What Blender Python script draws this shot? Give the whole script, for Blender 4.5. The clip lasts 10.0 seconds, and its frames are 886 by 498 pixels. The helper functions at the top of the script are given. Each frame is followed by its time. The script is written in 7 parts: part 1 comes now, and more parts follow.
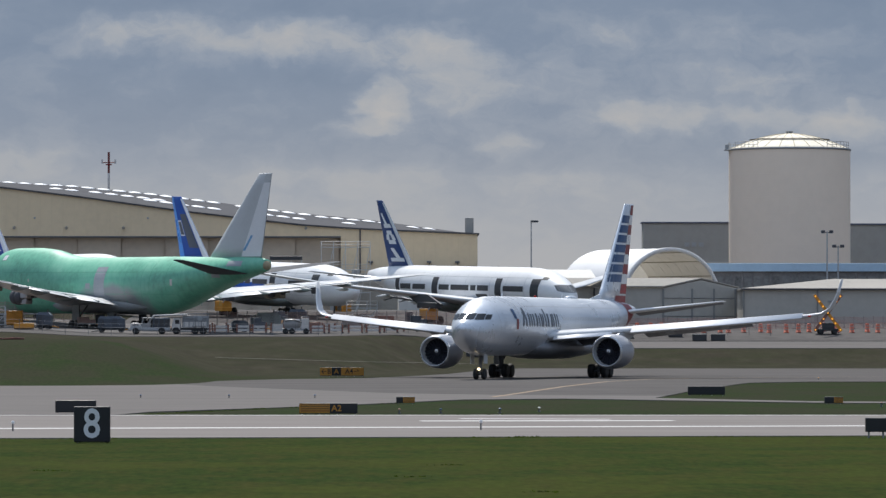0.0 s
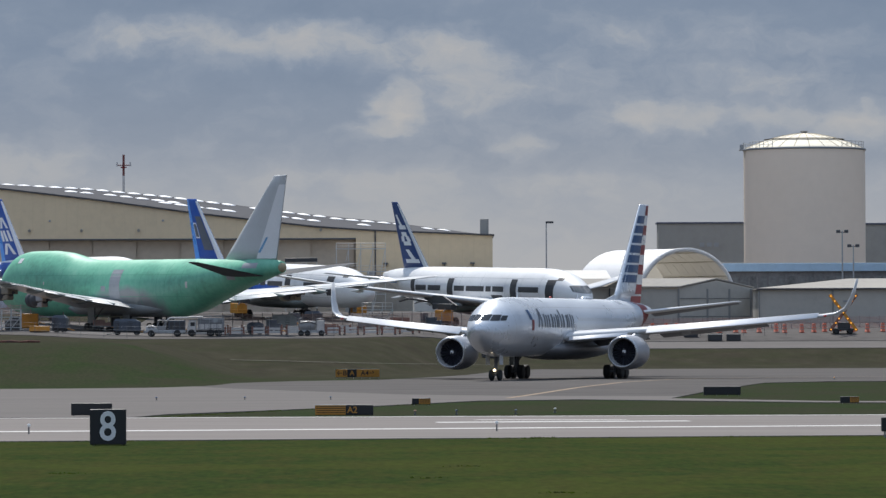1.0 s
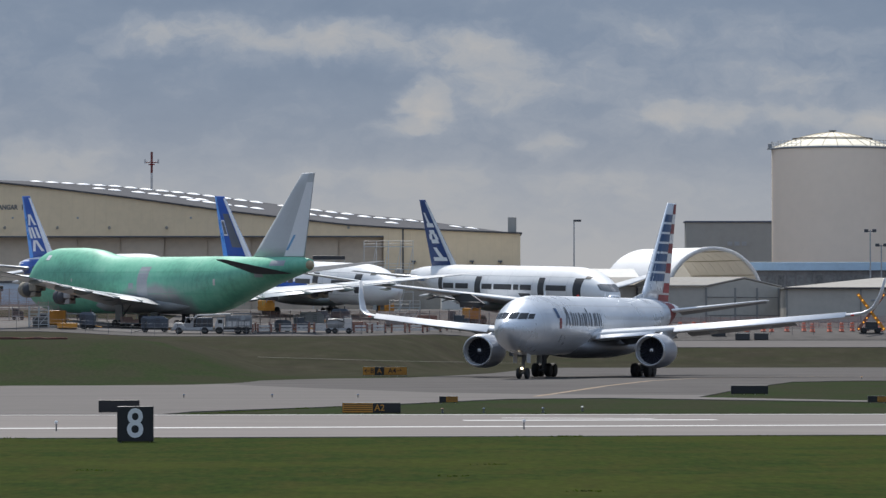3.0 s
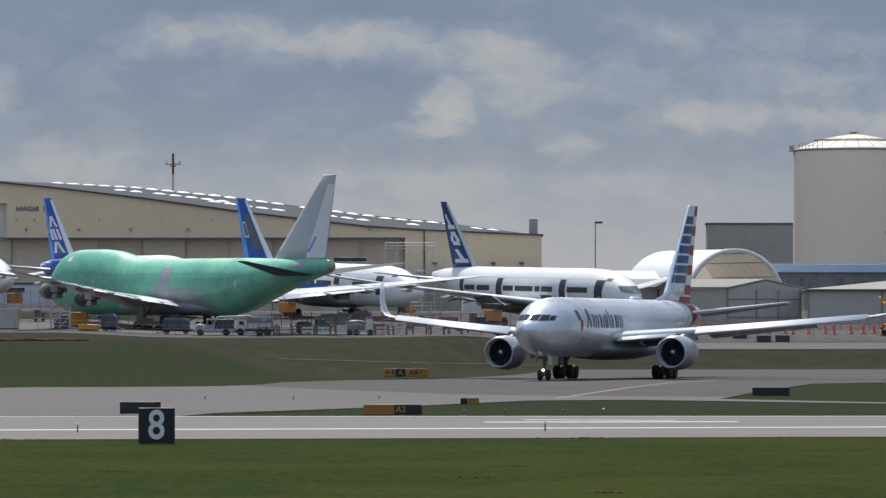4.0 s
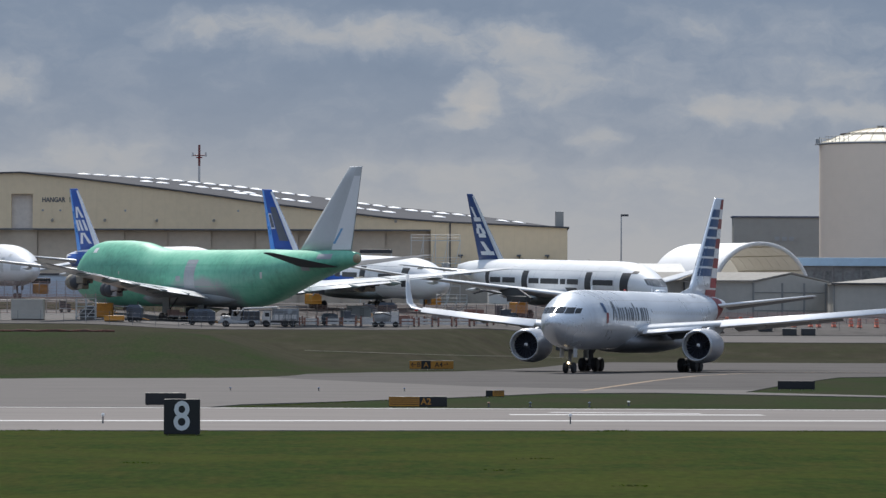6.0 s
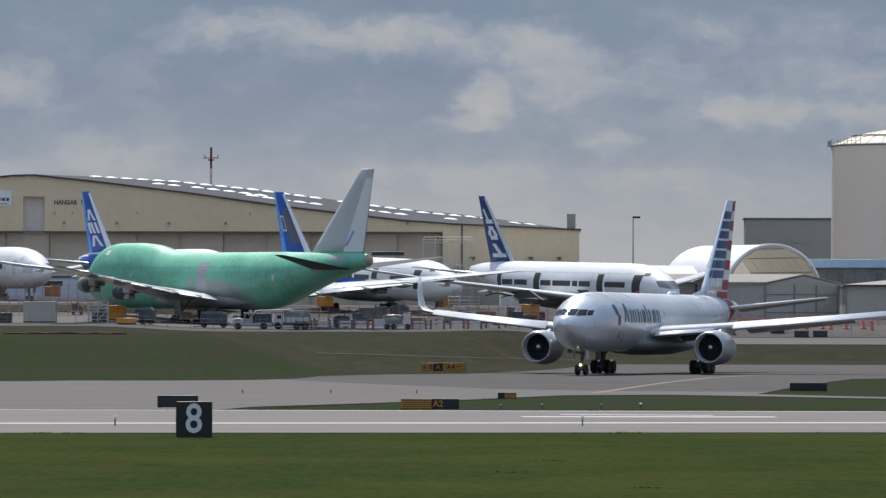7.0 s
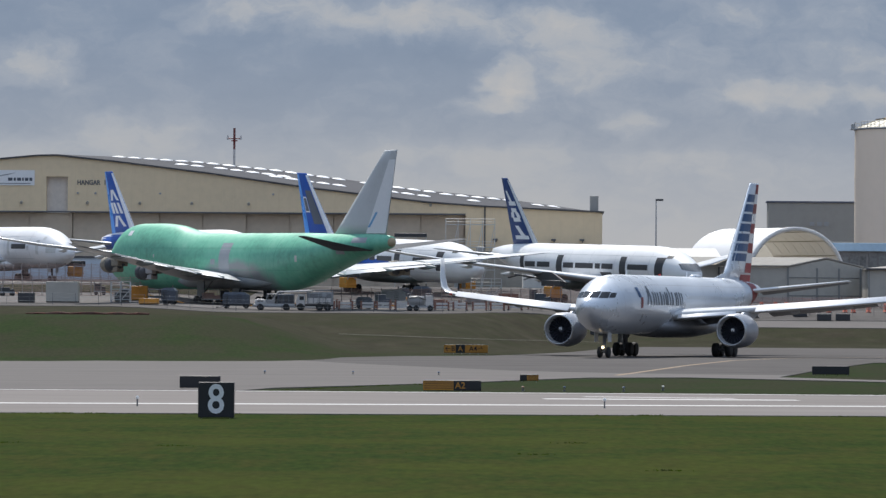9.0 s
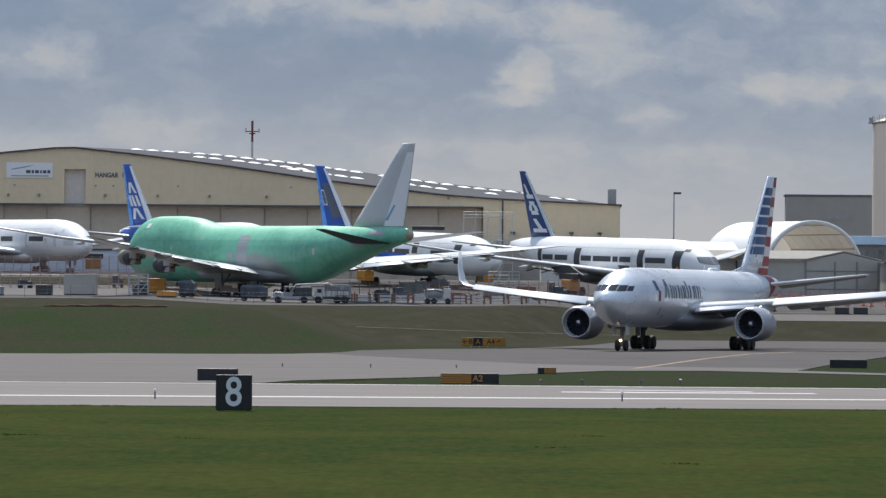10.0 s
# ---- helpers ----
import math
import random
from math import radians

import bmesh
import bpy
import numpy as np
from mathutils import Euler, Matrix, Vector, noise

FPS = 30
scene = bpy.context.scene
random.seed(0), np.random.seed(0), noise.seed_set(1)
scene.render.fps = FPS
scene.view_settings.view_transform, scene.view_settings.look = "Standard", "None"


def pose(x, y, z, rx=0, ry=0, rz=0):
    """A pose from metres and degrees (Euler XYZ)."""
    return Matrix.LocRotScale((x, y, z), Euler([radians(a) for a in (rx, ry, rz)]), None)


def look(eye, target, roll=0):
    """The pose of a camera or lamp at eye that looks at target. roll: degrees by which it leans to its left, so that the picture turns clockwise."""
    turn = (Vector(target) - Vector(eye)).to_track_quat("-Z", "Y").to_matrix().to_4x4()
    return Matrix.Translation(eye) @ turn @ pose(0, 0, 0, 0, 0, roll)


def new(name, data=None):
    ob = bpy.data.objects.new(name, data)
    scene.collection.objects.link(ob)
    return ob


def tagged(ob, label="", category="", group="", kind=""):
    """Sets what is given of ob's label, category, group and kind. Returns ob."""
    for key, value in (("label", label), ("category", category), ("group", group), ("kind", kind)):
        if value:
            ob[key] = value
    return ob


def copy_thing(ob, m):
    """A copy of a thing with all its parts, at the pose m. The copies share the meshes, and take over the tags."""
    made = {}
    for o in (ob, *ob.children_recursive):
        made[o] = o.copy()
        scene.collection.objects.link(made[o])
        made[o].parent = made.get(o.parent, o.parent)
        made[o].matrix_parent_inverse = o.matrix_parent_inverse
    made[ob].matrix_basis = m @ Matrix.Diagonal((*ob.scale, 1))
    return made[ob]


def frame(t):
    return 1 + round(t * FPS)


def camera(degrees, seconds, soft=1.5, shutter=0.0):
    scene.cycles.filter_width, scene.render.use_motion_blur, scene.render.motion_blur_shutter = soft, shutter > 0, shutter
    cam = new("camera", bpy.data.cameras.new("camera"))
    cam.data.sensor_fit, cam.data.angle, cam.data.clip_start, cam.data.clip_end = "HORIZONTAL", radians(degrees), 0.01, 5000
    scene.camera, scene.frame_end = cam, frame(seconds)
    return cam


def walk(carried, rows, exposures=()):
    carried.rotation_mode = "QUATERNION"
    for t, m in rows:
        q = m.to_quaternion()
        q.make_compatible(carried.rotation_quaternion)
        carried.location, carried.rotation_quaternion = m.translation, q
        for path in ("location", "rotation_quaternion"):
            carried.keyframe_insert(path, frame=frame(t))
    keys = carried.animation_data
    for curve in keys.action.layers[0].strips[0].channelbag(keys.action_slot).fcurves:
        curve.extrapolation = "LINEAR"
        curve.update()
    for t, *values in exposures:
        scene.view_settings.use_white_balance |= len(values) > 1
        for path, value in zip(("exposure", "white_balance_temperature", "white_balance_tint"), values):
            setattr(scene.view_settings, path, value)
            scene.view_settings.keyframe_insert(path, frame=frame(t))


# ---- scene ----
cam = camera(10.922, 10.0, 1.4)
EYE = Vector((0.0, 0.0, 3.5))
# seconds, then heading to the right, tilt up and lean, in degrees
AIM = [
    (0.0, 0.9216, 1.1147, -0.012), (0.5, 0.8159, 1.1345, 0.065), (1.0, 0.7348, 1.1308, 0.2259), (1.5, 0.6745, 1.1463, 0.2321),
    (2.0, 0.6044, 1.1296, 0.1212), (2.5, 0.5086, 1.105, 0.0454), (4.0, 0.1288, 1.1289, 0.0216), (4.5, 0.0582, 1.1414, -0.088),
    (5.0, -0.0004, 1.0965, -0.0259), (5.5, -0.113, 1.0235, -0.1885), (7.0, -0.3376, 1.0592, -0.1315), (7.5, -0.3572, 1.0577, -0.2651),
    (8.0, -0.4161, 0.9459, -0.2132), (8.5, -0.5155, 0.8515, -0.331), (9.0, -0.6183, 0.8323, -0.3885), (9.5, -0.7475, 0.7884, -0.5084),
    (10.0, -0.8374, 0.7438, -0.4628)]


def aim(yaw, tilt, lean):
    y, p = radians(yaw), radians(tilt)
    way = Vector((math.sin(y) * math.cos(p), math.cos(y) * math.cos(p), math.sin(p)))
    return look(EYE, EYE + way * 100, -lean)


walk(cam, [(t, aim(a, b, c)) for t, a, b, c in AIM], exposures=((0.0, 0.0), (6.0, 0.0), (8.5, 0.07), (10.0, 0.14)))

# ---- world and sun ----
SUN_EL, SUN_AZ = 54.0, -12.0  # height, and degrees to the left of straight ahead
world = bpy.data.worlds.new("world")
scene.world = world
world.use_nodes = True


def node(tree, kind, **values):
    n = tree.nodes.new(kind)
    for key, value in values.items():
        n.inputs[key.replace("_", " ")].default_value = value
    return n


def ramp(tree, fac, stops, interp="LINEAR"):
    n = tree.nodes.new("ShaderNodeValToRGB")
    n.color_ramp.interpolation = interp
    while len(n.color_ramp.elements) < len(stops):
        n.color_ramp.elements.new(0.5)
    for e, (p, c) in zip(n.color_ramp.elements, stops):
        e.position = p
        e.color = (*c, 1) if len(c) == 3 else c
    tree.links.new(fac, n.inputs[0])
    return n


CLOUDS = [
    (3.29, 2.70, 1.40, 0.32, 0.060), (4.30, 4.70, 4.20, 1.30, 0.050), (1.50, 4.20, 2.60, 1.60, 0.055),
    (-4.21, 5.40, 1.90, 0.52, 0.120), (-2.71, 5.25, 2.00, 0.52, 0.090), (-1.41, 5.28, 1.70, 0.54, 0.120), (0.05, 5.18, 1.60, 0.56, 0.110), (1.29, 5.20, 1.20, 0.62, 0.130),
    (0.21, 4.10, 0.60, 0.60, 0.200), (-0.31, 3.74, 1.00, 0.26, 0.110), (1.39, 4.38, 1.15, 0.46, 0.045), (2.44, 3.45, 0.55, 0.30, 0.090),
    (5.59, 3.94, 2.20, 0.42, 0.110), (4.29, 3.82, 1.60, 0.34, 0.080), (8.29, 3.88, 1.90, 0.48, 0.120), (4.09, 5.38, 1.20, 0.46, 0.050), (7.29, 4.58, 1.50, 0.44, 0.080),
    (6.89, 5.32, 1.90, 0.46, 0.060), (-6.41, 3.15, 1.80, 0.50, 0.080), (-8.25, 4.43, 1.20, 0.54, 0.160), (-0.11, 2.80, 2.20, 0.34, 0.050),
]


def make_world():
    t = world.node_tree
    t.nodes.clear()
    out = t.nodes.new("ShaderNodeOutputWorld")
    sky = t.nodes.new("ShaderNodeTexSky")
    sky.sky_type, sky.sun_disc = "NISHITA", False
    sky.sun_elevation, sky.sun_rotation = radians(SUN_EL), radians(SUN_AZ)
    coord = t.nodes.new("ShaderNodeTexCoord")

    def math_node(op, a, b, c=None):
        n = t.nodes.new("ShaderNodeMath")
        n.operation = op
        for k, v in enumerate((a, b, c)):
            if isinstance(v, float):
                n.inputs[k].default_value = v
            elif v is not None:
                t.links.new(v, n.inputs[k])
        return n.outputs[0]

    def mapped(source, scale, place=(0, 0, 0)):
        n = node(t, "ShaderNodeMapping", Scale=scale, Location=place)
        t.links.new(source, n.inputs["Vector"])
        return n.outputs[0]

    def noise_of(source, kind="Fac", **values):
        n = node(t, "ShaderNodeTexNoise", Scale=1.0, **values)
        t.links.new(source, n.inputs["Vector"])
        return n.outputs[kind]

    # sky coordinates: 0.7 degrees to the unit, bent by a slow and a fine swirl
    flat = mapped(coord.outputs["Generated"], (82.0, 82.0, 82.0))
    bent = flat
    for scale, reach, detail in (((0.9, 0.9, 1.6), 1.1, 2.0), ((3.2, 3.2, 4.4), 0.42, 3.0)):
        swirl_way = t.nodes.new("ShaderNodeVectorMath")
        swirl_way.operation = "SUBTRACT"
        swirl_way.inputs[1].default_value = (0.5, 0.5, 0.5)
        t.links.new(noise_of(mapped(flat, scale), "Color", Detail=detail, Roughness=0.55), swirl_way.inputs[0])
        add = t.nodes.new("ShaderNodeVectorMath")
        add.operation = "MULTIPLY_ADD"
        add.inputs[1].default_value = (reach, 0.0, reach * 0.55)
        t.links.new(swirl_way.outputs[0], add.inputs[0])
        t.links.new(bent, add.inputs[2])
        bent = add.outputs[0]
    # clouds: bearing, height, half width, half height, weight
    heaps = None
    for u, v, a, b, weight in CLOUDS:
        g = t.nodes.new("ShaderNodeTexGradient")
        g.gradient_type = "SPHERICAL"
        t.links.new(mapped(bent, (1 / a, 0, 1 / b), (-u / a, 0, -v / b)), g.inputs[0])
        heaps = math_node("MULTIPLY_ADD", g.outputs["Fac"], weight, 0.0 if heaps is None else heaps)
    big = noise_of(mapped(flat, (0.14, 0.14, 0.75), (2.56, 0.4, 0.9)), Detail=3.0, Roughness=0.5)
    fine = noise_of(mapped(bent, (0.85, 0.85, 1.5), (0.0, 2.2, 0.4)), Detail=6.0, Roughness=0.58, Lacunarity=2.2)
    part_z = t.nodes.new("ShaderNodeSeparateXYZ")
    t.links.new(coord.outputs["Generated"], part_z.inputs[0])
    # how thick the cloud lies at each height
    layer = ramp(t, part_z.outputs["Z"], [(0.0, (0.69,) * 3), (0.029, (0.675,) * 3), (0.0355, (0.64,) * 3), (0.0395, (0.575,) * 3), (0.055, (0.565,) * 3), (0.068, (0.57,) * 3), (0.076, (0.535,) * 3), (0.1, (0.56,) * 3)], "EASE")
    dens = math_node("MULTIPLY_ADD", math_node("SUBTRACT", big, 0.5), 0.16, layer.outputs[0])
    dens = math_node("MULTIPLY_ADD", math_node("SUBTRACT", fine, 0.5), 0.19, dens)
    # heaped clouds are lumpy
    lump = math_node("MULTIPLY_ADD", math_node("SUBTRACT", fine, 0.5), 1.6, 1.0)
    dens = math_node("MULTIPLY_ADD", heaps, lump, dens)
    cloud = ramp(t, dens, [(0.49, (0.178, 0.235, 0.335)), (0.57, (0.213, 0.269, 0.367)), (0.632, (0.282, 0.329, 0.412)), (0.675, (0.357, 0.387, 0.440)), (0.80, (0.465, 0.458, 0.462))])
    # paler towards the horizon
    hor = ramp(t, part_z.outputs["Z"], [(0.0, (0.8,) * 3), (0.018, (0.68,) * 3), (0.032, (0.42,) * 3), (0.045, (0.17,) * 3), (0.06, (0.0,) * 3)])
    pale = t.nodes.new("ShaderNodeMix")
    pale.data_type = "RGBA"
    t.links.new(hor.outputs[0], pale.inputs["Factor"])
    t.links.new(cloud.outputs[0], pale.inputs["A"])
    pale.inputs["B"].default_value = (0.432, 0.436, 0.452, 1)
    bg1 = node(t, "ShaderNodeBackground", Strength=0.05)
    t.links.new(sky.outputs[0], bg1.inputs[0])
    # clouds away from the sun are lit from the front and stand brighter
    # and the sky is brighter overhead than at the horizon
    tilt = t.nodes.new("ShaderNodeVectorMath")
    tilt.operation = "DOT_PRODUCT"
    tilt.inputs[1].default_value = (0.0, -0.22, 1.0)
    t.links.new(coord.outputs["Generated"], tilt.inputs[0])
    lit = t.nodes.new("ShaderNodeMapRange")
    lit.interpolation_type = "SMOOTHSTEP"
    for key, value in (("From Min", 0.0), ("From Max", 1.08), ("To Min", 1.0), ("To Max", 2.55)):
        lit.inputs[key].default_value = value
    t.links.new(tilt.outputs["Value"], lit.inputs["Value"])
    bg2 = node(t, "ShaderNodeBackground", Strength=1.0)
    t.links.new(lit.outputs["Result"], bg2.inputs["Strength"])
    t.links.new(pale.outputs["Result"], bg2.inputs[0])
    mix = node(t, "ShaderNodeMixShader", Fac=0.93)
    t.links.new(bg1.outputs[0], mix.inputs[1])
    t.links.new(bg2.outputs[0], mix.inputs[2])
    t.links.new(mix.outputs[0], out.inputs[0])


make_world()
sun = new("sun", bpy.data.lights.new("sun", "SUN"))
sun.data.energy, sun.data.angle, sun.data.color = 4.8, radians(1.0), (1.0, 0.96, 0.9)
ea, ee = radians(SUN_AZ), radians(SUN_EL)
sun_way = Vector((math.sin(ea) * math.cos(ee), math.cos(ea) * math.cos(ee), math.sin(ee)))
sun.matrix_world = look(sun_way * 200, (0, 0, 0))


# ---- materials ----
def surface(name, colour, rough=0.6, metal=0.0, var=0.12, scale=1.0, fine=12.0, bump=0.0, tint=None, coat=0.0, spec=0.5, glow=0.0, stretch=None):
    """A plain surface with stains at a large and grain at a small scale (cycles a metre)."""
    m = bpy.data.materials.new(name)
    m.use_nodes = True
    t = m.node_tree
    b = t.nodes["Principled BSDF"]
    coord = t.nodes.new("ShaderNodeTexCoord")
    n1 = node(t, "ShaderNodeTexNoise", Scale=scale, Detail=5.0, Roughness=0.6)
    n2 = node(t, "ShaderNodeTexNoise", Scale=fine, Detail=3.0, Roughness=0.6)
    place = coord.outputs["Object"]
    if stretch:
        drawn = node(t, "ShaderNodeMapping", Scale=stretch)
        t.links.new(place, drawn.inputs["Vector"])
        place = drawn.outputs[0]
    for n in (n1, n2):
        t.links.new(place, n.inputs["Vector"])
    add = t.nodes.new("ShaderNodeMix")
    add.data_type = "FLOAT"
    add.inputs["Factor"].default_value = 0.4
    t.links.new(n1.outputs["Fac"], add.inputs["A"])
    t.links.new(n2.outputs["Fac"], add.inputs["B"])
    lo = tuple(c * (1 - var * 1.6) for c in colour)
    hi = tint or tuple(min(1, c * (1 + var)) for c in colour)
    r = ramp(t, add.outputs["Result"], [(0.32, lo), (0.5, colour), (0.68, hi)])
    t.links.new(r.outputs[0], b.inputs["Base Color"])
    rr = ramp(t, n1.outputs["Fac"], [(0.3, (max(0.03, rough - 0.1),) * 3), (0.7, (min(1, rough + 0.1),) * 3)])
    t.links.new(rr.outputs[0], b.inputs["Roughness"])
    b.inputs["Metallic"].default_value = metal
    b.inputs["Specular IOR Level"].default_value = spec
    b.inputs["Coat Weight"].default_value = coat
    b.inputs["Coat Roughness"].default_value = 0.12
    if bump:
        bu = node(t, "ShaderNodeBump", Strength=bump, Distance=0.05)
        t.links.new(n2.outputs["Fac"], bu.inputs["Height"])
        t.links.new(bu.outputs[0], b.inputs["Normal"])
    if glow:
        b.inputs["Emission Color"].default_value = (*colour, 1)
        b.inputs["Emission Strength"].default_value = glow
    return m


M = {}
M["silver"] = surface("silver_paint", (0.68, 0.715, 0.76), 0.32, 0.5, 0.05, 0.3, 3.0, coat=0.1)
# the fuselage silver again, darkened for the shade on the nacelles
M["cowl"] = surface("shaded_cowl_silver", (0.40, 0.415, 0.45), 0.42, 0.6, 0.06, 0.4, 3.0, coat=0.1)
M["white"] = surface("white_paint", (0.80, 0.80, 0.80), 0.4, 0.0, 0.04, 0.3, 3.0, coat=0.3)
M["wing"] = surface("wing_paint", (0.55, 0.565, 0.58), 0.36, 0.0, 0.07, 0.4, 4.0, coat=0.2)
M["primer"] = surface("green_primer", (0.145, 0.475, 0.315), 0.46, 0.0, 0.22, 0.22, 1.6, coat=0.05, tint=(0.22, 0.53, 0.38))
M["fingrey"] = surface("fin_grey", (0.54, 0.55, 0.55), 0.45, 0.0, 0.05, 0.3, 3.0)
M["patch"] = surface("filler_grey", (0.33, 0.345, 0.365), 0.5, 0.0, 0.1, 0.6, 5.0)
M["blue"] = surface("livery_blue", (0.014, 0.08, 0.36), 0.45, 0.0, 0.06, 0.4, 3.0, spec=0.25)
M["lightblue"] = surface("livery_light_blue", (0.04, 0.27, 0.75), 0.3, 0.0, 0.05, 0.4, 3.0, coat=0.3)
M["navy"] = surface("livery_navy", (0.016, 0.048, 0.165), 0.45, 0.0, 0.06, 0.4, 3.0, spec=0.25)
M["flagblue"] = surface("flag_blue", (0.03, 0.08, 0.185), 0.4, 0.0, 0.06, 0.4, 3.0, spec=0.3)
M["red"] = surface("livery_red", (0.22, 0.014, 0.018), 0.4, 0.0, 0.06, 0.4, 3.0, spec=0.3)
M["title"] = surface("title_grey", (0.07, 0.085, 0.11), 0.4, 0.0, 0.05, 1.0, 5.0)
M["dark"] = surface("dark_cover", (0.043, 0.044, 0.047), 0.55, 0.0, 0.2, 1.0, 8.0)
M["glass"] = surface("cockpit_glass", (0.022, 0.025, 0.03), 0.15, 0.0, 0.1, 1.0, 5.0, spec=0.4)
M["tyre"] = surface("tyre_rubber", (0.02, 0.02, 0.021), 0.75, 0.0, 0.2, 2.0, 14.0)
M["metal"] = surface("bare_metal", (0.46, 0.47, 0.48), 0.3, 0.85, 0.1, 1.0, 9.0)
M["strut"] = surface("gear_grey", (0.36, 0.37, 0.38), 0.45, 0.2, 0.12, 2.0, 12.0)
M["fan"] = surface("fan_titanium", (0.06, 0.065, 0.085), 0.5, 0.4, 0.12, 2.0, 12.0)
M["fanback"] = surface("fan_shade", (0.045, 0.048, 0.06), 0.6)
M["gear"] = surface("gear_dark_grey", (0.12, 0.125, 0.135), 0.5, 0.2, 0.15, 2.0, 12.0)
M["lamp"] = surface("landing_lamp", (1.0, 0.82, 0.55), 0.3, glow=3.2)
M["amber"] = surface("amber_lamp", (1.0, 0.42, 0.05), 0.3, glow=1.1)
M["beacon"] = surface("beacon_red", (0.5, 0.02, 0.015), 0.25, 0.0, 0.05)
M["yellow"] = surface("machine_yellow", (0.58, 0.25, 0.03), 0.5, 0.0, 0.15, 0.8, 6.0, bump=0.1)
M["signyellow"] = surface("sign_yellow", (0.52, 0.235, 0.028), 0.45, 0.0, 0.06, 2.0, 20.0)
M["signblack"] = surface("sign_black", (0.012, 0.013, 0.016), 0.5, 0.0, 0.2, 2.0, 20.0)
M["signwhite"] = surface("sign_white", (0.72, 0.73, 0.74), 0.5, 0.0, 0.05, 2.0, 20.0)
M["orange"] = surface("barrier_orange", (0.24, 0.105, 0.075), 0.55, 0.0, 0.15, 1.0, 8.0)
M["barrierwhite"] = surface("barrier_white", (0.60, 0.57, 0.54), 0.6, 0.0, 0.12, 1.0, 8.0)
M["concrete"] = surface("concrete", (0.131, 0.121, 0.115), 0.95, 0.0, 0.14, 0.16, 0.9, spec=0.08, stretch=(0.22, 1, 1))
M["runway"] = surface("runway_concrete", (0.182, 0.166, 0.156), 0.95, 0.0, 0.15, 0.3, 1.6, spec=0.08, stretch=(0.12, 1, 1))
M["asphalt"] = surface("asphalt", (0.086, 0.0795, 0.0765), 0.95, 0.0, 0.26, 0.12, 0.8, spec=0.08, stretch=(0.35, 1, 1))
M["apron"] = surface("apron_concrete", (0.090, 0.083, 0.079), 0.95, 0.0, 0.3, 0.05, 0.5, spec=0.08)
M["apronline"] = surface("apron_line", (0.40, 0.385, 0.365), 0.85, 0.0, 0.3, 0.3, 4.0)
M["stripe"] = surface("white_line", (0.52, 0.51, 0.50), 0.8, 0.0, 0.12, 0.3, 4.0)
M["yline"] = surface("yellow_line", (0.20, 0.125, 0.06), 0.7, 0.0, 0.2, 0.4, 4.0)
M["beige"] = surface("beige_cladding", (0.76, 0.605, 0.40), 0.7, 0.0, 0.06, 0.05, 0.8)
M["door"] = surface("hangar_door", (0.57, 0.47, 0.36), 0.65, 0.0, 0.1, 0.08, 1.0)
M["roof"] = surface("grey_roof", (0.10, 0.10, 0.106), 0.95, 0.0, 0.12, 0.08, 1.0, spec=0.05)
M["skylight"] = surface("skylight_dome", (0.94, 0.94, 0.94), 0.6, 0.0, 0.03, 1.0, 6.0)
M["tank"] = surface("tank_cream", (0.90, 0.745, 0.60), 0.6, 0.0, 0.025, 0.05, 0.6)
M["domewhite"] = surface("dome_white", (0.80, 0.735, 0.59), 0.75, 0.0, 0.12, 0.35, 1.6)
M["domerib"] = surface("dome_rib", (0.42, 0.35, 0.24), 0.7, 0.0, 0.2, 1.0, 4.0)
M["slate"] = surface("slate_cladding", (0.345, 0.335, 0.31), 0.65, 0.0, 0.08, 0.05, 0.6)
M["shed"] = surface("shed_wall", (0.45, 0.425, 0.375), 0.65, 0.0, 0.08, 0.08, 1.0)
M["shedroof"] = surface("shed_roof", (0.34, 0.32, 0.29), 0.9, 0.0, 0.1, 0.1, 1.2, spec=0.1)
M["blueroof"] = surface("blue_fascia", (0.40, 0.55, 0.68), 0.5, 0.0, 0.08, 0.1, 1.2)
M["shedtrim"] = surface("shed_trim", (0.24, 0.24, 0.23), 0.6, 0.1, 0.1, 0.5, 4.0)
M["pale"] = surface("pale_wall", (0.62, 0.60, 0.55), 0.65, 0.0, 0.08, 0.1, 1.0)
M["fabric"] = surface("tent_fabric", (0.92, 0.92, 0.92), 0.6, 0.0, 0.04, 0.15, 1.5)


def let_through(m, colour, share):
    """Lets part of the light through a thin sheet."""
    t = m.node_tree
    b, out = t.nodes["Principled BSDF"], t.nodes["Material Output"]
    tr = node(t, "ShaderNodeBsdfTranslucent", Color=(*colour, 1))
    mx = node(t, "ShaderNodeMixShader", Fac=share)
    t.links.new(b.outputs[0], mx.inputs[1])
    t.links.new(tr.outputs[0], mx.inputs[2])
    t.links.new(mx.outputs[0], out.inputs["Surface"])


let_through(M["fabric"], (0.5, 0.44, 0.34), 0.2)
# inside shade put into the colour: a tan-grey copy of the white fabric
M["tentin"] = surface("tent_inside_shaded", (0.56, 0.54, 0.49), 0.75, 0.0, 0.08, 0.2, 1.5)
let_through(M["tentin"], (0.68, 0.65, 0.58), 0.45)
M["hoop"] = surface("hoop_fabric", (0.94, 0.94, 0.94), 0.6, 0.0, 0.04, 0.3, 2.0)
let_through(M["hoop"], (0.9, 0.9, 0.9), 0.5)


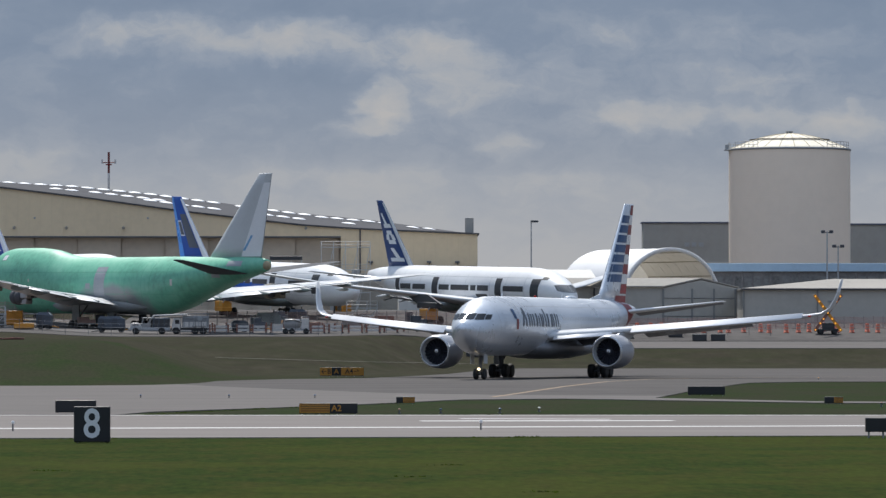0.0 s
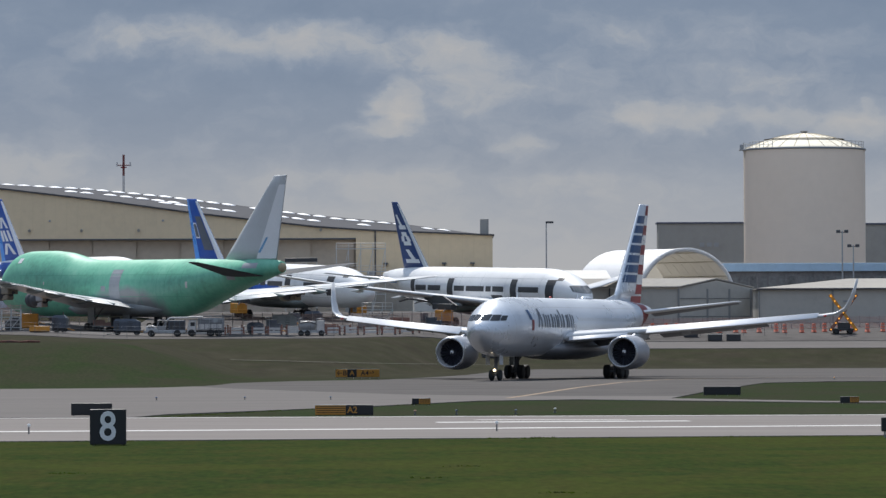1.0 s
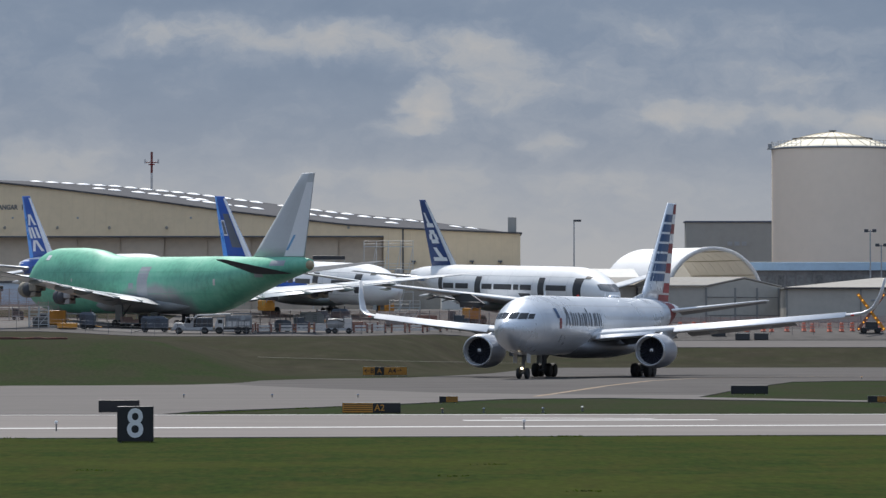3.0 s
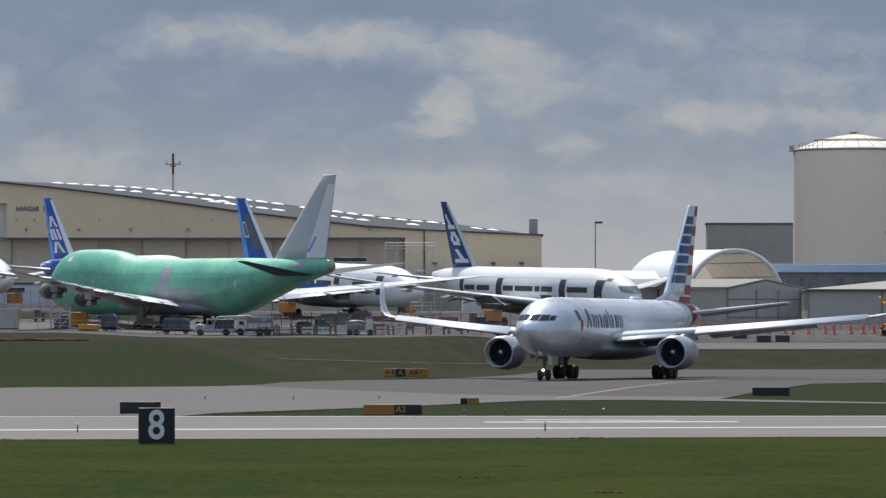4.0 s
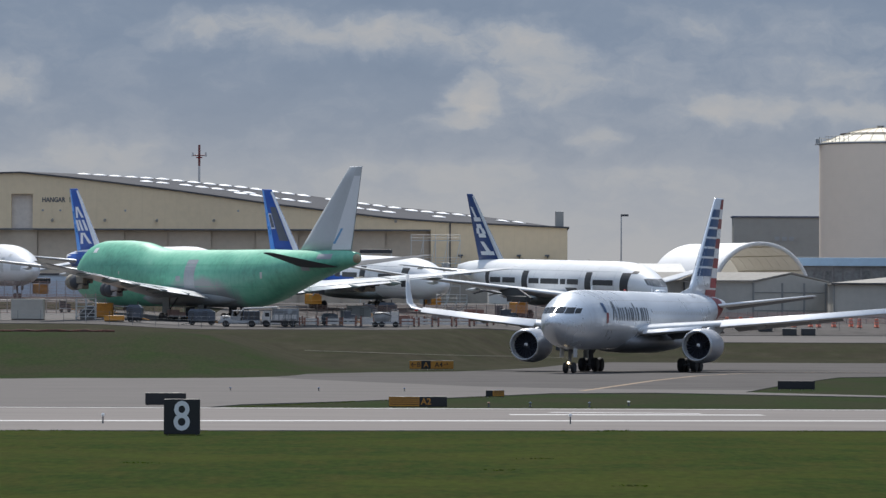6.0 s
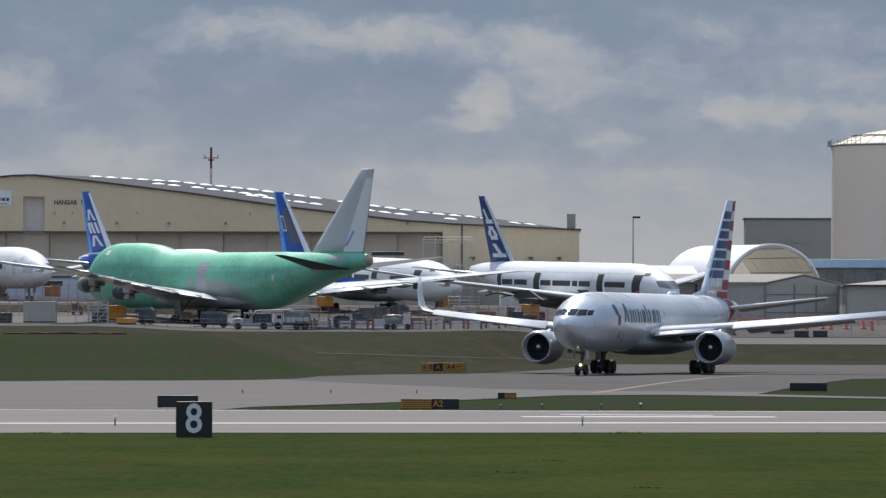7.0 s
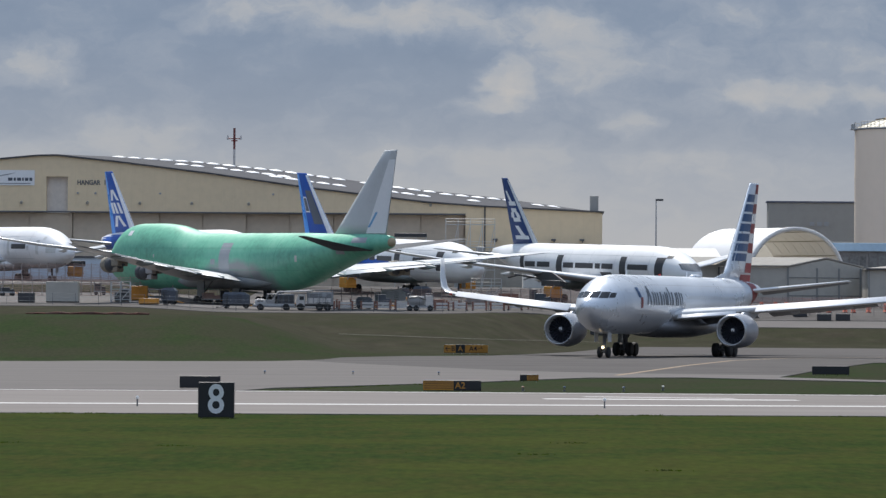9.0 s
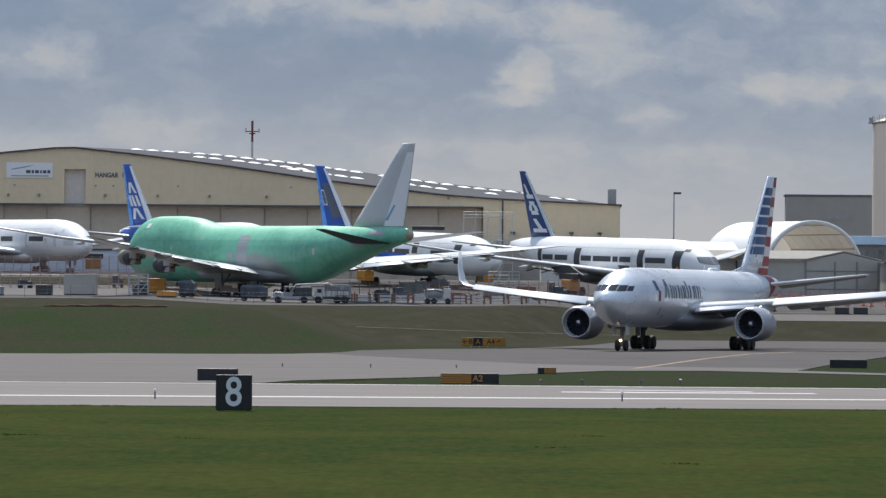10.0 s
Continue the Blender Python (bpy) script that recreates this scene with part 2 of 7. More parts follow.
def bare_belly(m, grey, centre, half):
    """Unpainted grey round the wing root, with a soft ragged edge."""
    t = m.node_tree
    b = t.nodes["Principled BSDF"]
    old = b.inputs["Base Color"].links[0].from_socket
    coord = t.nodes.new("ShaderNodeTexCoord")
    rag = node(t, "ShaderNodeTexNoise", Scale=0.5, Detail=4.0, Roughness=0.6)
    t.links.new(coord.outputs["Object"], rag.inputs["Vector"])
    spot = t.nodes.new("ShaderNodeTexGradient")
    spot.gradient_type = "SPHERICAL"
    mp = node(t, "ShaderNodeMapping", Scale=(1 / half[0], 0, 1 / half[1]), Location=(-centre[0] / half[0], 0, -centre[1] / half[1]))
    t.links.new(coord.outputs["Object"], mp.inputs["Vector"])
    t.links.new(mp.outputs[0], spot.inputs[0])
    sm = t.nodes.new("ShaderNodeMath")
    sm.operation = "MULTIPLY_ADD"
    t.links.new(rag.outputs["Fac"], sm.inputs[0])
    sm.inputs[1].default_value = 0.35
    t.links.new(spot.outputs["Fac"], sm.inputs[2])
    edge = ramp(t, sm.outputs[0], [(0.24, (0,) * 3), (0.52, (1,) * 3)])
    mx = t.nodes.new("ShaderNodeMix")
    mx.data_type = "RGBA"
    t.links.new(edge.outputs[0], mx.inputs["Factor"])
    t.links.new(old, mx.inputs["A"])
    mx.inputs["B"].default_value = (*grey, 1)
    t.links.new(mx.outputs["Result"], b.inputs["Base Color"])


bare_belly(M["primer"], (0.25, 0.27, 0.275), (-39.5, 3.0), (12.0, 3.5))
M["belly"] = surface("bare_fairing", (0.25, 0.27, 0.275), 0.5, 0.0, 0.1, 0.5, 4.0)
M["flapgrey"] = surface("flap_grey", (0.62, 0.63, 0.64), 0.45, 0.0, 0.12, 0.6, 4.0)
M["tailcone"] = surface("tan_tail_cone", (0.36, 0.30, 0.19), 0.6, 0.0, 0.2, 1.0, 5.0)
M["wrap"] = surface("tan_wrapping", (0.25, 0.225, 0.18), 0.8, 0.0, 0.3, 1.2, 6.0, bump=0.3)
M["slat"] = surface("slat_paint", (0.74, 0.75, 0.77), 0.5, 0.0, 0.06, 0.4, 4.0)
# dark grey stands for the shade under wing root, flaps and tail
M["fairing"] = surface("underside_shade_grey", (0.20, 0.21, 0.23), 0.45, 0.1, 0.1, 0.5, 4.0)
M["nacelle"] = surface("primer_nacelle", (0.22, 0.245, 0.24), 0.5, 0.0, 0.1, 0.5, 5.0)
M["unitblue"] = surface("unit_blue_grey", (0.065, 0.078, 0.10), 0.6, 0.0, 0.2, 0.8, 6.0)
M["dimglass"] = surface("dim_window", (0.17, 0.17, 0.165), 0.4, 0.0, 0.4, 0.3, 2.0)
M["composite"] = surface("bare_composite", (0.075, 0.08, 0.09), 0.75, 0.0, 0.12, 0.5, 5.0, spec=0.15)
M["netting"] = surface("orange_netting", (0.44, 0.29, 0.25), 0.8, 0.0, 0.25, 0.5, 6.0)
M["netpost"] = surface("weathered_post", (0.34, 0.29, 0.27), 0.7, 0.0, 0.2, 1.0, 6.0)
M["wallblue"] = surface("blue_grey_wall", (0.56, 0.63, 0.70), 0.7, 0.0, 0.08, 0.1, 0.8)
M["mastred"] = surface("mast_red", (0.20, 0.055, 0.05), 0.6, 0.0, 0.15, 1.0, 5.0)
M["joint"] = surface("skin_joint", (0.48, 0.49, 0.50), 0.5)
M["paper"] = surface("masking_paper", (0.60, 0.60, 0.58), 0.8, 0.0, 0.12, 1.0, 5.0)
M["trimdark"] = surface("dark_blue_trim", (0.11, 0.125, 0.17), 0.6)
M["workwall"] = surface("workshop_wall", (0.19, 0.18, 0.175), 0.7, 0.0, 0.3, 0.4, 2.0)
M["drum"] = surface("drum_orange", (0.52, 0.12, 0.06), 0.5, 0.0, 0.12, 1.0, 8.0)
M["wood"] = surface("bark", (0.10, 0.085, 0.07), 0.9, 0.0, 0.25, 1.0, 8.0)
M["galv"] = surface("galvanised", (0.30, 0.31, 0.32), 0.5, 0.5, 0.12, 1.0, 6.0)
M["truckwhite"] = surface("truck_grey_white", (0.27, 0.27, 0.268), 0.5, 0.0, 0.14, 0.8, 6.0)
M["redsoil"] = surface("red_netting", (0.10, 0.035, 0.025), 0.9, 0.0, 0.3, 0.6, 4.0)


# ---- building helpers ----
def mesh_of(name, verts, faces, mats, smooth=False):
    me = bpy.data.meshes.new(name)
    me.from_pydata([tuple(v) for v in verts], [], faces)
    for m in mats if isinstance(mats, (list, tuple)) else [mats]:
        me.materials.append(m)
    if smooth:
        me.polygons.foreach_set("use_smooth", [True] * len(me.polygons))
    me.update()
    return me


def part(name, bm, material, parent, label="", smooth=False):
    """Links a bmesh, or a (verts, faces) pair, as one mesh object under a thing or a part."""
    if isinstance(bm, tuple):
        me = mesh_of(name, bm[0], bm[1], material, smooth)
    else:
        me = bpy.data.meshes.new(name)
        bmesh.ops.recalc_face_normals(bm, faces=bm.faces)
        bm.to_mesh(me)
        bm.free()
        me.materials.append(material)
        if smooth:
            me.polygons.foreach_set("use_smooth", [True] * len(me.polygons))
    ob = new(name, me)
    if parent:
        ob.parent = parent
    if label:
        ob["label"] = label
    return ob


def thing(name, m, label, category, group="", kind=""):
    ob = new(name)
    ob.empty_display_size = 0.5
    ob.matrix_basis = m
    return tagged(ob, label, category, group, kind)


def box(bm, x0, x1, y0, y1, z0, z1, bevel=0.0):
    vs = [bm.verts.new(p) for p in ((x0, y0, z0), (x1, y0, z0), (x1, y1, z0), (x0, y1, z0), (x0, y0, z1), (x1, y0, z1), (x1, y1, z1), (x0, y1, z1))]
    fs = [bm.faces.new([vs[i] for i in q]) for q in ((3, 2, 1, 0), (4, 5, 6, 7), (0, 1, 5, 4), (1, 2, 6, 5), (2, 3, 7, 6), (3, 0, 4, 7))]
    if bevel:
        es = list({e for f in fs for e in f.edges})
        bmesh.ops.bevel(bm, geom=es, offset=bevel, segments=2, affect="EDGES", profile=0.5)
    return bm


def boxes(*rows, bevel=0.0):
    bm = bmesh.new()
    for r in rows:
        box(bm, *r, bevel=bevel)
    return bm


def tube(bm, a, b, r0, r1=None, n=10):
    a, b = Vector(a), Vector(b)
    q = (b - a).to_track_quat("Z", "Y").to_matrix().to_4x4()
    bmesh.ops.create_cone(bm, cap_ends=True, segments=n, radius1=r0, radius2=r0 if r1 is None else r1, depth=(b - a).length,
                          matrix=Matrix.Translation((a + b) / 2) @ q)
    return bm


def tubes(*rows, n=10):
    bm = bmesh.new()
    for r in rows:
        tube(bm, *r, n=n)
    return bm


def loft(rings, closed=True, caps=True):
    """verts and faces through rings of equally many points."""
    n = len(rings[0])
    verts = [p for r in rings for p in r]
    faces = []
    for i in range(len(rings) - 1):
        for j in range(n if closed else n - 1):
            k = (j + 1) % n
            faces.append((i * n + j, i * n + k, (i + 1) * n + k, (i + 1) * n + j))
    if caps:
        faces.append(tuple(range(n))[::-1])
        faces.append(tuple((len(rings) - 1) * n + j for j in range(n)))
    return verts, faces


def as_bm(vf):
    bm = bmesh.new()
    vs = [bm.verts.new(p) for p in vf[0]]
    for f in vf[1]:
        try:
            bm.faces.new([vs[i] for i in f])
        except ValueError:
            pass
    return bm


def lathe(profile, n=32, axis="x"):
    """Rings round the x axis (or z) from rows of (along, radius)."""
    rings = []
    for a, r in profile:
        ring = []
        for k in range(n):
            c, s = math.cos(2 * math.pi * k / n), math.sin(2 * math.pi * k / n)
            ring.append((a, r * c, r * s) if axis == "x" else (r * c, r * s, a))
        rings.append(ring)
    return rings


def moved(vf, dx, dy, dz):
    return [(x + dx, y + dy, z + dz) for x, y, z in vf[0]], vf[1]


def text_bm(body, size, depth=0.01, bold=0.012):
    cu = bpy.data.curves.new("text", "FONT")
    cu.body, cu.size, cu.extrude, cu.align_x, cu.align_y = body, size, depth, "CENTER", "CENTER"
    cu.resolution_u, cu.offset = 3, size * bold
    ob = bpy.data.objects.new("text", cu)
    scene.collection.objects.link(ob)
    dg = bpy.context.evaluated_depsgraph_get()
    me = bpy.data.meshes.new_from_object(ob.evaluated_get(dg))
    bpy.data.objects.remove(ob)
    bm = bmesh.new()
    bm.from_mesh(me)
    bpy.data.meshes.remove(me)
    return bm


def text_part(body, size, material, parent, m, sx=1.0, bold=0.012):
    bm = text_bm(body, size, 0.01, bold)
    bm.transform(m @ Matrix.Diagonal((sx, 1, 1, 1)))
    return part("lettering", bm, material, parent)


UPRIGHT = pose(0, 0, 0, 90, 0, 0)  # text facing the near side


# ---- ground ----
def smooth01(a, b, x):
    u = min(1.0, max(0.0, (x - a) / (b - a)))
    return u * u * (3 - 2 * u)


def ground_z(x, y):
    k = smooth01(-8, 14, x)
    z = 3.7 * smooth01(462 + 98 * k, 545 + 65 * k, y)
    z += float(np.interp(y, (545, 600, 640, 680, 720, 850, 1500), (0, 1.0, 2.0, 3.3, 4.2, 5.2, 5.7)))
    z += 0.62 * smooth01(-30, -46, x) * smooth01(500, 552, y) + 0.28 * smooth01(-35, -58, x) * smooth01(610, 655, y)
    berm = 3.45 * smooth01(-11.5, -27, x) * smooth01(338, 425, y) * (1 - smooth01(500, 560, y))
    z = max(z, berm)
    if 90 < y < 165:
        z += 0.06 * noise.noise((x * 0.2, y * 0.1, 0))
    return z


def make_ground_material():
    m = bpy.data.materials.new("grass_ground")
    m.use_nodes = True
    t = m.node_tree
    b = t.nodes["Principled BSDF"]
    coord = t.nodes.new("ShaderNodeTexCoord")

    def noisy(scale, sx=1.0, sy=1.0, detail=5.0):
        mp = node(t, "ShaderNodeMapping", Scale=(sx, sy, 1))
        t.links.new(coord.outputs["Object"], mp.inputs["Vector"])
        n = node(t, "ShaderNodeTexNoise", Scale=scale, Detail=detail, Roughness=0.65)
        t.links.new(mp.outputs[0], n.inputs["Vector"])
        return n.outputs["Fac"]

    def mix(f, a, c):
        n = t.nodes.new("ShaderNodeMix")
        n.data_type = "RGBA"
        t.links.new(f, n.inputs["Factor"])
        t.links.new(a, n.inputs["A"])
        t.links.new(c, n.inputs["B"])
        return n.outputs["Result"]

    patch = noisy(1.0, 0.8, 0.22, 6.0)
    blades = noisy(2.6, 1.4, 0.28, 5.0)
    fine_g = ramp(t, blades, [(0.3, (0.010, 0.019, 0.0025)), (0.5, (0.017, 0.031, 0.0035)), (0.72, (0.026, 0.043, 0.0055))]).outputs[0]
    dry_g = ramp(t, blades, [(0.3, (0.021, 0.026, 0.004)), (0.5, (0.030, 0.034, 0.0055)), (0.7, (0.040, 0.042, 0.009))]).outputs[0]
    worn = noisy(0.09, 1.0, 0.8)
    pale_g = ramp(t, blades, [(0.3, (0.025, 0.035, 0.004)), (0.7, (0.040, 0.049, 0.007))]).outputs[0]
    fine_g = mix(ramp(t, worn, [(0.45, (0,) * 3), (0.59, (0.95,) * 3)]).outputs[0], fine_g, pale_g)
    green = mix(ramp(t, patch, [(0.44, (0,) * 3), (0.64, (1.0,) * 3)]).outputs[0], fine_g, dry_g)
    brown = ramp(t, noisy(0.35, 1.0, 0.4), [(0.3, (0.025, 0.0225, 0.0155)), (0.5, (0.034, 0.0305, 0.0205)), (0.7, (0.046, 0.041, 0.028))]).outputs[0]
    olive = mix(ramp(t, noisy(0.2, 0.6, 1.2), [(0.28, (0.3,) * 3), (0.62, (1.0,) * 3)]).outputs[0], ramp(t, blades, [(0.3, (0.018, 0.024, 0.010)), (0.7, (0.031, 0.038, 0.016))]).outputs[0], brown)
    xyz = t.nodes.new("ShaderNodeSeparateXYZ")
    t.links.new(coord.outputs["Object"], xyz.inputs[0])
    wob = node(t, "ShaderNodeMath")
    wob.operation = "MULTIPLY_ADD"
    t.links.new(noisy(0.08), wob.inputs[0])
    wob.inputs[1].default_value = 50.0
    t.links.new(xyz.outputs["Y"], wob.inputs[2])

    def span(value, lo, hi):
        n = t.nodes.new("ShaderNodeMapRange")
        n.interpolation_type = "SMOOTHSTEP"
        n.inputs["From Min"].default_value, n.inputs["From Max"].default_value = lo, hi
        t.links.new(value, n.inputs["Value"])
        return n.outputs["Result"]

    far = span(wob.outputs[0], 425, 490)
    # the mown bank stays green to its crest
    bank = node(t, "ShaderNodeMath")
    bank.operation = "MULTIPLY"
    slant = node(t, "ShaderNodeMath")
    slant.operation = "MULTIPLY_ADD"
    t.links.new(xyz.outputs["Y"], slant.inputs[0])
    slant.inputs[1].default_value = 0.33
    t.links.new(xyz.outputs["X"], slant.inputs[2])
    t.links.new(span(slant.outputs[0], 123.0, 124.4), bank.inputs[0])
    t.links.new(far, bank.inputs[1])
    bankgreen = mix(ramp(t, noisy(0.16, 1, 0.3), [(0.37, (0,) * 3), (0.57, (1,) * 3)]).outputs[0], ramp(t, blades, [(0.3, (0.0125, 0.0222, 0.0066)), (0.7, (0.0235, 0.0390, 0.0106))]).outputs[0],
                    ramp(t, blades, [(0.3, (0.020, 0.0225, 0.011)), (0.7, (0.031, 0.0335, 0.017))]).outputs[0])
    # behind the crest the ground is brown again
    behind = node(t, "ShaderNodeMath")
    behind.operation = "MAXIMUM"
    t.links.new(bank.outputs[0], behind.inputs[0])
    t.links.new(span(xyz.outputs["Y"], 500, 512), behind.inputs[1])
    col = mix(behind.outputs[0], mix(span(xyz.outputs["Y"], 170, 215), green, bankgreen), olive)
    t.links.new(col, b.inputs["Base Color"])
    b.inputs["Roughness"].default_value = 1.0
    b.inputs["Specular IOR Level"].default_value = 0.03
    bu = node(t, "ShaderNodeBump", Strength=0.1, Distance=0.03)
    t.links.new(blades, bu.inputs["Height"])
    t.links.new(bu.outputs[0], b.inputs["Normal"])
    return m


M["grass"] = make_ground_material()


def make_ground():
    ys = [-300, -150, -60, 0, 40, 70] + list(np.arange(85, 165, 4.0)) + [165, 190, 215, 240, 270, 300, 330] + list(np.arange(340, 620, 5.0)) + \
        list(np.arange(620, 900, 14)) + [900, 1000, 1200, 1500, 2000, 3000, 4500]
    xs = [-4500, -2500, -1200, -600, -300, -160, -110] + list(np.arange(-84, 90, 3.0)) + [100, 130, 200, 320, 600, 1200, 2500, 4500]
    verts = [(x, y, ground_z(x, y)) for y in ys for x in xs]
    n = len(xs)
    faces = [(j * n + i, j * n + i + 1, (j + 1) * n + i + 1, (j + 1) * n + i) for j in range(len(ys) - 1) for i in range(n - 1)]
    ob = new("ground", mesh_of("ground", verts, faces, M["grass"], True))
    tagged(ob, "airfield ground of mown green and dry brown grass", "ground", kind="structure")


make_ground()


def skirt(bm, drop=0.25):
    """Closes a sheet's rim down into the ground."""
    rim = [e for e in bm.edges if len(e.link_faces) == 1]
    out = bmesh.ops.extrude_edge_only(bm, edges=rim)["geom"]
    for v in out:
        if isinstance(v, bmesh.types.BMVert):
            v.co.z -= drop


def sheet(name, outline, z, material, label, category, thick=0.0):
    bm = bmesh.new()
    f = bm.faces.new([bm.verts.new((x, y, z)) for x, y in outline])
    bm.normal_update()
    if f.normal.z < 0:
        f.normal_flip()
    bmesh.ops.triangulate(bm, faces=bm.faces[:])
    skirt(bm)
    ob = part(name, bm, material, None)
    return tagged(ob, label, category, kind="structure")


sheet("runway", [(-420, 107.0), (325, 209.1), (420, 212.0), (420, 212.5), (-420, 212.5)], 0.03, M["runway"], "pale grooved concrete runway between grass strips", "runway")
JOIN = [(-17.0, 367.2), (-11.5, 341.0), (-6.2, 322.0), (1.5, 297.0), (8.5, 287.0), (18.2, 283.0)]  # where pale concrete meets asphalt
TAXI = [(-420, 212.4), (-11.5, 212.4), (-10.4, 220.8), (-5.2, 233.3), (0.0, 247.4), (2.0, 254.2), (5.4, 265.7), (11.5, 269.5), (14.5, 265.7), (24.2, 252.9), (90, 220.6), (90, 226), (24.7, 258.6), (16.9, 273.3)] + JOIN[::-1] + [
    (-32.3, 337.6), (-120, 300), (-420, 290)]
sheet("taxiway", TAXI, 0.045, M["concrete"], "pale concrete taxiway joining the runway", "taxiway")
LINK = JOIN + [(22.8, 318.9), (30.2, 367.9), (36.1, 377.6), (100, 385), (160, 553), (53.3, 557.3),
        (21.7, 562.0), (14.0, 531.5), (8.2, 462.9), (5.2, 441.5), (0.0, 412.0), (-6.0, 403.2), (-7.1, 402.2)]
sheet("link_taxiway", LINK, 0.045, M["asphalt"], "grey asphalt taxiway between grass verges", "taxiway")

# ---- aircraft ----
# Local frame: nose at the origin, x forward, y to port, z up from the ground.
class Body:
    """A fuselage through stations of (x, top, bottom, half width)."""

    def __init__(self, stations):
        s = np.array(sorted(stations, key=lambda r: -r[0]), float)
        d = np.abs(np.diff(s[:, 0])) ** 0.5
        u = np.concatenate([[0], np.cumsum(d)])
        uu = np.linspace(0, u[-1], 90)
        cols = []
        for k in range(4):
            slope = np.gradient(s[:, k], u)
            # keep the runs between equal stations straight
            sec = np.diff(s[:, k]) / np.diff(u)
            for i in range(1, len(u) - 1):
                a, b = sec[i - 1], sec[i]
                slope[i] = 0.0 if a * b <= 0 else 2 * a * b / (a + b)
            slope[0], slope[-1] = sec[0], sec[-1]
            out = []
            for v in uu:
                i = min(len(u) - 2, max(0, int(np.searchsorted(u, v)) - 1))
                h = u[i + 1] - u[i]
                q = (v - u[i]) / h
                out.append((2 * q**3 - 3 * q**2 + 1) * s[i, k] + (q**3 - 2 * q**2 + q) * h * slope[i] + (-2 * q**3 + 3 * q**2) * s[i + 1, k] + (q**3 - q**2) * h * slope[i + 1])
            cols.append(np.array(out))
        self.x, self.top, self.bot, self.hw = cols

    def at(self, x):
        r = self.x[::-1]
        return [float(np.interp(x, r, c[::-1])) for c in (self.top, self.bot, self.hw)]

    def mesh(self, n=44):
        rings = []
        for x, t, b, w in zip(self.x, self.top, self.bot, self.hw):
            c, h = (t + b) / 2, (t - b) / 2
            rings.append([(x, w * math.sin(2 * math.pi * k / n), c + h * math.cos(2 * math.pi * k / n)) for k in range(n)])
        return loft(rings)

    def skin(self, x, z, side, off=0.02):
        t, b, w = self.at(x)
        c, h = (t + b) / 2, max(1e-3, (t - b) / 2)
        q = max(-0.999, min(0.999, (z - c) / h))
        y = w * math.sqrt(1 - q * q)
        nrm = Vector((0, y / max(w, 1e-3) ** 2, (z - c) / h**2)).normalized()
        return (x, side * (y + off * nrm.y), z + off * nrm.z)

    def front(self, y, z, off=0.02):
        """The skin's place ahead at y, z."""
        for x in np.arange(0.0, -8.0, -0.02):
            t, b, w = self.at(x)
            c, h = (t + b) / 2, max(1e-3, (t - b) / 2)
            if x <= self.x[0] and (y / max(w, 1e-3)) ** 2 + ((z - c) / h) ** 2 <= 1:
                return (x + off, y + off * (1 if y > 0 else -1) * 0.7, z + off * 0.5)
        return (-8.0, y, z)

    def pane(self, y0, y1, z0, z1, rise=0.0, n=4):
        """A window pane on the nose between y0 and y1; rise tilts its lower edge upwards with y."""
        grid = [[self.front(y0 + (y1 - y0) * i / n, z0 + rise * i / n + (z1 - z0 - rise * i / n * 0.5) * j / 3) for j in range(4)] for i in range(n + 1)]
        return [p for row in grid for p in row], [(i * 4 + j, (i + 1) * 4 + j, (i + 1) * 4 + j + 1, i * 4 + j + 1) for i in range(n) for j in range(3)]

    def panel(self, x0, x1, z0, z1, side, off=0.02, nx=4, nz=5, slant=0.0):
        """A thin plate that lies on the skin: x from x0 to x1, z from z0 to z1, its top moved aft by slant."""
        grid = [[self.skin(x0 + (x1 - x0) * i / nx - slant * j / nz, z0 + (z1 - z0) * j / nz, side, off) for j in range(nz + 1)] for i in range(nx + 1)]
        verts = [p for row in grid for p in row]
        m = nz + 1
        faces = [(i * m + j, (i + 1) * m + j, (i + 1) * m + j + 1, i * m + j + 1) for i in range(nx) for j in range(nz)]
        return verts, faces


def foil(n=9):
    """Upper and lower outline of an aerofoil of chord 1 from nose to tail, as a closed loop of (c, h)."""
    cs = [0.5 * (1 - math.cos(math.pi * i / n)) for i in range(n + 1)]

    def half(c):
        return 5 * (0.2969 * math.sqrt(c) - 0.126 * c - 0.3516 * c**2 + 0.2843 * c**3 - 0.1036 * c**4)
    up = [(c, half(c) * 1.0) for c in cs]
    lo = [(c, -half(c) * 0.75) for c in cs[1:-1]]
    return up + lo[::-1]


FOIL = foil()


def foil_half(c):
    return 5 * (0.2969 * math.sqrt(max(c, 0)) - 0.126 * c - 0.3516 * c**2 + 0.2843 * c**3 - 0.1036 * c**4)


def wing_mesh(rows, side):
    """rows of (y, leading edge x, chord, z, thickness, cant): cant 0 lies flat, 90 stands up."""
    rings = []
    for y, xl, c, z, th, cant in rows:
        ca, sa = math.cos(radians(cant)), math.sin(radians(cant))
        rings.append([(xl - q * c, side * (y - h * th * c * sa), z + h * th * c * ca) for q, h in FOIL])
    return loft(rings)


def flap_mesh(rows, side, droop):
    """As wing_mesh, from rows of (y, leading edge x, chord, z, thickness), hanging down towards the rear by droop degrees."""
    cd, sd = math.cos(radians(droop)), math.sin(radians(droop))
    return loft([[(xl - (q * cd + h * th * sd) * c, side * y, z + (h * th * cd - q * sd) * c) for q, h in FOIL] for y, xl, c, z, th in rows])


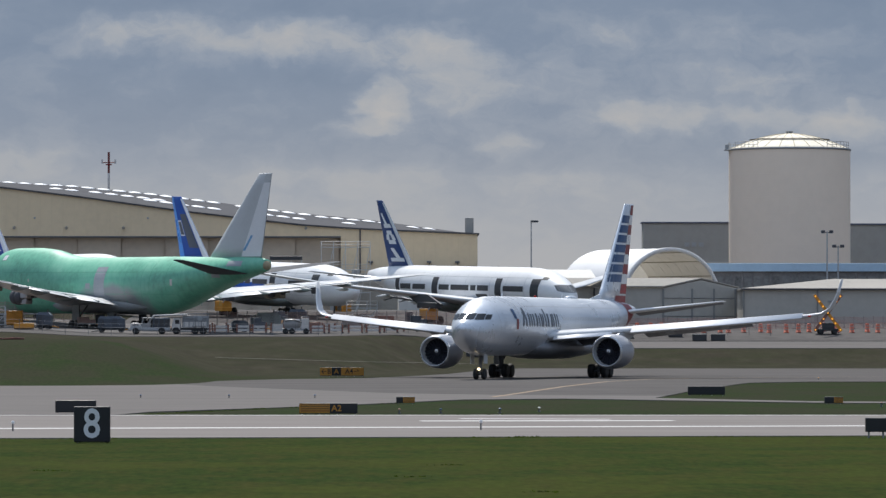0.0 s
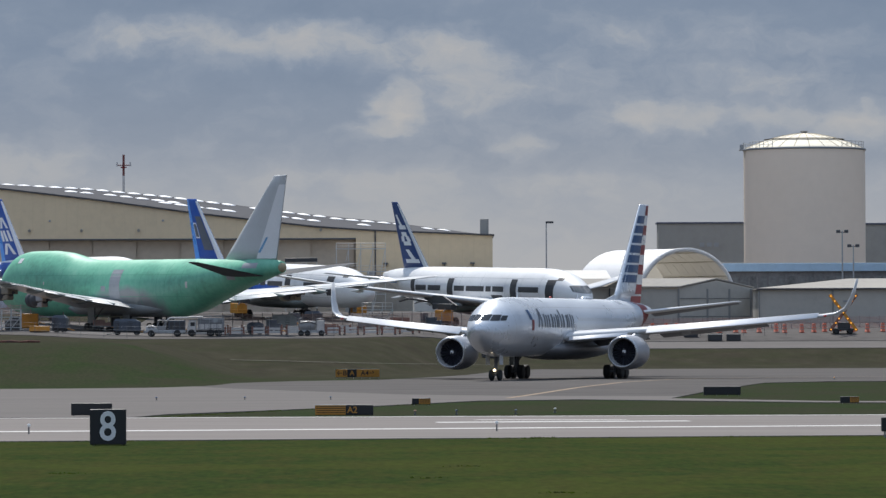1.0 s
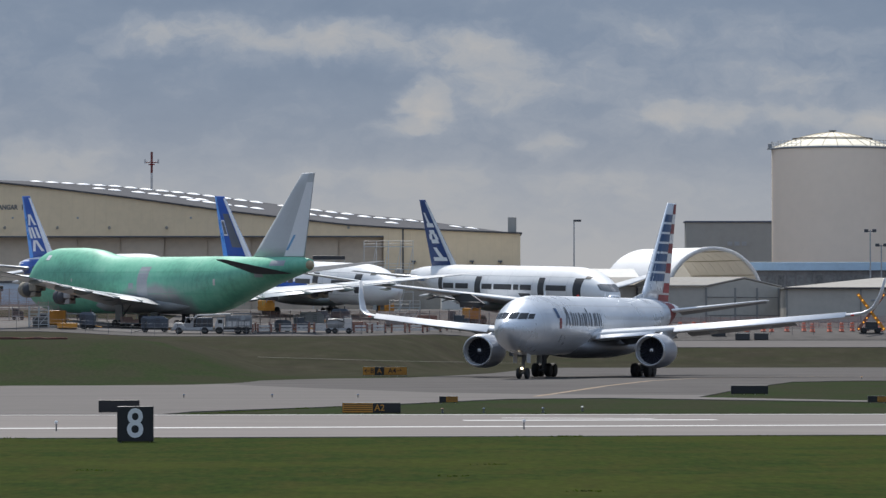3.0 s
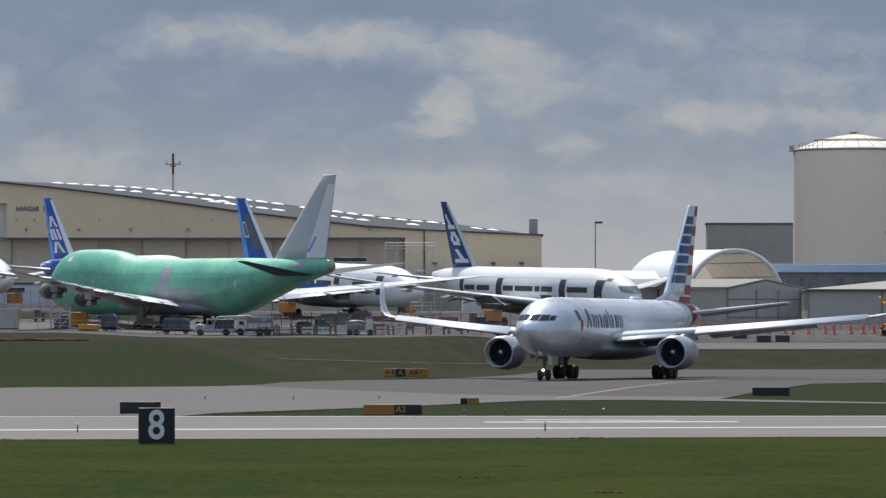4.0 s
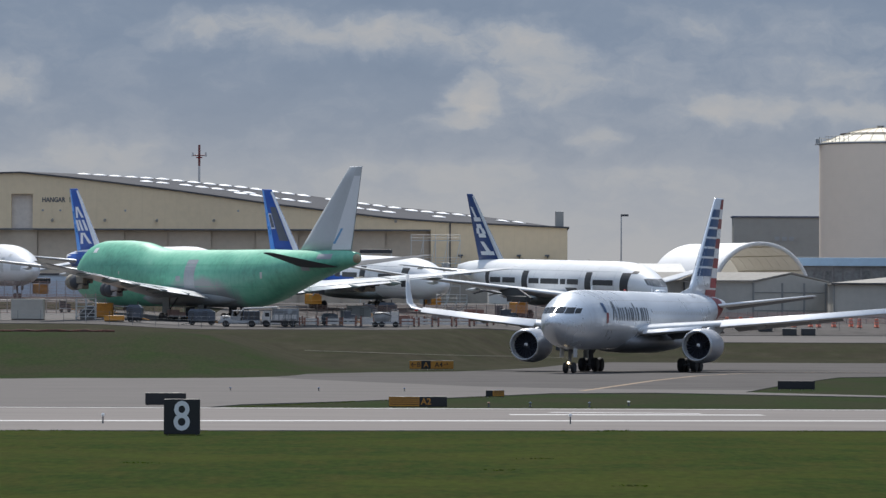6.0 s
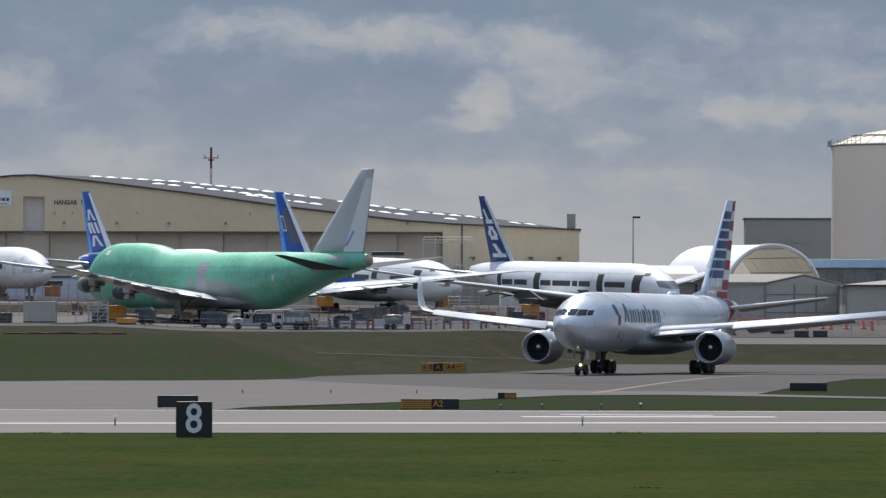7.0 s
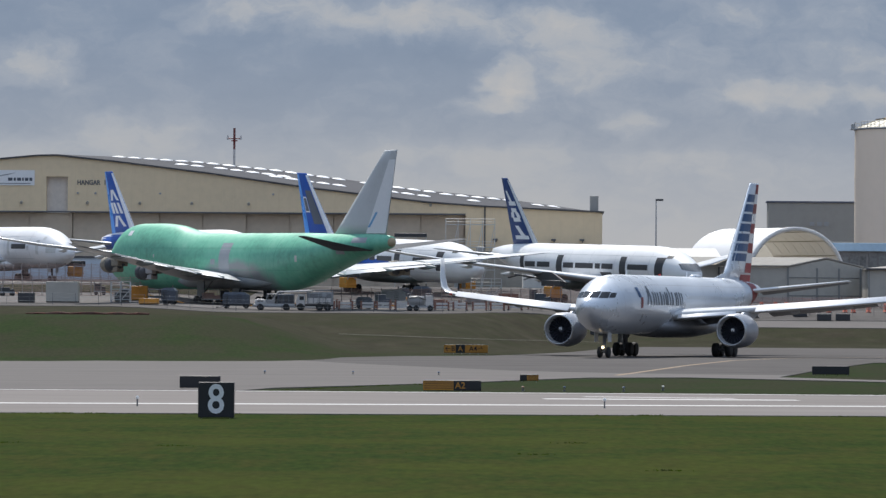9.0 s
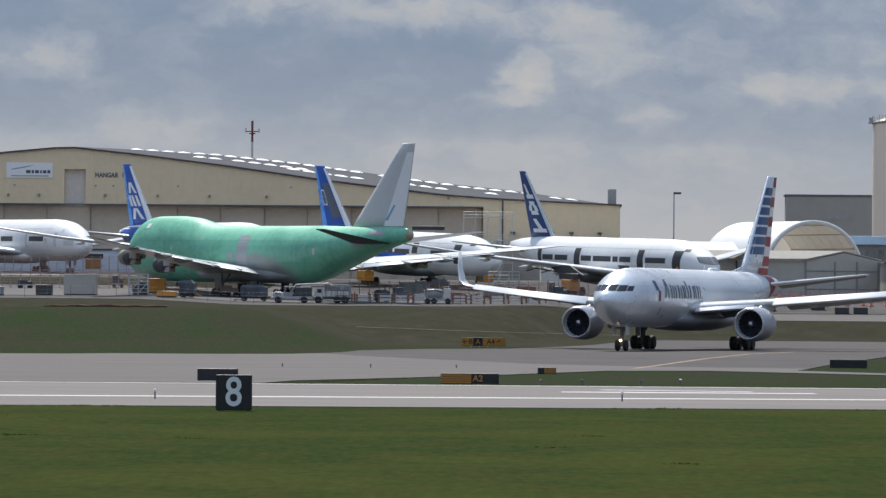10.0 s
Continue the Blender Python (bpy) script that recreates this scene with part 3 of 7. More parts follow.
class Fin:
    """An upright tail: root and tip as (leading edge x, chord, z), and the thickness."""

    def __init__(self, root, tip, th=0.1):
        self.a, self.b, self.th = root, tip, th

    def point(self, c, h, side, off=0.0):
        xl, ch, z = [p + (q - p) * h for p, q in zip(self.a, self.b)]
        return (xl - c * ch, side * (foil_half(c) * self.th * ch + off), z)

    def mesh(self):
        rings = []
        for h in np.linspace(0, 1, 8):
            rings.append([self.point(c, h, 1 if k >= 0 else -1) for c, k in FOIL])
        # rounded cap
        rings.append([(x - 0.15, y * 0.4, z + 0.12) for x, y, z in rings[-1]])
        return loft(rings)

    def panel(self, c0, c1, h0, h1, side, off=0.02, shear=0.0, n=4):
        verts, faces = [], []
        for i in range(n + 1):
            for j in range(n + 1):
                h = h0 + (h1 - h0) * j / n
                verts.append(self.point(c0 + (c1 - c0) * i / n + shear * j / n, h, side, off))
        m = n + 1
        faces = [(i * m + j, (i + 1) * m + j, (i + 1) * m + j + 1, i * m + j + 1) for i in range(n) for j in range(n)]
        return verts, faces


def wheel(parent, x, y, r, w):
    prof = [(-w / 2, r * 0.55), (-w / 2, r * 0.86), (-w * 0.36, r * 0.98), (0, r), (w * 0.36, r * 0.98), (w / 2, r * 0.86), (w / 2, r * 0.55)]
    rings = [[(q[1], q[0], q[2]) for q in ring] for ring in lathe(prof, 20)]
    ob = part("wheel", moved(loft(rings), x, y, r), M["tyre"], parent, "black rubber tyre", True)
    rim = [[(q[1], q[0], q[2]) for q in ring] for ring in lathe([(-w * 0.42, r * 0.1), (-w * 0.5, r * 0.55), (w * 0.5, r * 0.55), (w * 0.42, r * 0.1)], 16)]
    part("rim", moved(loft(rim), x, y, r), M["dark"], ob)


def main_gear(parent, x, y, r, w, z_top, axle=0.72, gap=0.6, bogie=2):
    leg = tubes(((x, y, r), (x + 0.1, y, z_top), 0.2, 0.24), ((x - 1.1, y * 0.86, z_top), (x, y, r + 0.8), 0.09), n=12)
    tube(leg, (x - axle * 1.0, y, r), (x + axle * 1.0, y, r), 0.14)
    for k in range(bogie):
        ax = x + (axle if k else -axle)
        tube(leg, (ax, y - gap, r), (ax, y + gap, r), 0.09)
    part("main_gear_leg", leg, M["gear"], parent)
    part("gear_door", boxes((x - 0.9, x + 0.9, y + 0.42 * (1 if y > 0 else -1) - 0.03, y + 0.42 * (1 if y > 0 else -1) + 0.03, r * 1.9, z_top)), M["nacelle"], parent)
    for k in range(bogie):
        for s in (-1, 1):
            wheel(parent, x + (axle if k else -axle), y + s * gap, r, w)


def nose_gear(parent, x, r, w, z_top, lamp=False):
    leg = tubes(((x, 0, r), (x - 0.15, 0, z_top), 0.13, 0.16), ((x, 0, r + 0.6), (x - 1.2, 0, z_top), 0.07), ((x, -0.4, r), (x, 0.4, r), 0.08), n=12)
    part("nose_gear_leg", leg, M["gear"], parent)
    for s in (-1, 1):
        wheel(parent, x, s * 0.36, r, w)
        part("nose_gear_door", boxes((x - 0.2, x + 0.8, s * 0.6 - 0.02, s * 0.6 + 0.02, r * 2.9, z_top + 0.1)), M["fingrey"], parent)
    if lamp:
        rings = lathe([(0.0, 0.05), (0.03, 0.10), (0.06, 0.115), (-0.16, 0.08)], 16)
        part("taxi_lamp", moved(loft([rings[3], rings[2], rings[1], rings[0]]), x + 0.30, 0.0, r + 0.42), M["lamp"], parent, "lit taxi lamp")


def engine(parent, x, y, z, r, length, cowl, core=None, blades=22):
    """x: the plane of the intake lip."""
    L = length
    outer = [(0, r * 0.9), (-0.06, r * 0.955), (-0.22, r * 0.99), (-0.6, r * 1.04), (-L * 0.4, r * 1.08), (-L * 0.62, r * 1.03), (-L * 0.8, r * 0.9), (-L * 0.8, r * 0.84),
             (-L * 0.62, r * 0.86), (-L * 0.55, r * 0.6)]
    inner = [(-L * 0.42, r * 0.84), (-0.55, r * 0.84), (-0.2, r * 0.83), (-0.05, r * 0.855), (0, r * 0.9)]
    nac = part("nacelle", moved(loft(lathe(inner + outer[1:], 40), caps=False), x, y, z), cowl, parent, "", True)
    part("intake_lip", moved(loft(lathe([(-0.16, r * 0.845), (0.0, r * 0.868), (0.022, r * 0.9), (0.0, r * 0.935), (-0.16, r * 0.992)], 40), caps=False), x, y, z), M["metal"], nac, "polished metal lip", True)
    part("intake_duct", moved(loft(lathe([(-0.17, r * 0.826), (-0.6, r * 0.822), (-L * 0.3, r * 0.825)], 32), caps=False), x, y, z), M["fingrey"], nac, "", True)
    part("core", moved(loft(lathe([(-L * 0.5, r * 0.6), (-L * 0.8, r * 0.56), (-L * 0.95, r * 0.4), (-L, r * 0.38), (-L, r * 0.26), (-L * 1.1, 0.03)], 24)), x, y, z), core or M["metal"], nac, "", True)
    # pleated ring of blades
    n = blades * 2
    ring = []
    for rr, dep in ((0.25, 0.05), (0.5, 0.11), (0.815, 0.16)):
        ring.append([(-0.9 + (dep if k % 2 else -dep), r * rr * math.cos(2 * math.pi * (k + rr * 1.2) / n), r * rr * math.sin(2 * math.pi * (k + rr * 1.2) / n)) for k in range(n)])
    part("fan", moved(loft(ring, caps=False), x, y, z), M["fan"], nac)
    part("fan_backing", moved(loft(lathe([(-1.15, r * 0.83), (-1.2, 0.05)], 24), caps=False), x, y, z), M["fanback"], nac)
    part("spinner", moved(loft(lathe([(-1.0, r * 0.27), (-0.75, r * 0.22), (-0.5, r * 0.1), (-0.42, 0.02)], 20)), x, y, z), M["fan"], nac, "", True)
    return nac


def swirl(parent, x, y, z):
    part("spinner_mark", boxes((x - 0.6, x - 0.44, y - 0.13, y + 0.16, z - 0.12, z + 0.16), bevel=0.06), M["signwhite"], parent, "white spinner mark")


def pylon(parent, x0, x1, y, z0, z1, xw0, xw1, mat, w=0.22):
    """From the nacelle's back between x0 and x1 at z0 up to the wing between xw0 and xw1 at z1."""
    rings = [[(x0, y - w * 0.4, z0), (x0, y + w * 0.4, z0), (x1, y + w, z0), (x1, y - w, z0)], [(xw0, y - w * 0.4, z1), (xw0, y + w * 0.4, z1), (xw1, y + w, z1), (xw1, y - w, z1)]]
    return part("pylon", as_bm(loft(rings)), mat, parent)


def fairings(parent, rows, mat):
    """Flap track fairings as pods: rows of (x nose, x tail, y, z, radius)."""
    for x0, x1, y, z, r in rows:
        L = x0 - x1
        ring = lathe([(0, 0.02), (-L * 0.12, r * 0.6), (-L * 0.35, r), (-L * 0.6, r * 0.85), (-L * 0.85, r * 0.4), (-L, 0.03)], 12)
        part("flap_track_fairing", moved(loft(ring), x0, y, z), mat, parent, "", True)


def windows_row(parent, body, x0, x1, step, z, side, mat=None, h=0.36, w=0.24):
    """The cabin windows, one mesh a pane."""
    x = x0
    while x > x1:
        part("cabin_window", body.panel(x, x - w, z - h / 2, z + h / 2, side, 0.012, 1, 2), mat or M["glass"], parent)
        x -= step


def heading(x, y, z, degrees_left, pitch=0.0):
    """Pose of an aircraft with its nose at x, y: it points to the near side, turned towards the picture's right by minus degrees_left."""
    return Matrix.Translation((x, y, z)) @ pose(0, 0, 0, 0, 0, degrees_left) @ pose(0, 0, 0, 0, pitch, 0)


# ---- the taxiing twin jet ----
def twin_jet():
    ob = thing("twin_engine_airliner", heading(7.55, 391.5, 0.05, -109.3), "silver-grey twin-engine airliner with a red, white and blue banded fin", "airliner")
    B = Body([(-0.8, 4.42, 4.22, 0.1), (-1.1, 4.85, 3.72, 0.58), (-1.7, 5.17, 3.2, 0.98), (-2.7, 5.62, 2.65, 1.44), (-3.8, 6.22, 2.3, 1.84), (-5.0, 6.70, 2.12, 2.16), (-6.8, 7.04, 2.03, 2.42),
              (-9, 7.17, 2.02, 2.51), (-12, 7.18, 2.02, 2.52), (-34, 7.18, 2.02, 2.52), (-38, 7.18, 2.35, 2.5), (-43, 7.15, 3.35, 2.2), (-48, 7.0, 4.6, 1.5), (-52, 6.7, 5.55, 0.75), (-53.7, 6.5, 6.0, 0.25)])
    part("fuselage", B.mesh(), M["silver"], ob, "silver-grey painted fuselage", True)
    part("wing_fairing", as_bm(loft([[(x, w * math.sin(a), 2.72 + h * math.cos(a)) for a in np.linspace(0, 2 * math.pi, 28)[:-1]] for x, w, h in
         ((-15.6, 0.6, 0.2), (-17.4, 2.1, 0.7), (-19.5, 2.7, 0.96), (-22, 2.86, 1.04), (-29, 2.86, 1.05), (-33, 2.4, 0.85), (-36.0, 0.6, 0.2))])), M["fairing"], ob, "wing-body fairing darkened for the shade under the wing", True)
    rows = [(1.5, -17.8, 10.0, 3.6, 0.125, 0), (2.6, -18.7, 9.1, 3.68, 0.13, 0), (7.9, -22.3, 6.2, 4.16, 0.14, 0), (15, -26.4, 4.3, 4.76, 0.155, 0), (22.6, -30.9, 2.4, 5.48, 0.18, 3),
            (23.7, -31.6, 2.1, 5.72, 0.14, 25), (24.35, -32.2, 1.85, 6.2, 0.11, 62), (24.75, -33.0, 1.45, 7.25, 0.1, 80), (25.05, -34.0, 0.8, 8.85, 0.09, 84)]
    for s, nm in ((1, "port_wing"), (-1, "starboard_wing")):
        w = part(nm, wing_mesh(rows, s), M["wing"], ob, "grey swept wing with an upturned tip", True)
        # leading-edge slats are run out and tilt forwards, and the flaps hang down behind
        def at(y):
            return [float(np.interp(y, [r[0] for r in rows[:5]], [r[k] for r in rows[:5]])) for k in (1, 2, 3)]
        for y0, y1 in ((2.75, 7.2), (8.7, 22.3)):
            slat_rows = []
            for y in (y0, (y0 + y1) / 2, y1):
                xl, c, z = at(y)
                ch = float(np.interp(y, (2.7, 8.0, 22.4), (1.1, 1.15, 0.85)))
                slat_rows.append((y, xl + 0.42, ch, z - 0.27 * ch + (0.1 if y0 > 8 else 0.0), 0.07))
            part("slat", flap_mesh(slat_rows, s, -33), M["slat"], w, "pale leading-edge slat", True)
        for y0, y1 in ((2.8, 7.4), (8.6, 17.6)):
            flap_rows = []
            for y in (y0, y1):
                xl, c, z = at(y)
                flap_rows.append((y, xl - c * 0.72, c * 0.3, z - 0.14, 0.12))
            part("flap", flap_mesh(flap_rows, s, 15), M["fairing"], w, "drooped trailing-edge flap", True)
        part("tip_light", boxes((-31.0, -30.7, s * 22.9 - 0.12, s * 22.9 + 0.12, 5.42, 5.58), bevel=0.04), M["beacon"], w, "red tip light")
        eng = engine(ob, -17.55, s * 7.95, 2.36, 1.42, 5.4, M["cowl"])
        swirl(eng, -17.55, s * 7.95, 2.4)
        pylon(ob, -18.85, -24.0, s * 7.95, 3.4, 3.98, -21.4, -26.0, M["silver"])
        fairings(w, [(-24.5, -29.0, s * 5.2, 3.1, 0.36), (-25.4, -29.6, s * 11.0, 4.12, 0.3), (-27.4, -31.0, s * 15.5, 4.55, 0.26)], M["patch"])
        st = [(0.6, -45.2, 5.6, 5.9, 0.085, 0), (1.2, -45.6, 5.3, 5.98, 0.085, 0), (9.3, -51.4, 1.9, 7.0, 0.09, 0)]
        stab = part("stabiliser", wing_mesh(st, s), M["white"], ob, "", True)
        part("elevator", flap_mesh([(1.5, -49.2, 1.5, 5.95, 0.1), (9.1, -52.4, 0.85, 6.94, 0.1)], s, 12), M["fairing"], stab, "drooped elevator darkened for the shade under the tail", True)
        main_gear(ob, -26.8, s * 4.65, 0.62, 0.5, 3.0, 0.74, 0.6)
    nose_gear(ob, -6.1, 0.47, 0.3, 2.3, True)
    F = Fin((-41.6, 9.2, 6.8), (-50.6, 3.1, 16.2), 0.1)
    fin = part("fin", F.mesh(), M["silver"], ob, "tail fin with red, white and blue bands", True)
    part("fin_fillet", as_bm(loft([[(-38.5, 0.02, 7.1), (-38.5, -0.02, 7.1), (-43.5, -0.12, 7.1), (-43.5, 0.12, 7.1)], [(-42.5, 0.02, 7.7), (-42.5, -0.02, 7.7), (-43.5, -0.1, 8.1), (-43.5, 0.1, 8.1)]])), M["silver"], ob)
    for s in (1, -1):
        for k in range(9):
            h0, h1 = 0.115 + k * 0.1, 0.115 + k * 0.1 + 0.078
            if h1 < 0.99 and k > 0:
                part("blue_band", F.panel(0.05, 0.62, h0, h1, s), M["flagblue"], fin)
            part("red_band" if k % 2 == 0 else "white_band", F.panel(0.632, 0.985, h0 - 0.015, h1 + 0.007, s), M["red" if k % 2 == 0 else "silver"], fin)
        part("red_band", F.panel(0.45, 0.985, 0.0, 0.08, s), M["red"], fin)
        part("tail_band", B.panel(-44.6, -48.2, 4.5, 6.95, s, 0.02, 4, 10, 0.9), M["red"], ob, "red tail stripe")
        # cockpit glass
        for ya, yb, z0, z1 in ((0.04, 0.70, 5.12, 5.66), (0.75, 1.32, 5.1, 5.62), (1.36, 1.68, 5.12, 5.55)):
            part("windscreen", B.pane(s * ya, s * yb, z0, z1), M["glass"], ob)
        # the painted name as a row of plain strokes: start, width, top, slant
        for xa, wd, zt, sl in ((-10.4, 0.34, 6.18, 0.75), (-11.45, 0.36, 6.18, -0.25), (-12.3, 0.3, 5.7, 0.0), (-12.95, 0.28, 5.65, 0.0), (-13.6, 0.3, 5.65, 0.0), (-14.4, 0.4, 5.7, 0.1), (-15.2, 0.26, 5.5, 0.0),
                               (-15.85, 0.32, 5.7, 0.0), (-16.3, 0.3, 5.65, 0.1), (-17.1, 0.3, 6.1, 0.0), (-17.75, 0.42, 5.7, 0.1), (-18.8, 0.36, 5.65, 0.1), (-19.4, 0.3, 5.7, 0.0), (-20.1, 0.3, 5.7, 0.0), (-20.75, 0.3, 5.65, 0.0)):
            part("title_bar", B.panel(xa, xa - wd, 4.55, zt, s, 0.022, 2, 5, sl), M["title"], ob)
        part("emblem", B.panel(-8.6, -9.2, 4.3, 5.2, s, 0.022, 2, 4, 0.2), M["red"], ob, "red emblem")
        part("emblem", B.panel(-8.3, -9.0, 5.2, 6.05, s, 0.022, 2, 4, -0.25), M["flagblue"], ob, "blue emblem")
        windows_row(ob, B, -22.6, -44, 0.52, 5.28, s, M["fingrey"], 0.3, 0.2)
        for xs in (-5.2, -9.8, -15.4, -21.6, -28.0, -35.2, -40.6):
            t0, b0, _ = B.at(xs)
            part("skin_joint", B.panel(xs, xs - 0.035, b0 + 0.5, t0 - 0.08, s, 0.006, 1, 14), M["joint"], ob)
        part("skin_joint", B.panel(-8.0, -44.0, 6.3, 6.33, s, 0.006, 26, 1), M["joint"], ob)
        part("skin_joint", B.panel(-8.0, -38.0, 3.7, 3.73, s, 0.006, 26, 1), M["joint"], ob)
        for xd in (-6.0, -20.5, -43.5):
            part("cabin_door", B.panel(xd, xd - 1.0, 4.0, 5.95, s, 0.014, 2, 6), M["silver"], ob)
    part("beacon", boxes((-22.1, -21.9, -0.1, 0.1, 7.14, 7.34), bevel=0.04), M["beacon"], ob, "red beacon")
    part("beacon", boxes((-25.1, -24.9, -0.1, 0.1, 1.78, 1.99), bevel=0.04), M["beacon"], ob, "red beacon")
    for x in (-12, -30):
        part("antenna", as_bm(loft([[(x, 0.03, 7.1), (x, -0.03, 7.1), (x - 0.4, -0.03, 7.1), (x - 0.4, 0.03, 7.1)], [(x - 0.25, 0.01, 7.6), (x - 0.25, -0.01, 7.6), (x - 0.45, -0.01, 7.6), (x - 0.45, 0.01, 7.6)]])), M["signwhite"], ob)
    part("radome_cover", as_bm(loft([[(-33 + 1.5 * math.cos(a) * k, 0.5 * math.sin(a) * k, 7.12 + z) for a in np.linspace(0, 6.283, 17)[:-1]] for k, z in ((1, 0), (0.85, 0.2), (0.4, 0.3))])), M["silver"], ob, "", True)


twin_jet()


M["seam"] = surface("seam_sealant", (0.10, 0.385, 0.245), 0.6)


# ---- the green jumbo freighter ----
M["palemark"] = surface("pale_blue_mark", (0.16, 0.38, 0.62), 0.45)


def covered_engine(parent, x, y, z, r, L, cover, wrap):
    """An unpainted engine with a cover over its intake."""
    prof = [(-0.9, r * 1.02), (-L * 0.4, r * 1.0), (-L * 0.55, r * 0.9), (-L * 0.56, r * 0.66), (-L * 0.8, r * 0.5), (-L * 0.82, r * 0.34), (-L * 1.02, r * 0.12), (-L * 1.04, 0.03)]
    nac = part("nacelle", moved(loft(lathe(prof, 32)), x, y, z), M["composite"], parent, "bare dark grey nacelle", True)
    part("intake_cover", moved(loft(lathe([(0.2, r * 0.6), (0.12, r * 0.88), (-0.1, r * 1.0), (-0.7, r * 1.07), (-1.3, r * 1.07), (-1.35, r * 1.0)], 32)), x, y, z), cover, nac, "fabric intake cover", True)
    part("wrapping", boxes((x - L * 0.95, x - L * 0.5, y - r * 0.75, y + r * 0.75, z - r * 0.2, z + r * 0.8), (x - L * 0.8, x - L * 0.45, y - r * 0.5, y + r * 0.5, z - r * 0.95, z - r * 0.2), bevel=0.14), wrap, nac, "creased protective wrapping")


def jumbo():
    ob = thing("jumbo_freighter", heading(-51.4, 631.6, 0, 121.5, -0.55), "unpainted jumbo freighter in green primer with a grey fin", "airliner")
    ob.location.z = 5.05
    B = Body([(0, 5.4, 4.9, 0.15), (-0.5, 6.4, 4.2, 1.0), (-1.8, 7.7, 3.3, 1.9), (-3.6, 9.3, 2.7, 2.6), (-6, 10.4, 2.3, 3.05), (-9, 10.75, 2.1, 3.22), (-14, 10.75, 2.0, 3.25), (-19, 10.5, 2.0, 3.25),
              (-24, 9.7, 2.0, 3.25), (-28, 9.4, 2.0, 3.25), (-48, 9.4, 2.0, 3.25), (-53, 9.4, 2.5, 3.2), (-60, 9.3, 4.3, 2.75), (-67, 9.3, 6.0, 1.95), (-72, 9.2, 7.0, 1.15), (-74.5, 8.95, 7.5, 0.62)])
    part("fuselage", B.mesh(48), M["primer"], ob, "fuselage in mottled green primer", True)
    part("tail_cone", moved(loft(lathe([(0.3, 0.7), (-0.1, 0.64), (-0.4, 0.5), (-0.55, 0.2)], 16)), -74.3, 0, 8.2), M["tailcone"], ob, "tan unpainted tail cone", True)
    F = Fin((-60.2, 13.0, 9.0), (-72.4, 3.2, 19.4), 0.1)
    fin = part("fin", F.mesh(), M["fingrey"], ob, "grey painted fin", True)
    rows = [(1.5, -23.5, 16.5, 3.65, 0.12, 0), (3.2, -25, 14.6, 3.75, 0.12, 0), (11.7, -33.0, 9.6, 4.7, 0.11, 0), (21.0, -42.0, 6.6, 5.75, 0.1, 0), (31.5, -51.6, 4.0, 7.05, 0.09, 5), (35.2, -56.6, 1.2, 7.55, 0.08, 7)]
    for s, nm in ((1, "port_wing"), (-1, "starboard_wing")):
        w = part(nm, wing_mesh(rows, s), M["wing"], ob, "grey swept wing", True)
        fairings(w, [(-37.5, -43.5, s * 6.5, 3.7, 0.45), (-39.0, -44.9, s * 10.5, 4.1, 0.45), (-42.5, -48.0, s * 16.0, 4.8, 0.42), (-45.9, -51.0, s * 20.5, 5.3, 0.38), (-48.7, -53.0, s * 25.5, 6.0, 0.3)], M["nacelle"])
        part("wing_root_fairing", as_bm(loft([[(x, s * (1.95 + wd * math.cos(a)), 3.2 + h * math.sin(a)) for a in np.linspace(0, 2 * math.pi, 17)[:-1]] for x, wd, h in
             ((-22, 0.2, 0.2), (-25, 0.95, 0.9), (-33, 1.15, 1.05), (-38.5, 1.05, 1.1), (-44, 0.7, 0.8), (-50, 0.1, 0.15))])), M["belly"], ob, "bare grey composite fairing", True)
        part("flap", flap_mesh([(3.5, -38.0, 5.0, 4.0, 0.08), (11.0, -40.4, 3.6, 4.72, 0.08)], s, 10), M["flapgrey"], w, "pale grey drooped inner flap", True)
        part("flap", flap_mesh([(11.1, -40.5, 3.5, 4.78, 0.08), (21.0, -46.8, 2.6, 5.9, 0.08)], s, 10), M["flapgrey"], w, "pale grey drooped outer flap", True)
        part("aileron", flap_mesh([(21.1, -46.9, 2.5, 5.92, 0.08), (33.6, -55.2, 1.2, 7.4, 0.08)], s, 8), M["flapgrey"], w, "pale grey aileron", True)
        for ye, xe, ze in ((11.7, -30.2, 4.2), (21.0, -38.8, 5.1)):
            covered_engine(ob, xe, s * ye, ze, 0.98, 4.8, M["wrap"] if ye > 15 else M["composite"], M["wrap"] if ye > 15 else M["patch"])
            pylon(ob, xe - 1.2, xe - 6.2, s * ye, ze + 1.0, ze + 0.9, xe - 3.6, xe - 8.5, M["patch"])
        st = [(0.9, -62.4, 9.2, 7.15, 0.08, 0), (1.8, -63.2, 8.6, 7.3, 0.08, 0), (11.3, -71.2, 2.6, 8.75, 0.07, 0)]
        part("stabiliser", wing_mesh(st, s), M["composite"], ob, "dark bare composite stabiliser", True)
        for x, y in ((-35.6, 5.4), (-38.8, 1.95)):
            main_gear(ob, x, s * y, 0.62, 0.46, 3.2, 0.74, 0.56)
        part("rudder", F.panel(0.66, 0.985, 0.03, 0.9, s, 0.025), M["white"], fin, "white rudder")
        part("rudder_mark", F.panel(0.655, 0.70, 0.10, 0.28, s, 0.03, 0.07), M["palemark"], fin, "pale blue rudder mark")
        part("fin_cap", F.panel(0.62, 0.99, 0.905, 1.0, s, 0.02), M["fingrey"], fin)
        # bare patches and covers on the skin
        part("skin_patch", B.panel(-35.6, -38.4, 4.4, 8.1, s, 0.02, 3, 8), M["patch"], ob, "pale grey filler patch")
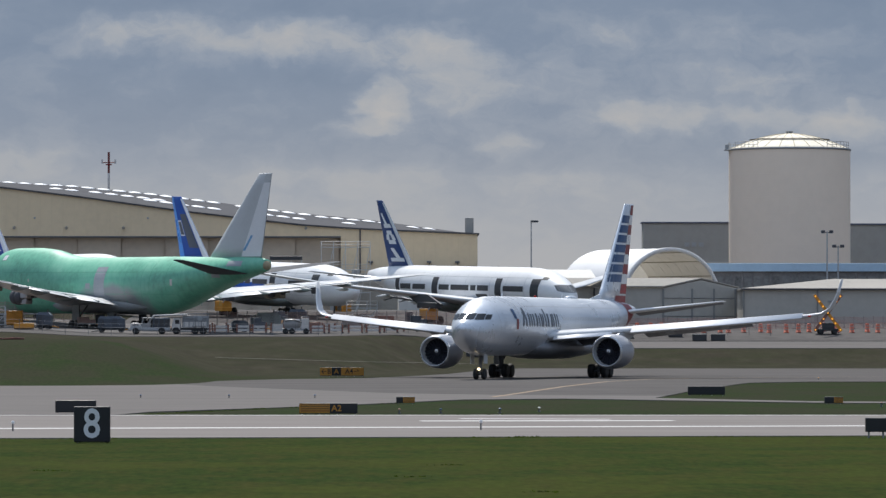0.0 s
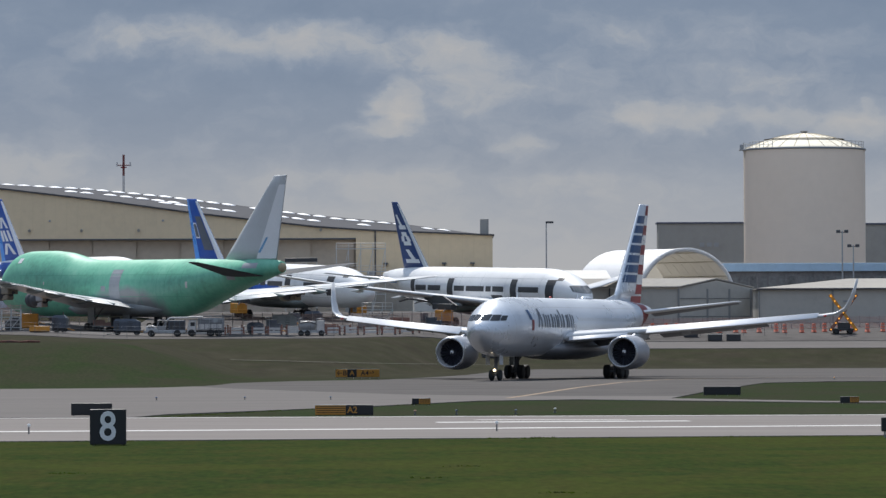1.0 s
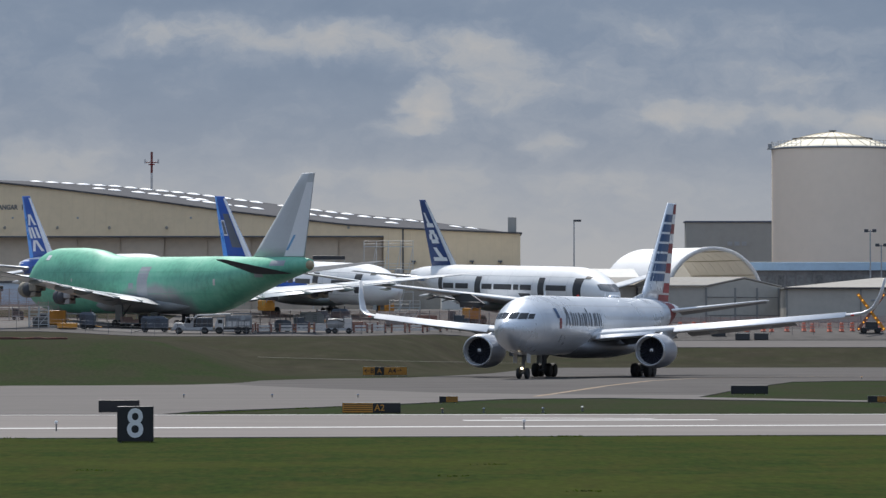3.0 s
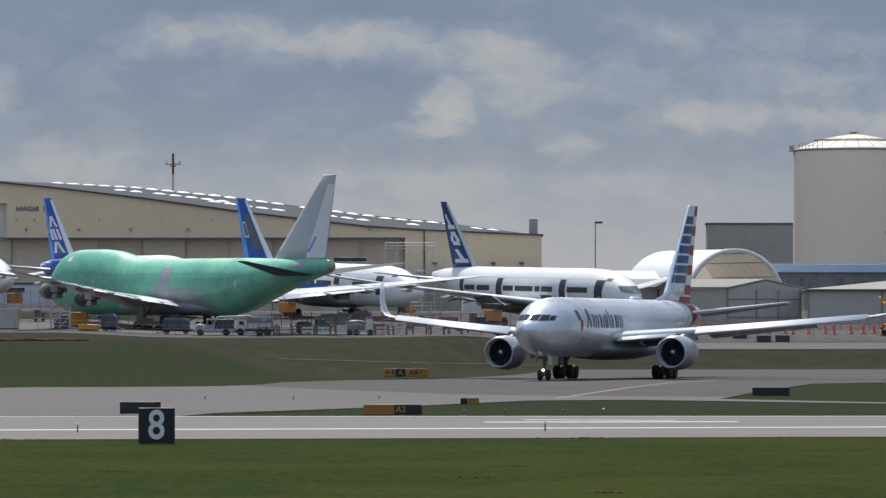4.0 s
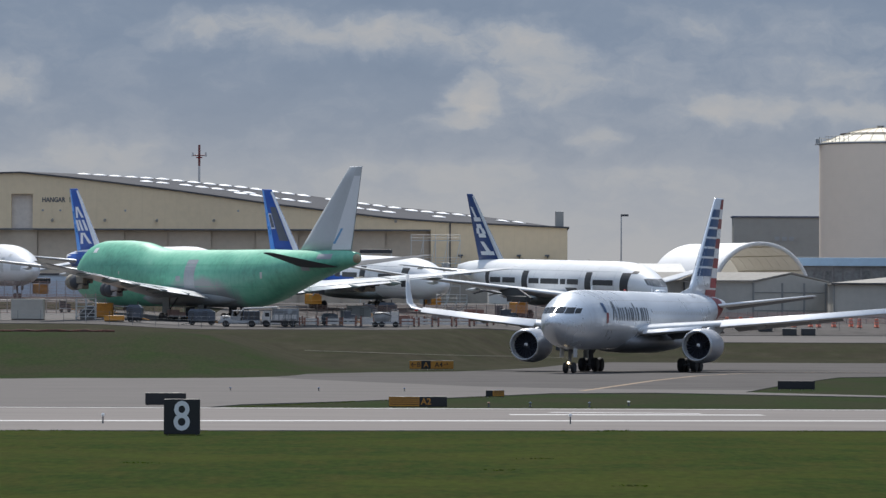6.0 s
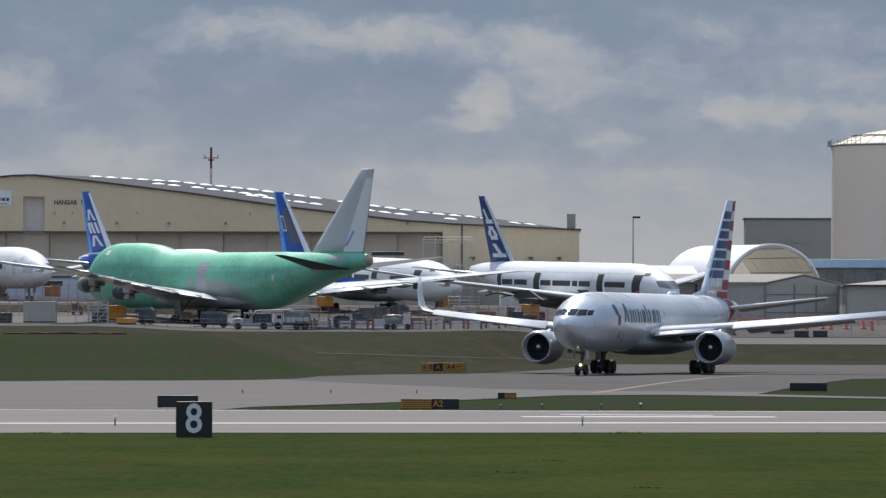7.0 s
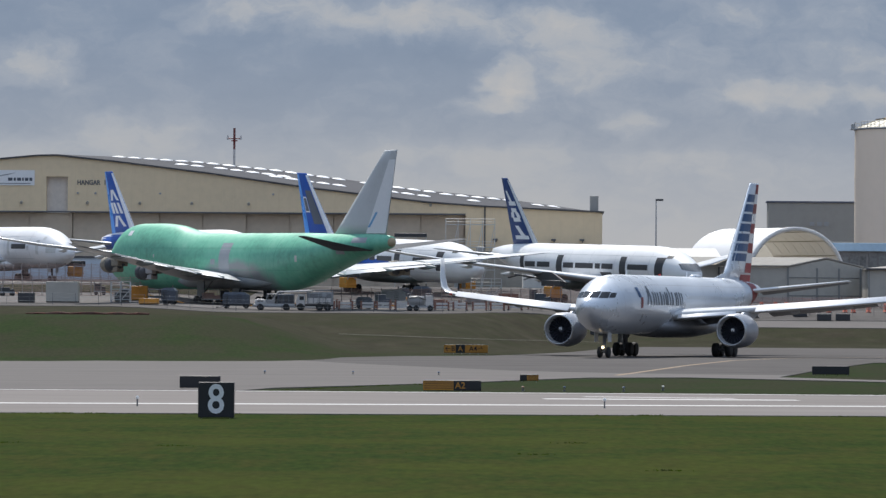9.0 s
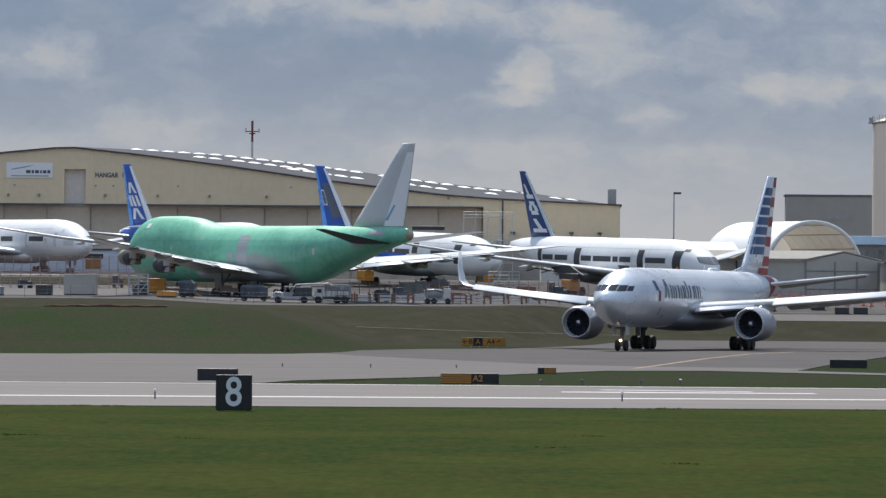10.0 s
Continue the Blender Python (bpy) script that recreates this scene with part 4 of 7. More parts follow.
        for xs in (-13.5, -22.0, -30.5, -43.8, -48.2, -58.0, -63.0):
            part("panel_seam", B.panel(xs, xs - 0.07, 3.2, B.at(xs)[0] - 0.12, s, 0.012, 1, 12), M["seam"], ob)
        for z in (4.6, 7.4):
            part("panel_seam", B.panel(-10, -56, z, z + 0.05, s, 0.012, 30, 1), M["seam"], ob)
        part("door_outline", B.panel(-50.4, -50.52, 5.2, 8.9, s, 0.02, 1, 8), M["seam"], ob)
        part("door_outline", B.panel(-54.4, -54.52, 5.2, 8.9, s, 0.02, 1, 8), M["seam"], ob)
        part("window_cover", B.panel(-8.4, -9.5, 9.1, 9.75, s, 0.03, 2, 3), M["signwhite"], ob, "taped cover")
        part("door_cover", B.panel(-55.6, -56.1, 5.7, 6.5, s, 0.03, 2, 3), M["pale"], ob)
        part("door_cover", B.panel(-17.2, -17.5, 6.2, 6.6, s, 0.03, 2, 3), M["pale"], ob)
        part("door_cover", B.panel(-33.4, -34.6, 5.3, 6.0, s, 0.03, 2, 3), M["patch"], ob)
        part("tail_cover", B.panel(-64.6, -66.2, 6.7, 7.5, s, 0.03, 3, 3), M["patch"], ob)
        part("tail_cover", B.panel(-67.6, -70.6, 8.1, 8.75, s, 0.03, 3, 3), M["patch"], ob)
    nose_gear(ob, -8.0, 0.6, 0.42, 2.4)


jumbo()


# ---- wide-body twins parked for rework ----
def parked_twin(x, y, livery, zoff=0.0, turn=28.5, label="", pitch=0.0, size=1.0):
    ob = thing("parked_airliner", heading(x, y, 0, -90 + turn, pitch) @ Matrix.Scale(size, 4), label, "airliner", "parked airliners")
    ob.location.z = ground_z(x - 0.478 * 27, y + 0.878 * 27) + zoff - 27 * math.sin(radians(pitch))
    B = Body([(0, 4.3, 4.05, 0.12), (-0.35, 4.85, 3.5, 0.72), (-1.1, 5.45, 2.95, 1.3), (-2.5, 6.28, 2.46, 1.92), (-4.4, 7.1, 2.12, 2.43), (-6.8, 7.66, 2.0, 2.76), (-9.6, 7.9, 1.98, 2.87), (-13, 7.95, 1.98, 2.88),
              (-36, 7.95, 1.98, 2.88), (-41, 7.95, 2.5, 2.75), (-47, 7.85, 3.8, 2.1), (-52, 7.6, 5.0, 1.3), (-56, 7.1, 6.0, 0.3)])
    part("fuselage", B.mesh(), M["white"], ob, "white painted fuselage", True)
    part("wing_fairing", as_bm(loft([[(xx, w * math.sin(a), 2.6 + h * math.cos(a)) for a in np.linspace(0, 2 * math.pi, 20)[:-1]] for xx, w, h in
         ((-15, 0.6, 0.2), (-18, 2.6, 0.85), (-23, 3.1, 1.05), (-30, 3.1, 1.05), (-34, 2.4, 0.8), (-37, 0.6, 0.2))])), M["white" if livery == "plain" else "nacelle"], ob, "", True)
    rows = [(1.6, -17.2, 12.2, 3.1, 0.12, 0), (2.9, -18.3, 10.8, 3.2, 0.12, 0), (10, -23.2, 7.0, 4.2, 0.11, 0), (20, -30.3, 4.6, 5.5, 0.1, 5), (27.5, -35.8, 2.7, 6.8, 0.09, 9), (30.0, -39.0, 0.7, 7.4, 0.08, 12)]
    F = Fin((-42.8, 7.4, 7.5), (-52.3, 1.8, 16.75), 0.1) if livery == "seven" else Fin((-42.8, 9.5, 7.5), (-52.4, 3.1, 17.1), 0.09)
    fin_mats = {"seven": M["navy"], "lettered": M["blue"], "bare": M["blue"], "plain": M["white"]}
    fin = part("fin", F.mesh(), fin_mats[livery], ob, {"seven": "navy fin with white shapes", "lettered": "blue fin with white lettering shapes", "bare": "blue fin with bare dark patches", "plain": "white fin"}[livery], True)
    for s, nm in ((1, "port_wing"), (-1, "starboard_wing")):
        w = part(nm, wing_mesh(rows, s), M["wing"], ob, "pale grey swept wing", True)
        fairings(w, [(-29.0, -33.6, s * 6.0, 3.1, 0.34), (-29.2, -33.4, s * 11.0, 3.8, 0.32), (-31.8, -35.6, s * 16.0, 4.7, 0.28)], M["wing"])
        xe, ye, ze = -17.0, 9.9, 2.9
        if livery != "plain":
            pylon(ob, xe - 0.2, xe - 6.4, s * ye, ze + 0.1, ze + 1.35, xe - 4.0, xe - 9.5, M["dark"], 0.34)
        part("engine_strut", boxes((xe - 6.2, xe - 1.0, s * ye - 0.45, s * ye + 0.45, ze - 0.5, ze + 0.3), bevel=0.12), M["dark"], ob, "bare strut with no engine")
        part("engine_weight", boxes((xe - 4.8, xe - 2.6, s * ye - 0.8, s * ye + 0.8, 0.9, 2.35), (xe - 4.9, xe - 2.5, s * ye - 0.85, s * ye + 0.85, 1.3, 1.45), bevel=0.06), M["yellow"], ob, "yellow ballast block in place of an engine")
        for xo in (2.6, 4.8):
            for yo in (-0.7, 0.7):
                part("hanger_rod", tubes(((xe - xo, s * ye + yo, 2.1), (xe - xo, s * ye + yo * 0.5, ze - 0.3), 0.07)), M["strut"], ob)
        if livery == "seven":
            for q, ys in enumerate((3.6, 5.4, 7.4, 9.4)):
                part("flap_linkage", tubes(((-29.6 - q * 0.5, s * ys, 2.7 + ys * 0.11), (-31.6 - q * 0.5, s * (ys + 0.5), 2.2 + ys * 0.12), 0.12), ((-28.8 - q * 0.5, s * ys, 2.5 + ys * 0.12), (-31.8 - q * 0.5, s * ys, 2.8 + ys * 0.12), 0.09), n=7), M["dark"] if q % 2 else M["strut"], w, "exposed flap linkage")
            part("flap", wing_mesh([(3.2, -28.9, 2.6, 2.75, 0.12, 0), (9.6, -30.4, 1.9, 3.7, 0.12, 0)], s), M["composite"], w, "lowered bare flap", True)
        st = [(0.8, -47.0, 6.2, 5.9, 0.1, 0), (1.5, -47.6, 5.8, 6.0, 0.1, 0), (9.9, -53.6, 2.0, 6.9, 0.09, 0)]
        part("stabiliser", wing_mesh(st, s), M["wing"], ob, "", True)
        main_gear(ob, -28.4, s * 4.9, 0.64, 0.48, 3.2, 0.74, 0.6)
        dark, blk = M["dark"], M["dark"]
        doors = (-4.9, -14.0, -31.2, -42.4) if livery == "seven" else (-6.3, -18.3, -33.5, -45.0)
        for xd, z0, z1, wd in zip(doors, (3.75, 3.75, 3.75, 4.3), (6.45, 6.45, 6.45, 6.3), (1.7, 1.6, 1.6, 1.3)):
            if livery == "plain":
                continue
            part("door_opening", B.panel(xd, xd - wd, z0, z1, s, 0.02, 3, 8, 0.0), dark, ob, "dark uncovered door")
        strips = ((-8.2, -13.4), (-17.3, -20.3), (-20.7, -22.1), (-22.6, -27.5), (-28.0, -30.8), (-34.6, -38.2), (-38.8, -42.0)) if livery == "seven" else ((-9.2, -14.4), (-20.6, -25.0), (-25.6, -27.2), (-27.6, -32.6), (-36.6, -40.4), (-41.0, -43.6))
        for xa, xb in strips:
            part("window_cover", B.panel(xa, xb, 4.78, 5.48, s, 0.02, 6, 3), dark, ob, "dark strip of masked windows")
        for ya, yb, z0, z1 in ((0.03, 0.24, 4.75, 5.75), (0.31, 0.5, 4.75, 5.78), (0.57, 0.74, 4.77, 5.8), (0.81, 0.97, 4.8, 5.8), (1.04, 1.2, 4.86, 5.78), (1.27, 1.42, 4.95, 5.72)):
            part("windscreen", B.pane(s * ya, s * yb, z0, z1), M["signwhite" if livery == "plain" else "glass"], ob)
        for xs in (-8.0, -12.8, -17.0, -23.6, -29.4, -36.2, -41.6, -47.2):
            t0, b0, _ = B.at(xs)
            part("skin_joint", B.panel(xs, xs - 0.05, b0 + 0.9, t0 - 0.1, s, 0.008, 1, 12), M["joint"], ob)
        part("skin_joint", B.panel(-7.0, -46.0, 6.55, 6.6, s, 0.008, 26, 1), M["joint"], ob)
        part("skin_joint", B.panel(-7.0, -46.0, 3.4, 3.45, s, 0.008, 26, 1), M["joint"], ob)
        if livery == "plain":
            for xa, xb, z0, z1 in ((-1.5, -3.4, 4.2, 5.5), (-5.2, -6.0, 4.0, 6.0), (-8.2, -8.8, 4.6, 5.2), (-15.2, -16.0, 3.9, 6.0), (-4.2, -4.7, 6.1, 6.5)):
                part("taped_sheet", B.panel(xa, xb, z0, z1, s, 0.02, 3, 4), M["paper"], ob, "pale taped paper sheet")
        if livery != "plain":
            part("roof_hatch", B.panel(-4.0, -4.9, 6.35, 6.75, s, 0.02, 3, 2), M["dark"], ob)
        if livery == "seven":
            for h0, h1, c0, c1, sh in ((0.60, 0.66, 0.2, 0.74, 0.0), (0.66, 0.82, 0.42, 0.62, 0.16), (0.36, 0.42, 0.26, 0.68, 0.0), (0.42, 0.50, 0.2, 0.40, 0.05), (0.42, 0.50, 0.58, 0.78, -0.05), (0.50, 0.56, 0.3, 0.66, 0.0),
                                       (0.10, 0.155, 0.18, 0.80, 0.0), (0.155, 0.30, 0.30, 0.50, 0.18)):
                part("white_shape", F.panel(c0, c1, h0, h1, s, 0.03, sh), M["signwhite"], fin)
            part("leading_edge", F.panel(0.0, 0.12, 0.0, 0.98, s, 0.03), M["fingrey"], fin, "grey leading edge")
            for xa, wd in ((-7.4, 0.8), (-8.5, 0.8), (-9.6, 0.7), (-10.5, 0.3), (-11.1, 0.85), (-12.2, 0.8)):
                part("title_bar", B.panel(xa, xa - wd, 2.95, 3.65, s, 0.022, 2, 3), M["title"], ob)
            part("title_mark", B.panel(-13.6, -14.0, 2.7, 3.8, s, 0.022, 2, 3, 0.5), M["title"], ob)
            part("open_bay", B.panel(-16.2, -19.2, 2.35, 4.35, s, 0.025, 4, 6, 1.6), M["dark"], ob, "dark open bay at the wing root")
            part("blue_sweep", B.panel(-49.0, -54.0, 5.7, 6.3, s, 0.02, 6, 3, 1.5), M["lightblue"], ob, "light blue sweep")
            part("cheat_line", B.panel(-4.8, -20.0, 3.62, 3.72, s, 0.02, 12, 1), M["flagblue"], ob, "thin blue line")
        if livery in ("lettered", "bare"):
            part("leading_edge", F.panel(0.0, 0.13, 0.0, 0.98, s, 0.03), M["signwhite"], fin, "white leading edge")
            part("light_stripe", F.panel(0.80, 0.995, 0.0, 1.0, s, 0.03), M["lightblue"], fin, "light blue trailing band")
            part("cheat_line", B.panel(-20.0, -50.0, 3.9, 5.0, s, 0.017, 14, 4, 2.0), M["blue"], ob, "blue side stripe")
            part("tail_paint", B.panel(-43.0, -54.5, 5.2, 7.4, s, 0.018, 10, 6), M["blue"], ob, "blue painted tail")
        if livery == "lettered":
            # a white word on the fin, as plain slanted bars: height, from, to, lean
            for h, c0, c1, sh in ((0.12, 0.20, 0.34, 0.20), (0.12, 0.62, 0.76, -0.12), (0.33, 0.18, 0.32, 0.06), (0.33, 0.40, 0.54, 0.10), (0.33, 0.62, 0.76, 0.06), (0.54, 0.20, 0.36, 0.20), (0.54, 0.60, 0.76, -0.12)):
                part("white_shape", F.panel(c0, c1, h, h + 0.175, s, 0.03, sh), M["signwhite"], fin)
        if livery == "bare":
            part("bare_patch", F.panel(0.15, 0.52, 0.22, 0.74, s, 0.03, 0.04), M["title"], fin, "unpainted dark composite patch")
            part("bare_patch", F.panel(0.6, 0.76, 0.42, 0.62, s, 0.03, 0.02), M["title"], fin, "unpainted dark composite patch")
            part("patch_outline", F.panel(0.575, 0.785, 0.40, 0.64, s, 0.025, 0.02), M["signwhite"], fin)
    nose_gear(ob, -6.0, 0.5, 0.34, 2.3)
    return ob


parked_twin(26.36, 596.5, "seven", 0.1, 28.0, "white twin-engine airliner with a navy fin, masked doors, no engines", 1.3)
parked_twin(-1.8, 651, "bare", 0.0, 30.4, "white airliner with a blue, partly unpainted fin, no engines", 1.9)
parked_twin(-34.4, 668.4, "lettered", 0.1, 27.8, "white airliner with white shapes on a blue fin", 0.4)
parked_twin(-63.8, 697, "plain", -0.4, 28.5, "plain white airliner with masked windows, no engines", 0.6, 1.07)

# ---- buildings ----
M["annex"] = surface("annex_wall", (0.36, 0.335, 0.29), 0.75, 0.0, 0.12, 0.1, 1.2)
M["rollup"] = surface("rollup_panel", (0.66, 0.59, 0.52), 0.6)

def hangar():
    y0 = 820.0
    ob = thing("hangar", pose(0, 0, 0), "large beige clad hangar with a low curved roof and sliding doors", "hangar")
    TOP = [(-185, 19.5), (-150, 23.0), (-120, 27.0), (-104, 28.9), (-90.2, 30.5), (-78.7, 31.6), (-66.4, 30.35), (-50.2, 28.4), (-32.9, 26.0), (-12.2, 23.6), (-2.9, 22.95), (19.3, 22.0)]
    BACK = [(-185, 20.0), (-150, 23.6), (-120, 27.6), (-104, 29.4), (-90.2, 31.0), (-78.7, 32.5), (-69.2, 32.15), (-53.8, 31.3), (-39.3, 29.9), (-12.6, 26.4), (0, 25.2), (19.3, 22.6)]
    base = 5.0

    def top_at(rows, x):
        return float(np.interp(x, [r[0] for r in rows], [r[1] for r in rows]))
    # upper wall above the doors, with its slot, as one mesh of columns
    bm = bmesh.new()
    cuts = sorted({r[0] for r in TOP} | {-160.0, -79.2, -75.4, -4.9})
    for a, b in zip(cuts, cuts[1:]):
        lo = base if a >= -4.95 or b <= -159.9 else (27.8 if -79.3 < a and b < -75.3 else 21.6)
        vs = [bm.verts.new(p) for p in ((a, y0, lo), (b, y0, lo), (b, y0, top_at(TOP, b)), (a, y0, top_at(TOP, a)))]
        bk = [bm.verts.new((v.co.x, y0 + 1.2, v.co.z)) for v in vs]
        bm.faces.new(vs)
        bm.faces.new(bk[::-1])
        for i in range(4):
            bm.faces.new((vs[i], bk[i], bk[(i + 1) % 4], vs[(i + 1) % 4]))
    bmesh.ops.remove_doubles(bm, verts=bm.verts, dist=0.001)
    part("front_wall", bm, M["beige"], ob, "beige clad wall")
    # cladding ribs
    rib_me = mesh_of("cladding_rib", *_rib(), M["beige"])
    x = -108.0
    while x < 19:
        lo = base if x >= -4.9 else 21.6
        if not -79.6 < x < -75.0:
            r = new("cladding_rib", rib_me)
            r.parent = ob
            r.matrix_basis = Matrix.Translation((x, y0 - 0.01, lo)) @ Matrix.Diagonal((1, 1, top_at(TOP, x) - lo - 0.1, 1))
        x += 2.0
    side = as_bm(loft([[(19.3, y0 + 1.3, base), (19.3, y0 + 1.3, 22.0), (18.9, y0 + 1.3, 22.0), (18.9, y0 + 1.3, base)], [(19.3, y0 + 90, base), (19.3, y0 + 90, 22.0), (18.9, y0 + 90, 22.0), (18.9, y0 + 90, base)]]))
    part("side_wall", side, M["beige"], ob)
    # roof: eave, crown strip facing the near side, and the top beyond
    xs = np.linspace(-185, 19.6, 60)
    rings = [[(x, y0 - 0.4, top_at(TOP, x) + 0.02), (x, y0 - 0.4, top_at(TOP, x) + 0.28), (x, y0 + 22, top_at(BACK, x)), (x, y0 + 90, top_at(BACK, x) - 0.6), (x, y0 + 90, top_at(TOP, x) - 1.2)] for x in xs]
    part("roof", loft(rings), M["roof"], ob, "grey sheet roof")
    # doors
    k = 0
    x = -159.5
    me = mesh_of("door_leaf", *_door_leaf(7.6, 16.4), M["door"])
    while x < -6:
        d = new("door_leaf", me)
        d.parent = ob
        d.matrix_basis = Matrix.Translation((x, y0 + 1.4 + 0.35 * (k % 2), base))
        x += 7.72
        k += 1
    part("inner_wall", boxes((-160, -4.5, y0 + 1.96, y0 + 2.6, base, 21.9)), M["door"], ob)
    part("slot_panel", boxes((-79.2, -75.4, y0 + 1.0, y0 + 1.1, 21.4, 27.9)), M["rollup"], ob, "pale roll-up panel")
    part("door_track", boxes((-160, -4.9, y0 - 0.12, y0 + 0.1, 21.45, 21.7)), M["gear"], ob)
    # skylights in rows along the crown
    sk = mesh_of("skylight", *_dome(1.3, 1.1, 0.2), M["skylight"], True)

    def lay(x, v):
        z0, z1 = top_at(TOP, x) + 0.28, top_at(BACK, x)
        s = new("skylight", sk)
        s.parent = ob
        slope = math.degrees(math.atan((top_at(BACK, x + 1) - top_at(BACK, x - 1)) / 2))
        s.matrix_basis = pose(x, y0 - 0.4 + 22.4 * v, z0 + (z1 - z0) * v + 0.02, math.degrees(math.atan((z1 - z0) / 22.4)), -slope, 0)
    for a, b, v in ((-68, -28, 0.93), (-23, -10, 0.9), (-8.5, 4, 0.8), (-56, -53, 0.5), (-49, -36, 0.55), (-39, -26, 0.42), (-21, -12, 0.45), (-3.5, -1, 0.4), (8, 11, 0.6)):
        x = a
        while x < b:
            lay(x, v)
            x += 2.85
    # lamps and small vents on the wall
    for x in (-90, -84.5, -72.8, -63.5, -54.3, -44.2, -33.4, -23, -12.0):
        v = part("wall_lamp", tubes(((x + 0.9, y0 - 0.55, 23.1), (x + 0.9, y0 + 0.1, 23.3), 0.25, 0.2), n=12), M["annex"], ob)
    for x in (-88, -73.6, -70.5, -59, -39):
        part("wall_vent", tubes(((x, y0 - 0.25, 24.9), (x, y0 + 0.1, 24.9), 0.18, 0.18), n=10), M["patch"], ob)
    for x in (0.5, 5.5, 10.8, 15.8):
        part("wall_lamp", boxes((x - 0.5, x + 0.3, y0 - 0.9, y0 + 0.1, 17.0, 17.3), (x - 0.1, x + 0.1, y0 - 0.5, y0, 16.7, 17.1), bevel=0.05), M["gear"], ob)
    part("stack", boxes((17.2, 18.7, y0 + 4, y0 + 6, 21.5, 25.1), bevel=0.08), M["slate"], ob, "grey vent stack")
    part("downpipe", boxes((-1.6, -1.35, y0 - 0.2, y0, 12, 23.0)), M["roof"], ob)
    # banner
    ban = part("banner", boxes((-89.5, -81.3, y0 - 0.14, y0 - 0.03, 26.2, 28.9)), M["white"], ob, "white company banner")
    rows = [(-86.0, -85.2), (-85.0, -84.6), (-84.4, -83.7), (-83.5, -83.2), (-83.0, -82.4), (-82.2, -81.7)]
    for a, b in rows:
        part("banner_bar", boxes((a, b, y0 - 0.17, y0 - 0.13, 27.0, 27.55)), M["title"], ban)
    part("banner_mark", as_bm(loft([[(-88.6, y0 - 0.17, 27.6), (-88.6, y0 - 0.13, 27.6), (-88.6, y0 - 0.13, 27.75), (-88.6, y0 - 0.17, 27.75)], [(-86.2, y0 - 0.17, 28.0), (-86.2, y0 - 0.13, 28.0), (-86.2, y0 - 0.13, 28.2), (-86.2, y0 - 0.17, 28.2)],
         [(-84.7, y0 - 0.17, 28.4), (-84.7, y0 - 0.13, 28.4), (-84.7, y0 - 0.13, 28.45), (-84.7, y0 - 0.17, 28.45)]])), M["galv"], ban)
    part("banner_bar", boxes((-88.6, -82.0, y0 - 0.17, y0 - 0.13, 26.45, 26.62)), M["galv"], ban)
    text_part("HANGAR", 1.15, M["gear"], ob, Matrix.Translation((-71.7, y0 - 0.05, 26.75)) @ UPRIGHT, 0.85, 0.035)
    text_part("1", 1.15, M["gear"], ob, Matrix.Translation((-68.8, y0 - 0.05, 26.75)) @ UPRIGHT, 0.85, 0.035)


def _rib():
    w, d = 0.06, 0.012
    v = [(-w, 0, 0), (w, 0, 0), (w * 0.5, -d, 0), (-w * 0.5, -d, 0), (-w, 0, 1), (w, 0, 1), (w * 0.5, -d, 1), (-w * 0.5, -d, 1)]
    return v, [(0, 3, 7, 4), (3, 2, 6, 7), (2, 1, 5, 6), (4, 7, 6, 5), (0, 1, 2, 3)]


def _door_leaf(w, h):
    bm = boxes((0, w, 0, 0.3, 0, h))
    for k in range(5):
        z = h * (k + 0.5) / 5
        box(bm, 0.15, w - 0.15, -0.06, 0.0, z - 0.05, z + 0.05)
    for x in (0.0, w - 0.16):
        box(bm, x, x + 0.16, -0.12, 0.0, 0, h)
    bm.verts.ensure_lookup_table()
    bm.verts.index_update()
    out = [tuple(v.co) for v in bm.verts], [tuple(v.index for v in f.verts) for f in bm.faces]
    bm.free()
    return out


def _dome(a, b, h, n=14):
    rings = [[(a * k * math.cos(q), b * k * math.sin(q), z * h) for q in np.linspace(0, 2 * math.pi, n + 1)[:-1]] for k, z in ((1, 0), (1, 0.1), (0.72, 0.48), (0.36, 0.84), (0.05, 1.0))]
    return loft(rings)


hangar()


def hangar_annex():
    ob = thing("hangar_annex", pose(-4.4, 807, 5.5), "low grey-tan annex along the foot of the hangar", "building")
    part("wall", boxes((0, 23.2, 0, 12.4, 0, 9.2)), M["annex"], ob, "grey-tan rendered wall")
    part("coping", boxes((-0.2, 23.4, -0.2, 12.4, 9.2, 9.45), bevel=0.04), M["shedroof"], ob)
    for x in (3.0, 9.5, 16.0):
        d = part("service_door", boxes((x, x + 1.9, -0.06, 0.02, 0, 2.6)), M["shed"], ob)
        part("handle", boxes((x + 1.6, x + 1.75, -0.14, -0.05, 1.0, 1.2)), M["dark"], d)
    for x in (1.5, 7.5, 13.6, 20.2):
        part("roof_unit", boxes((x, x + 1.4, 3, 4.6, 9.4, 10.2), bevel=0.06), M["galv"], ob)


hangar_annex()


def blast_wall():
    ob = thing("low_wall", pose(-104, 792, gz_far(-80, 792)), "long blue-grey panel wall before the hangar doors", "wall")
    H = 13.4 - gz_far(-80, 792)
    for k in range(8):
        part("panel", boxes((k * 6.2 + 0.03, k * 6.2 + 6.17, 0, 0.3, -0.2, H - 0.3)), M["wallblue"], ob)
        part("post", boxes((k * 6.2 - 0.1, k * 6.2 + 0.1, -0.2, 0.0, -0.2, H - 0.3)), M["wallblue"], ob)
    part("coping", boxes((-0.2, 49.8, -0.3, 0.5, H - 0.3, H), bevel=0.04), M["roof"], ob, "dark coping")


def gz_far(x, y):
    return ground_z(x, y) + 0.05


blast_wall()


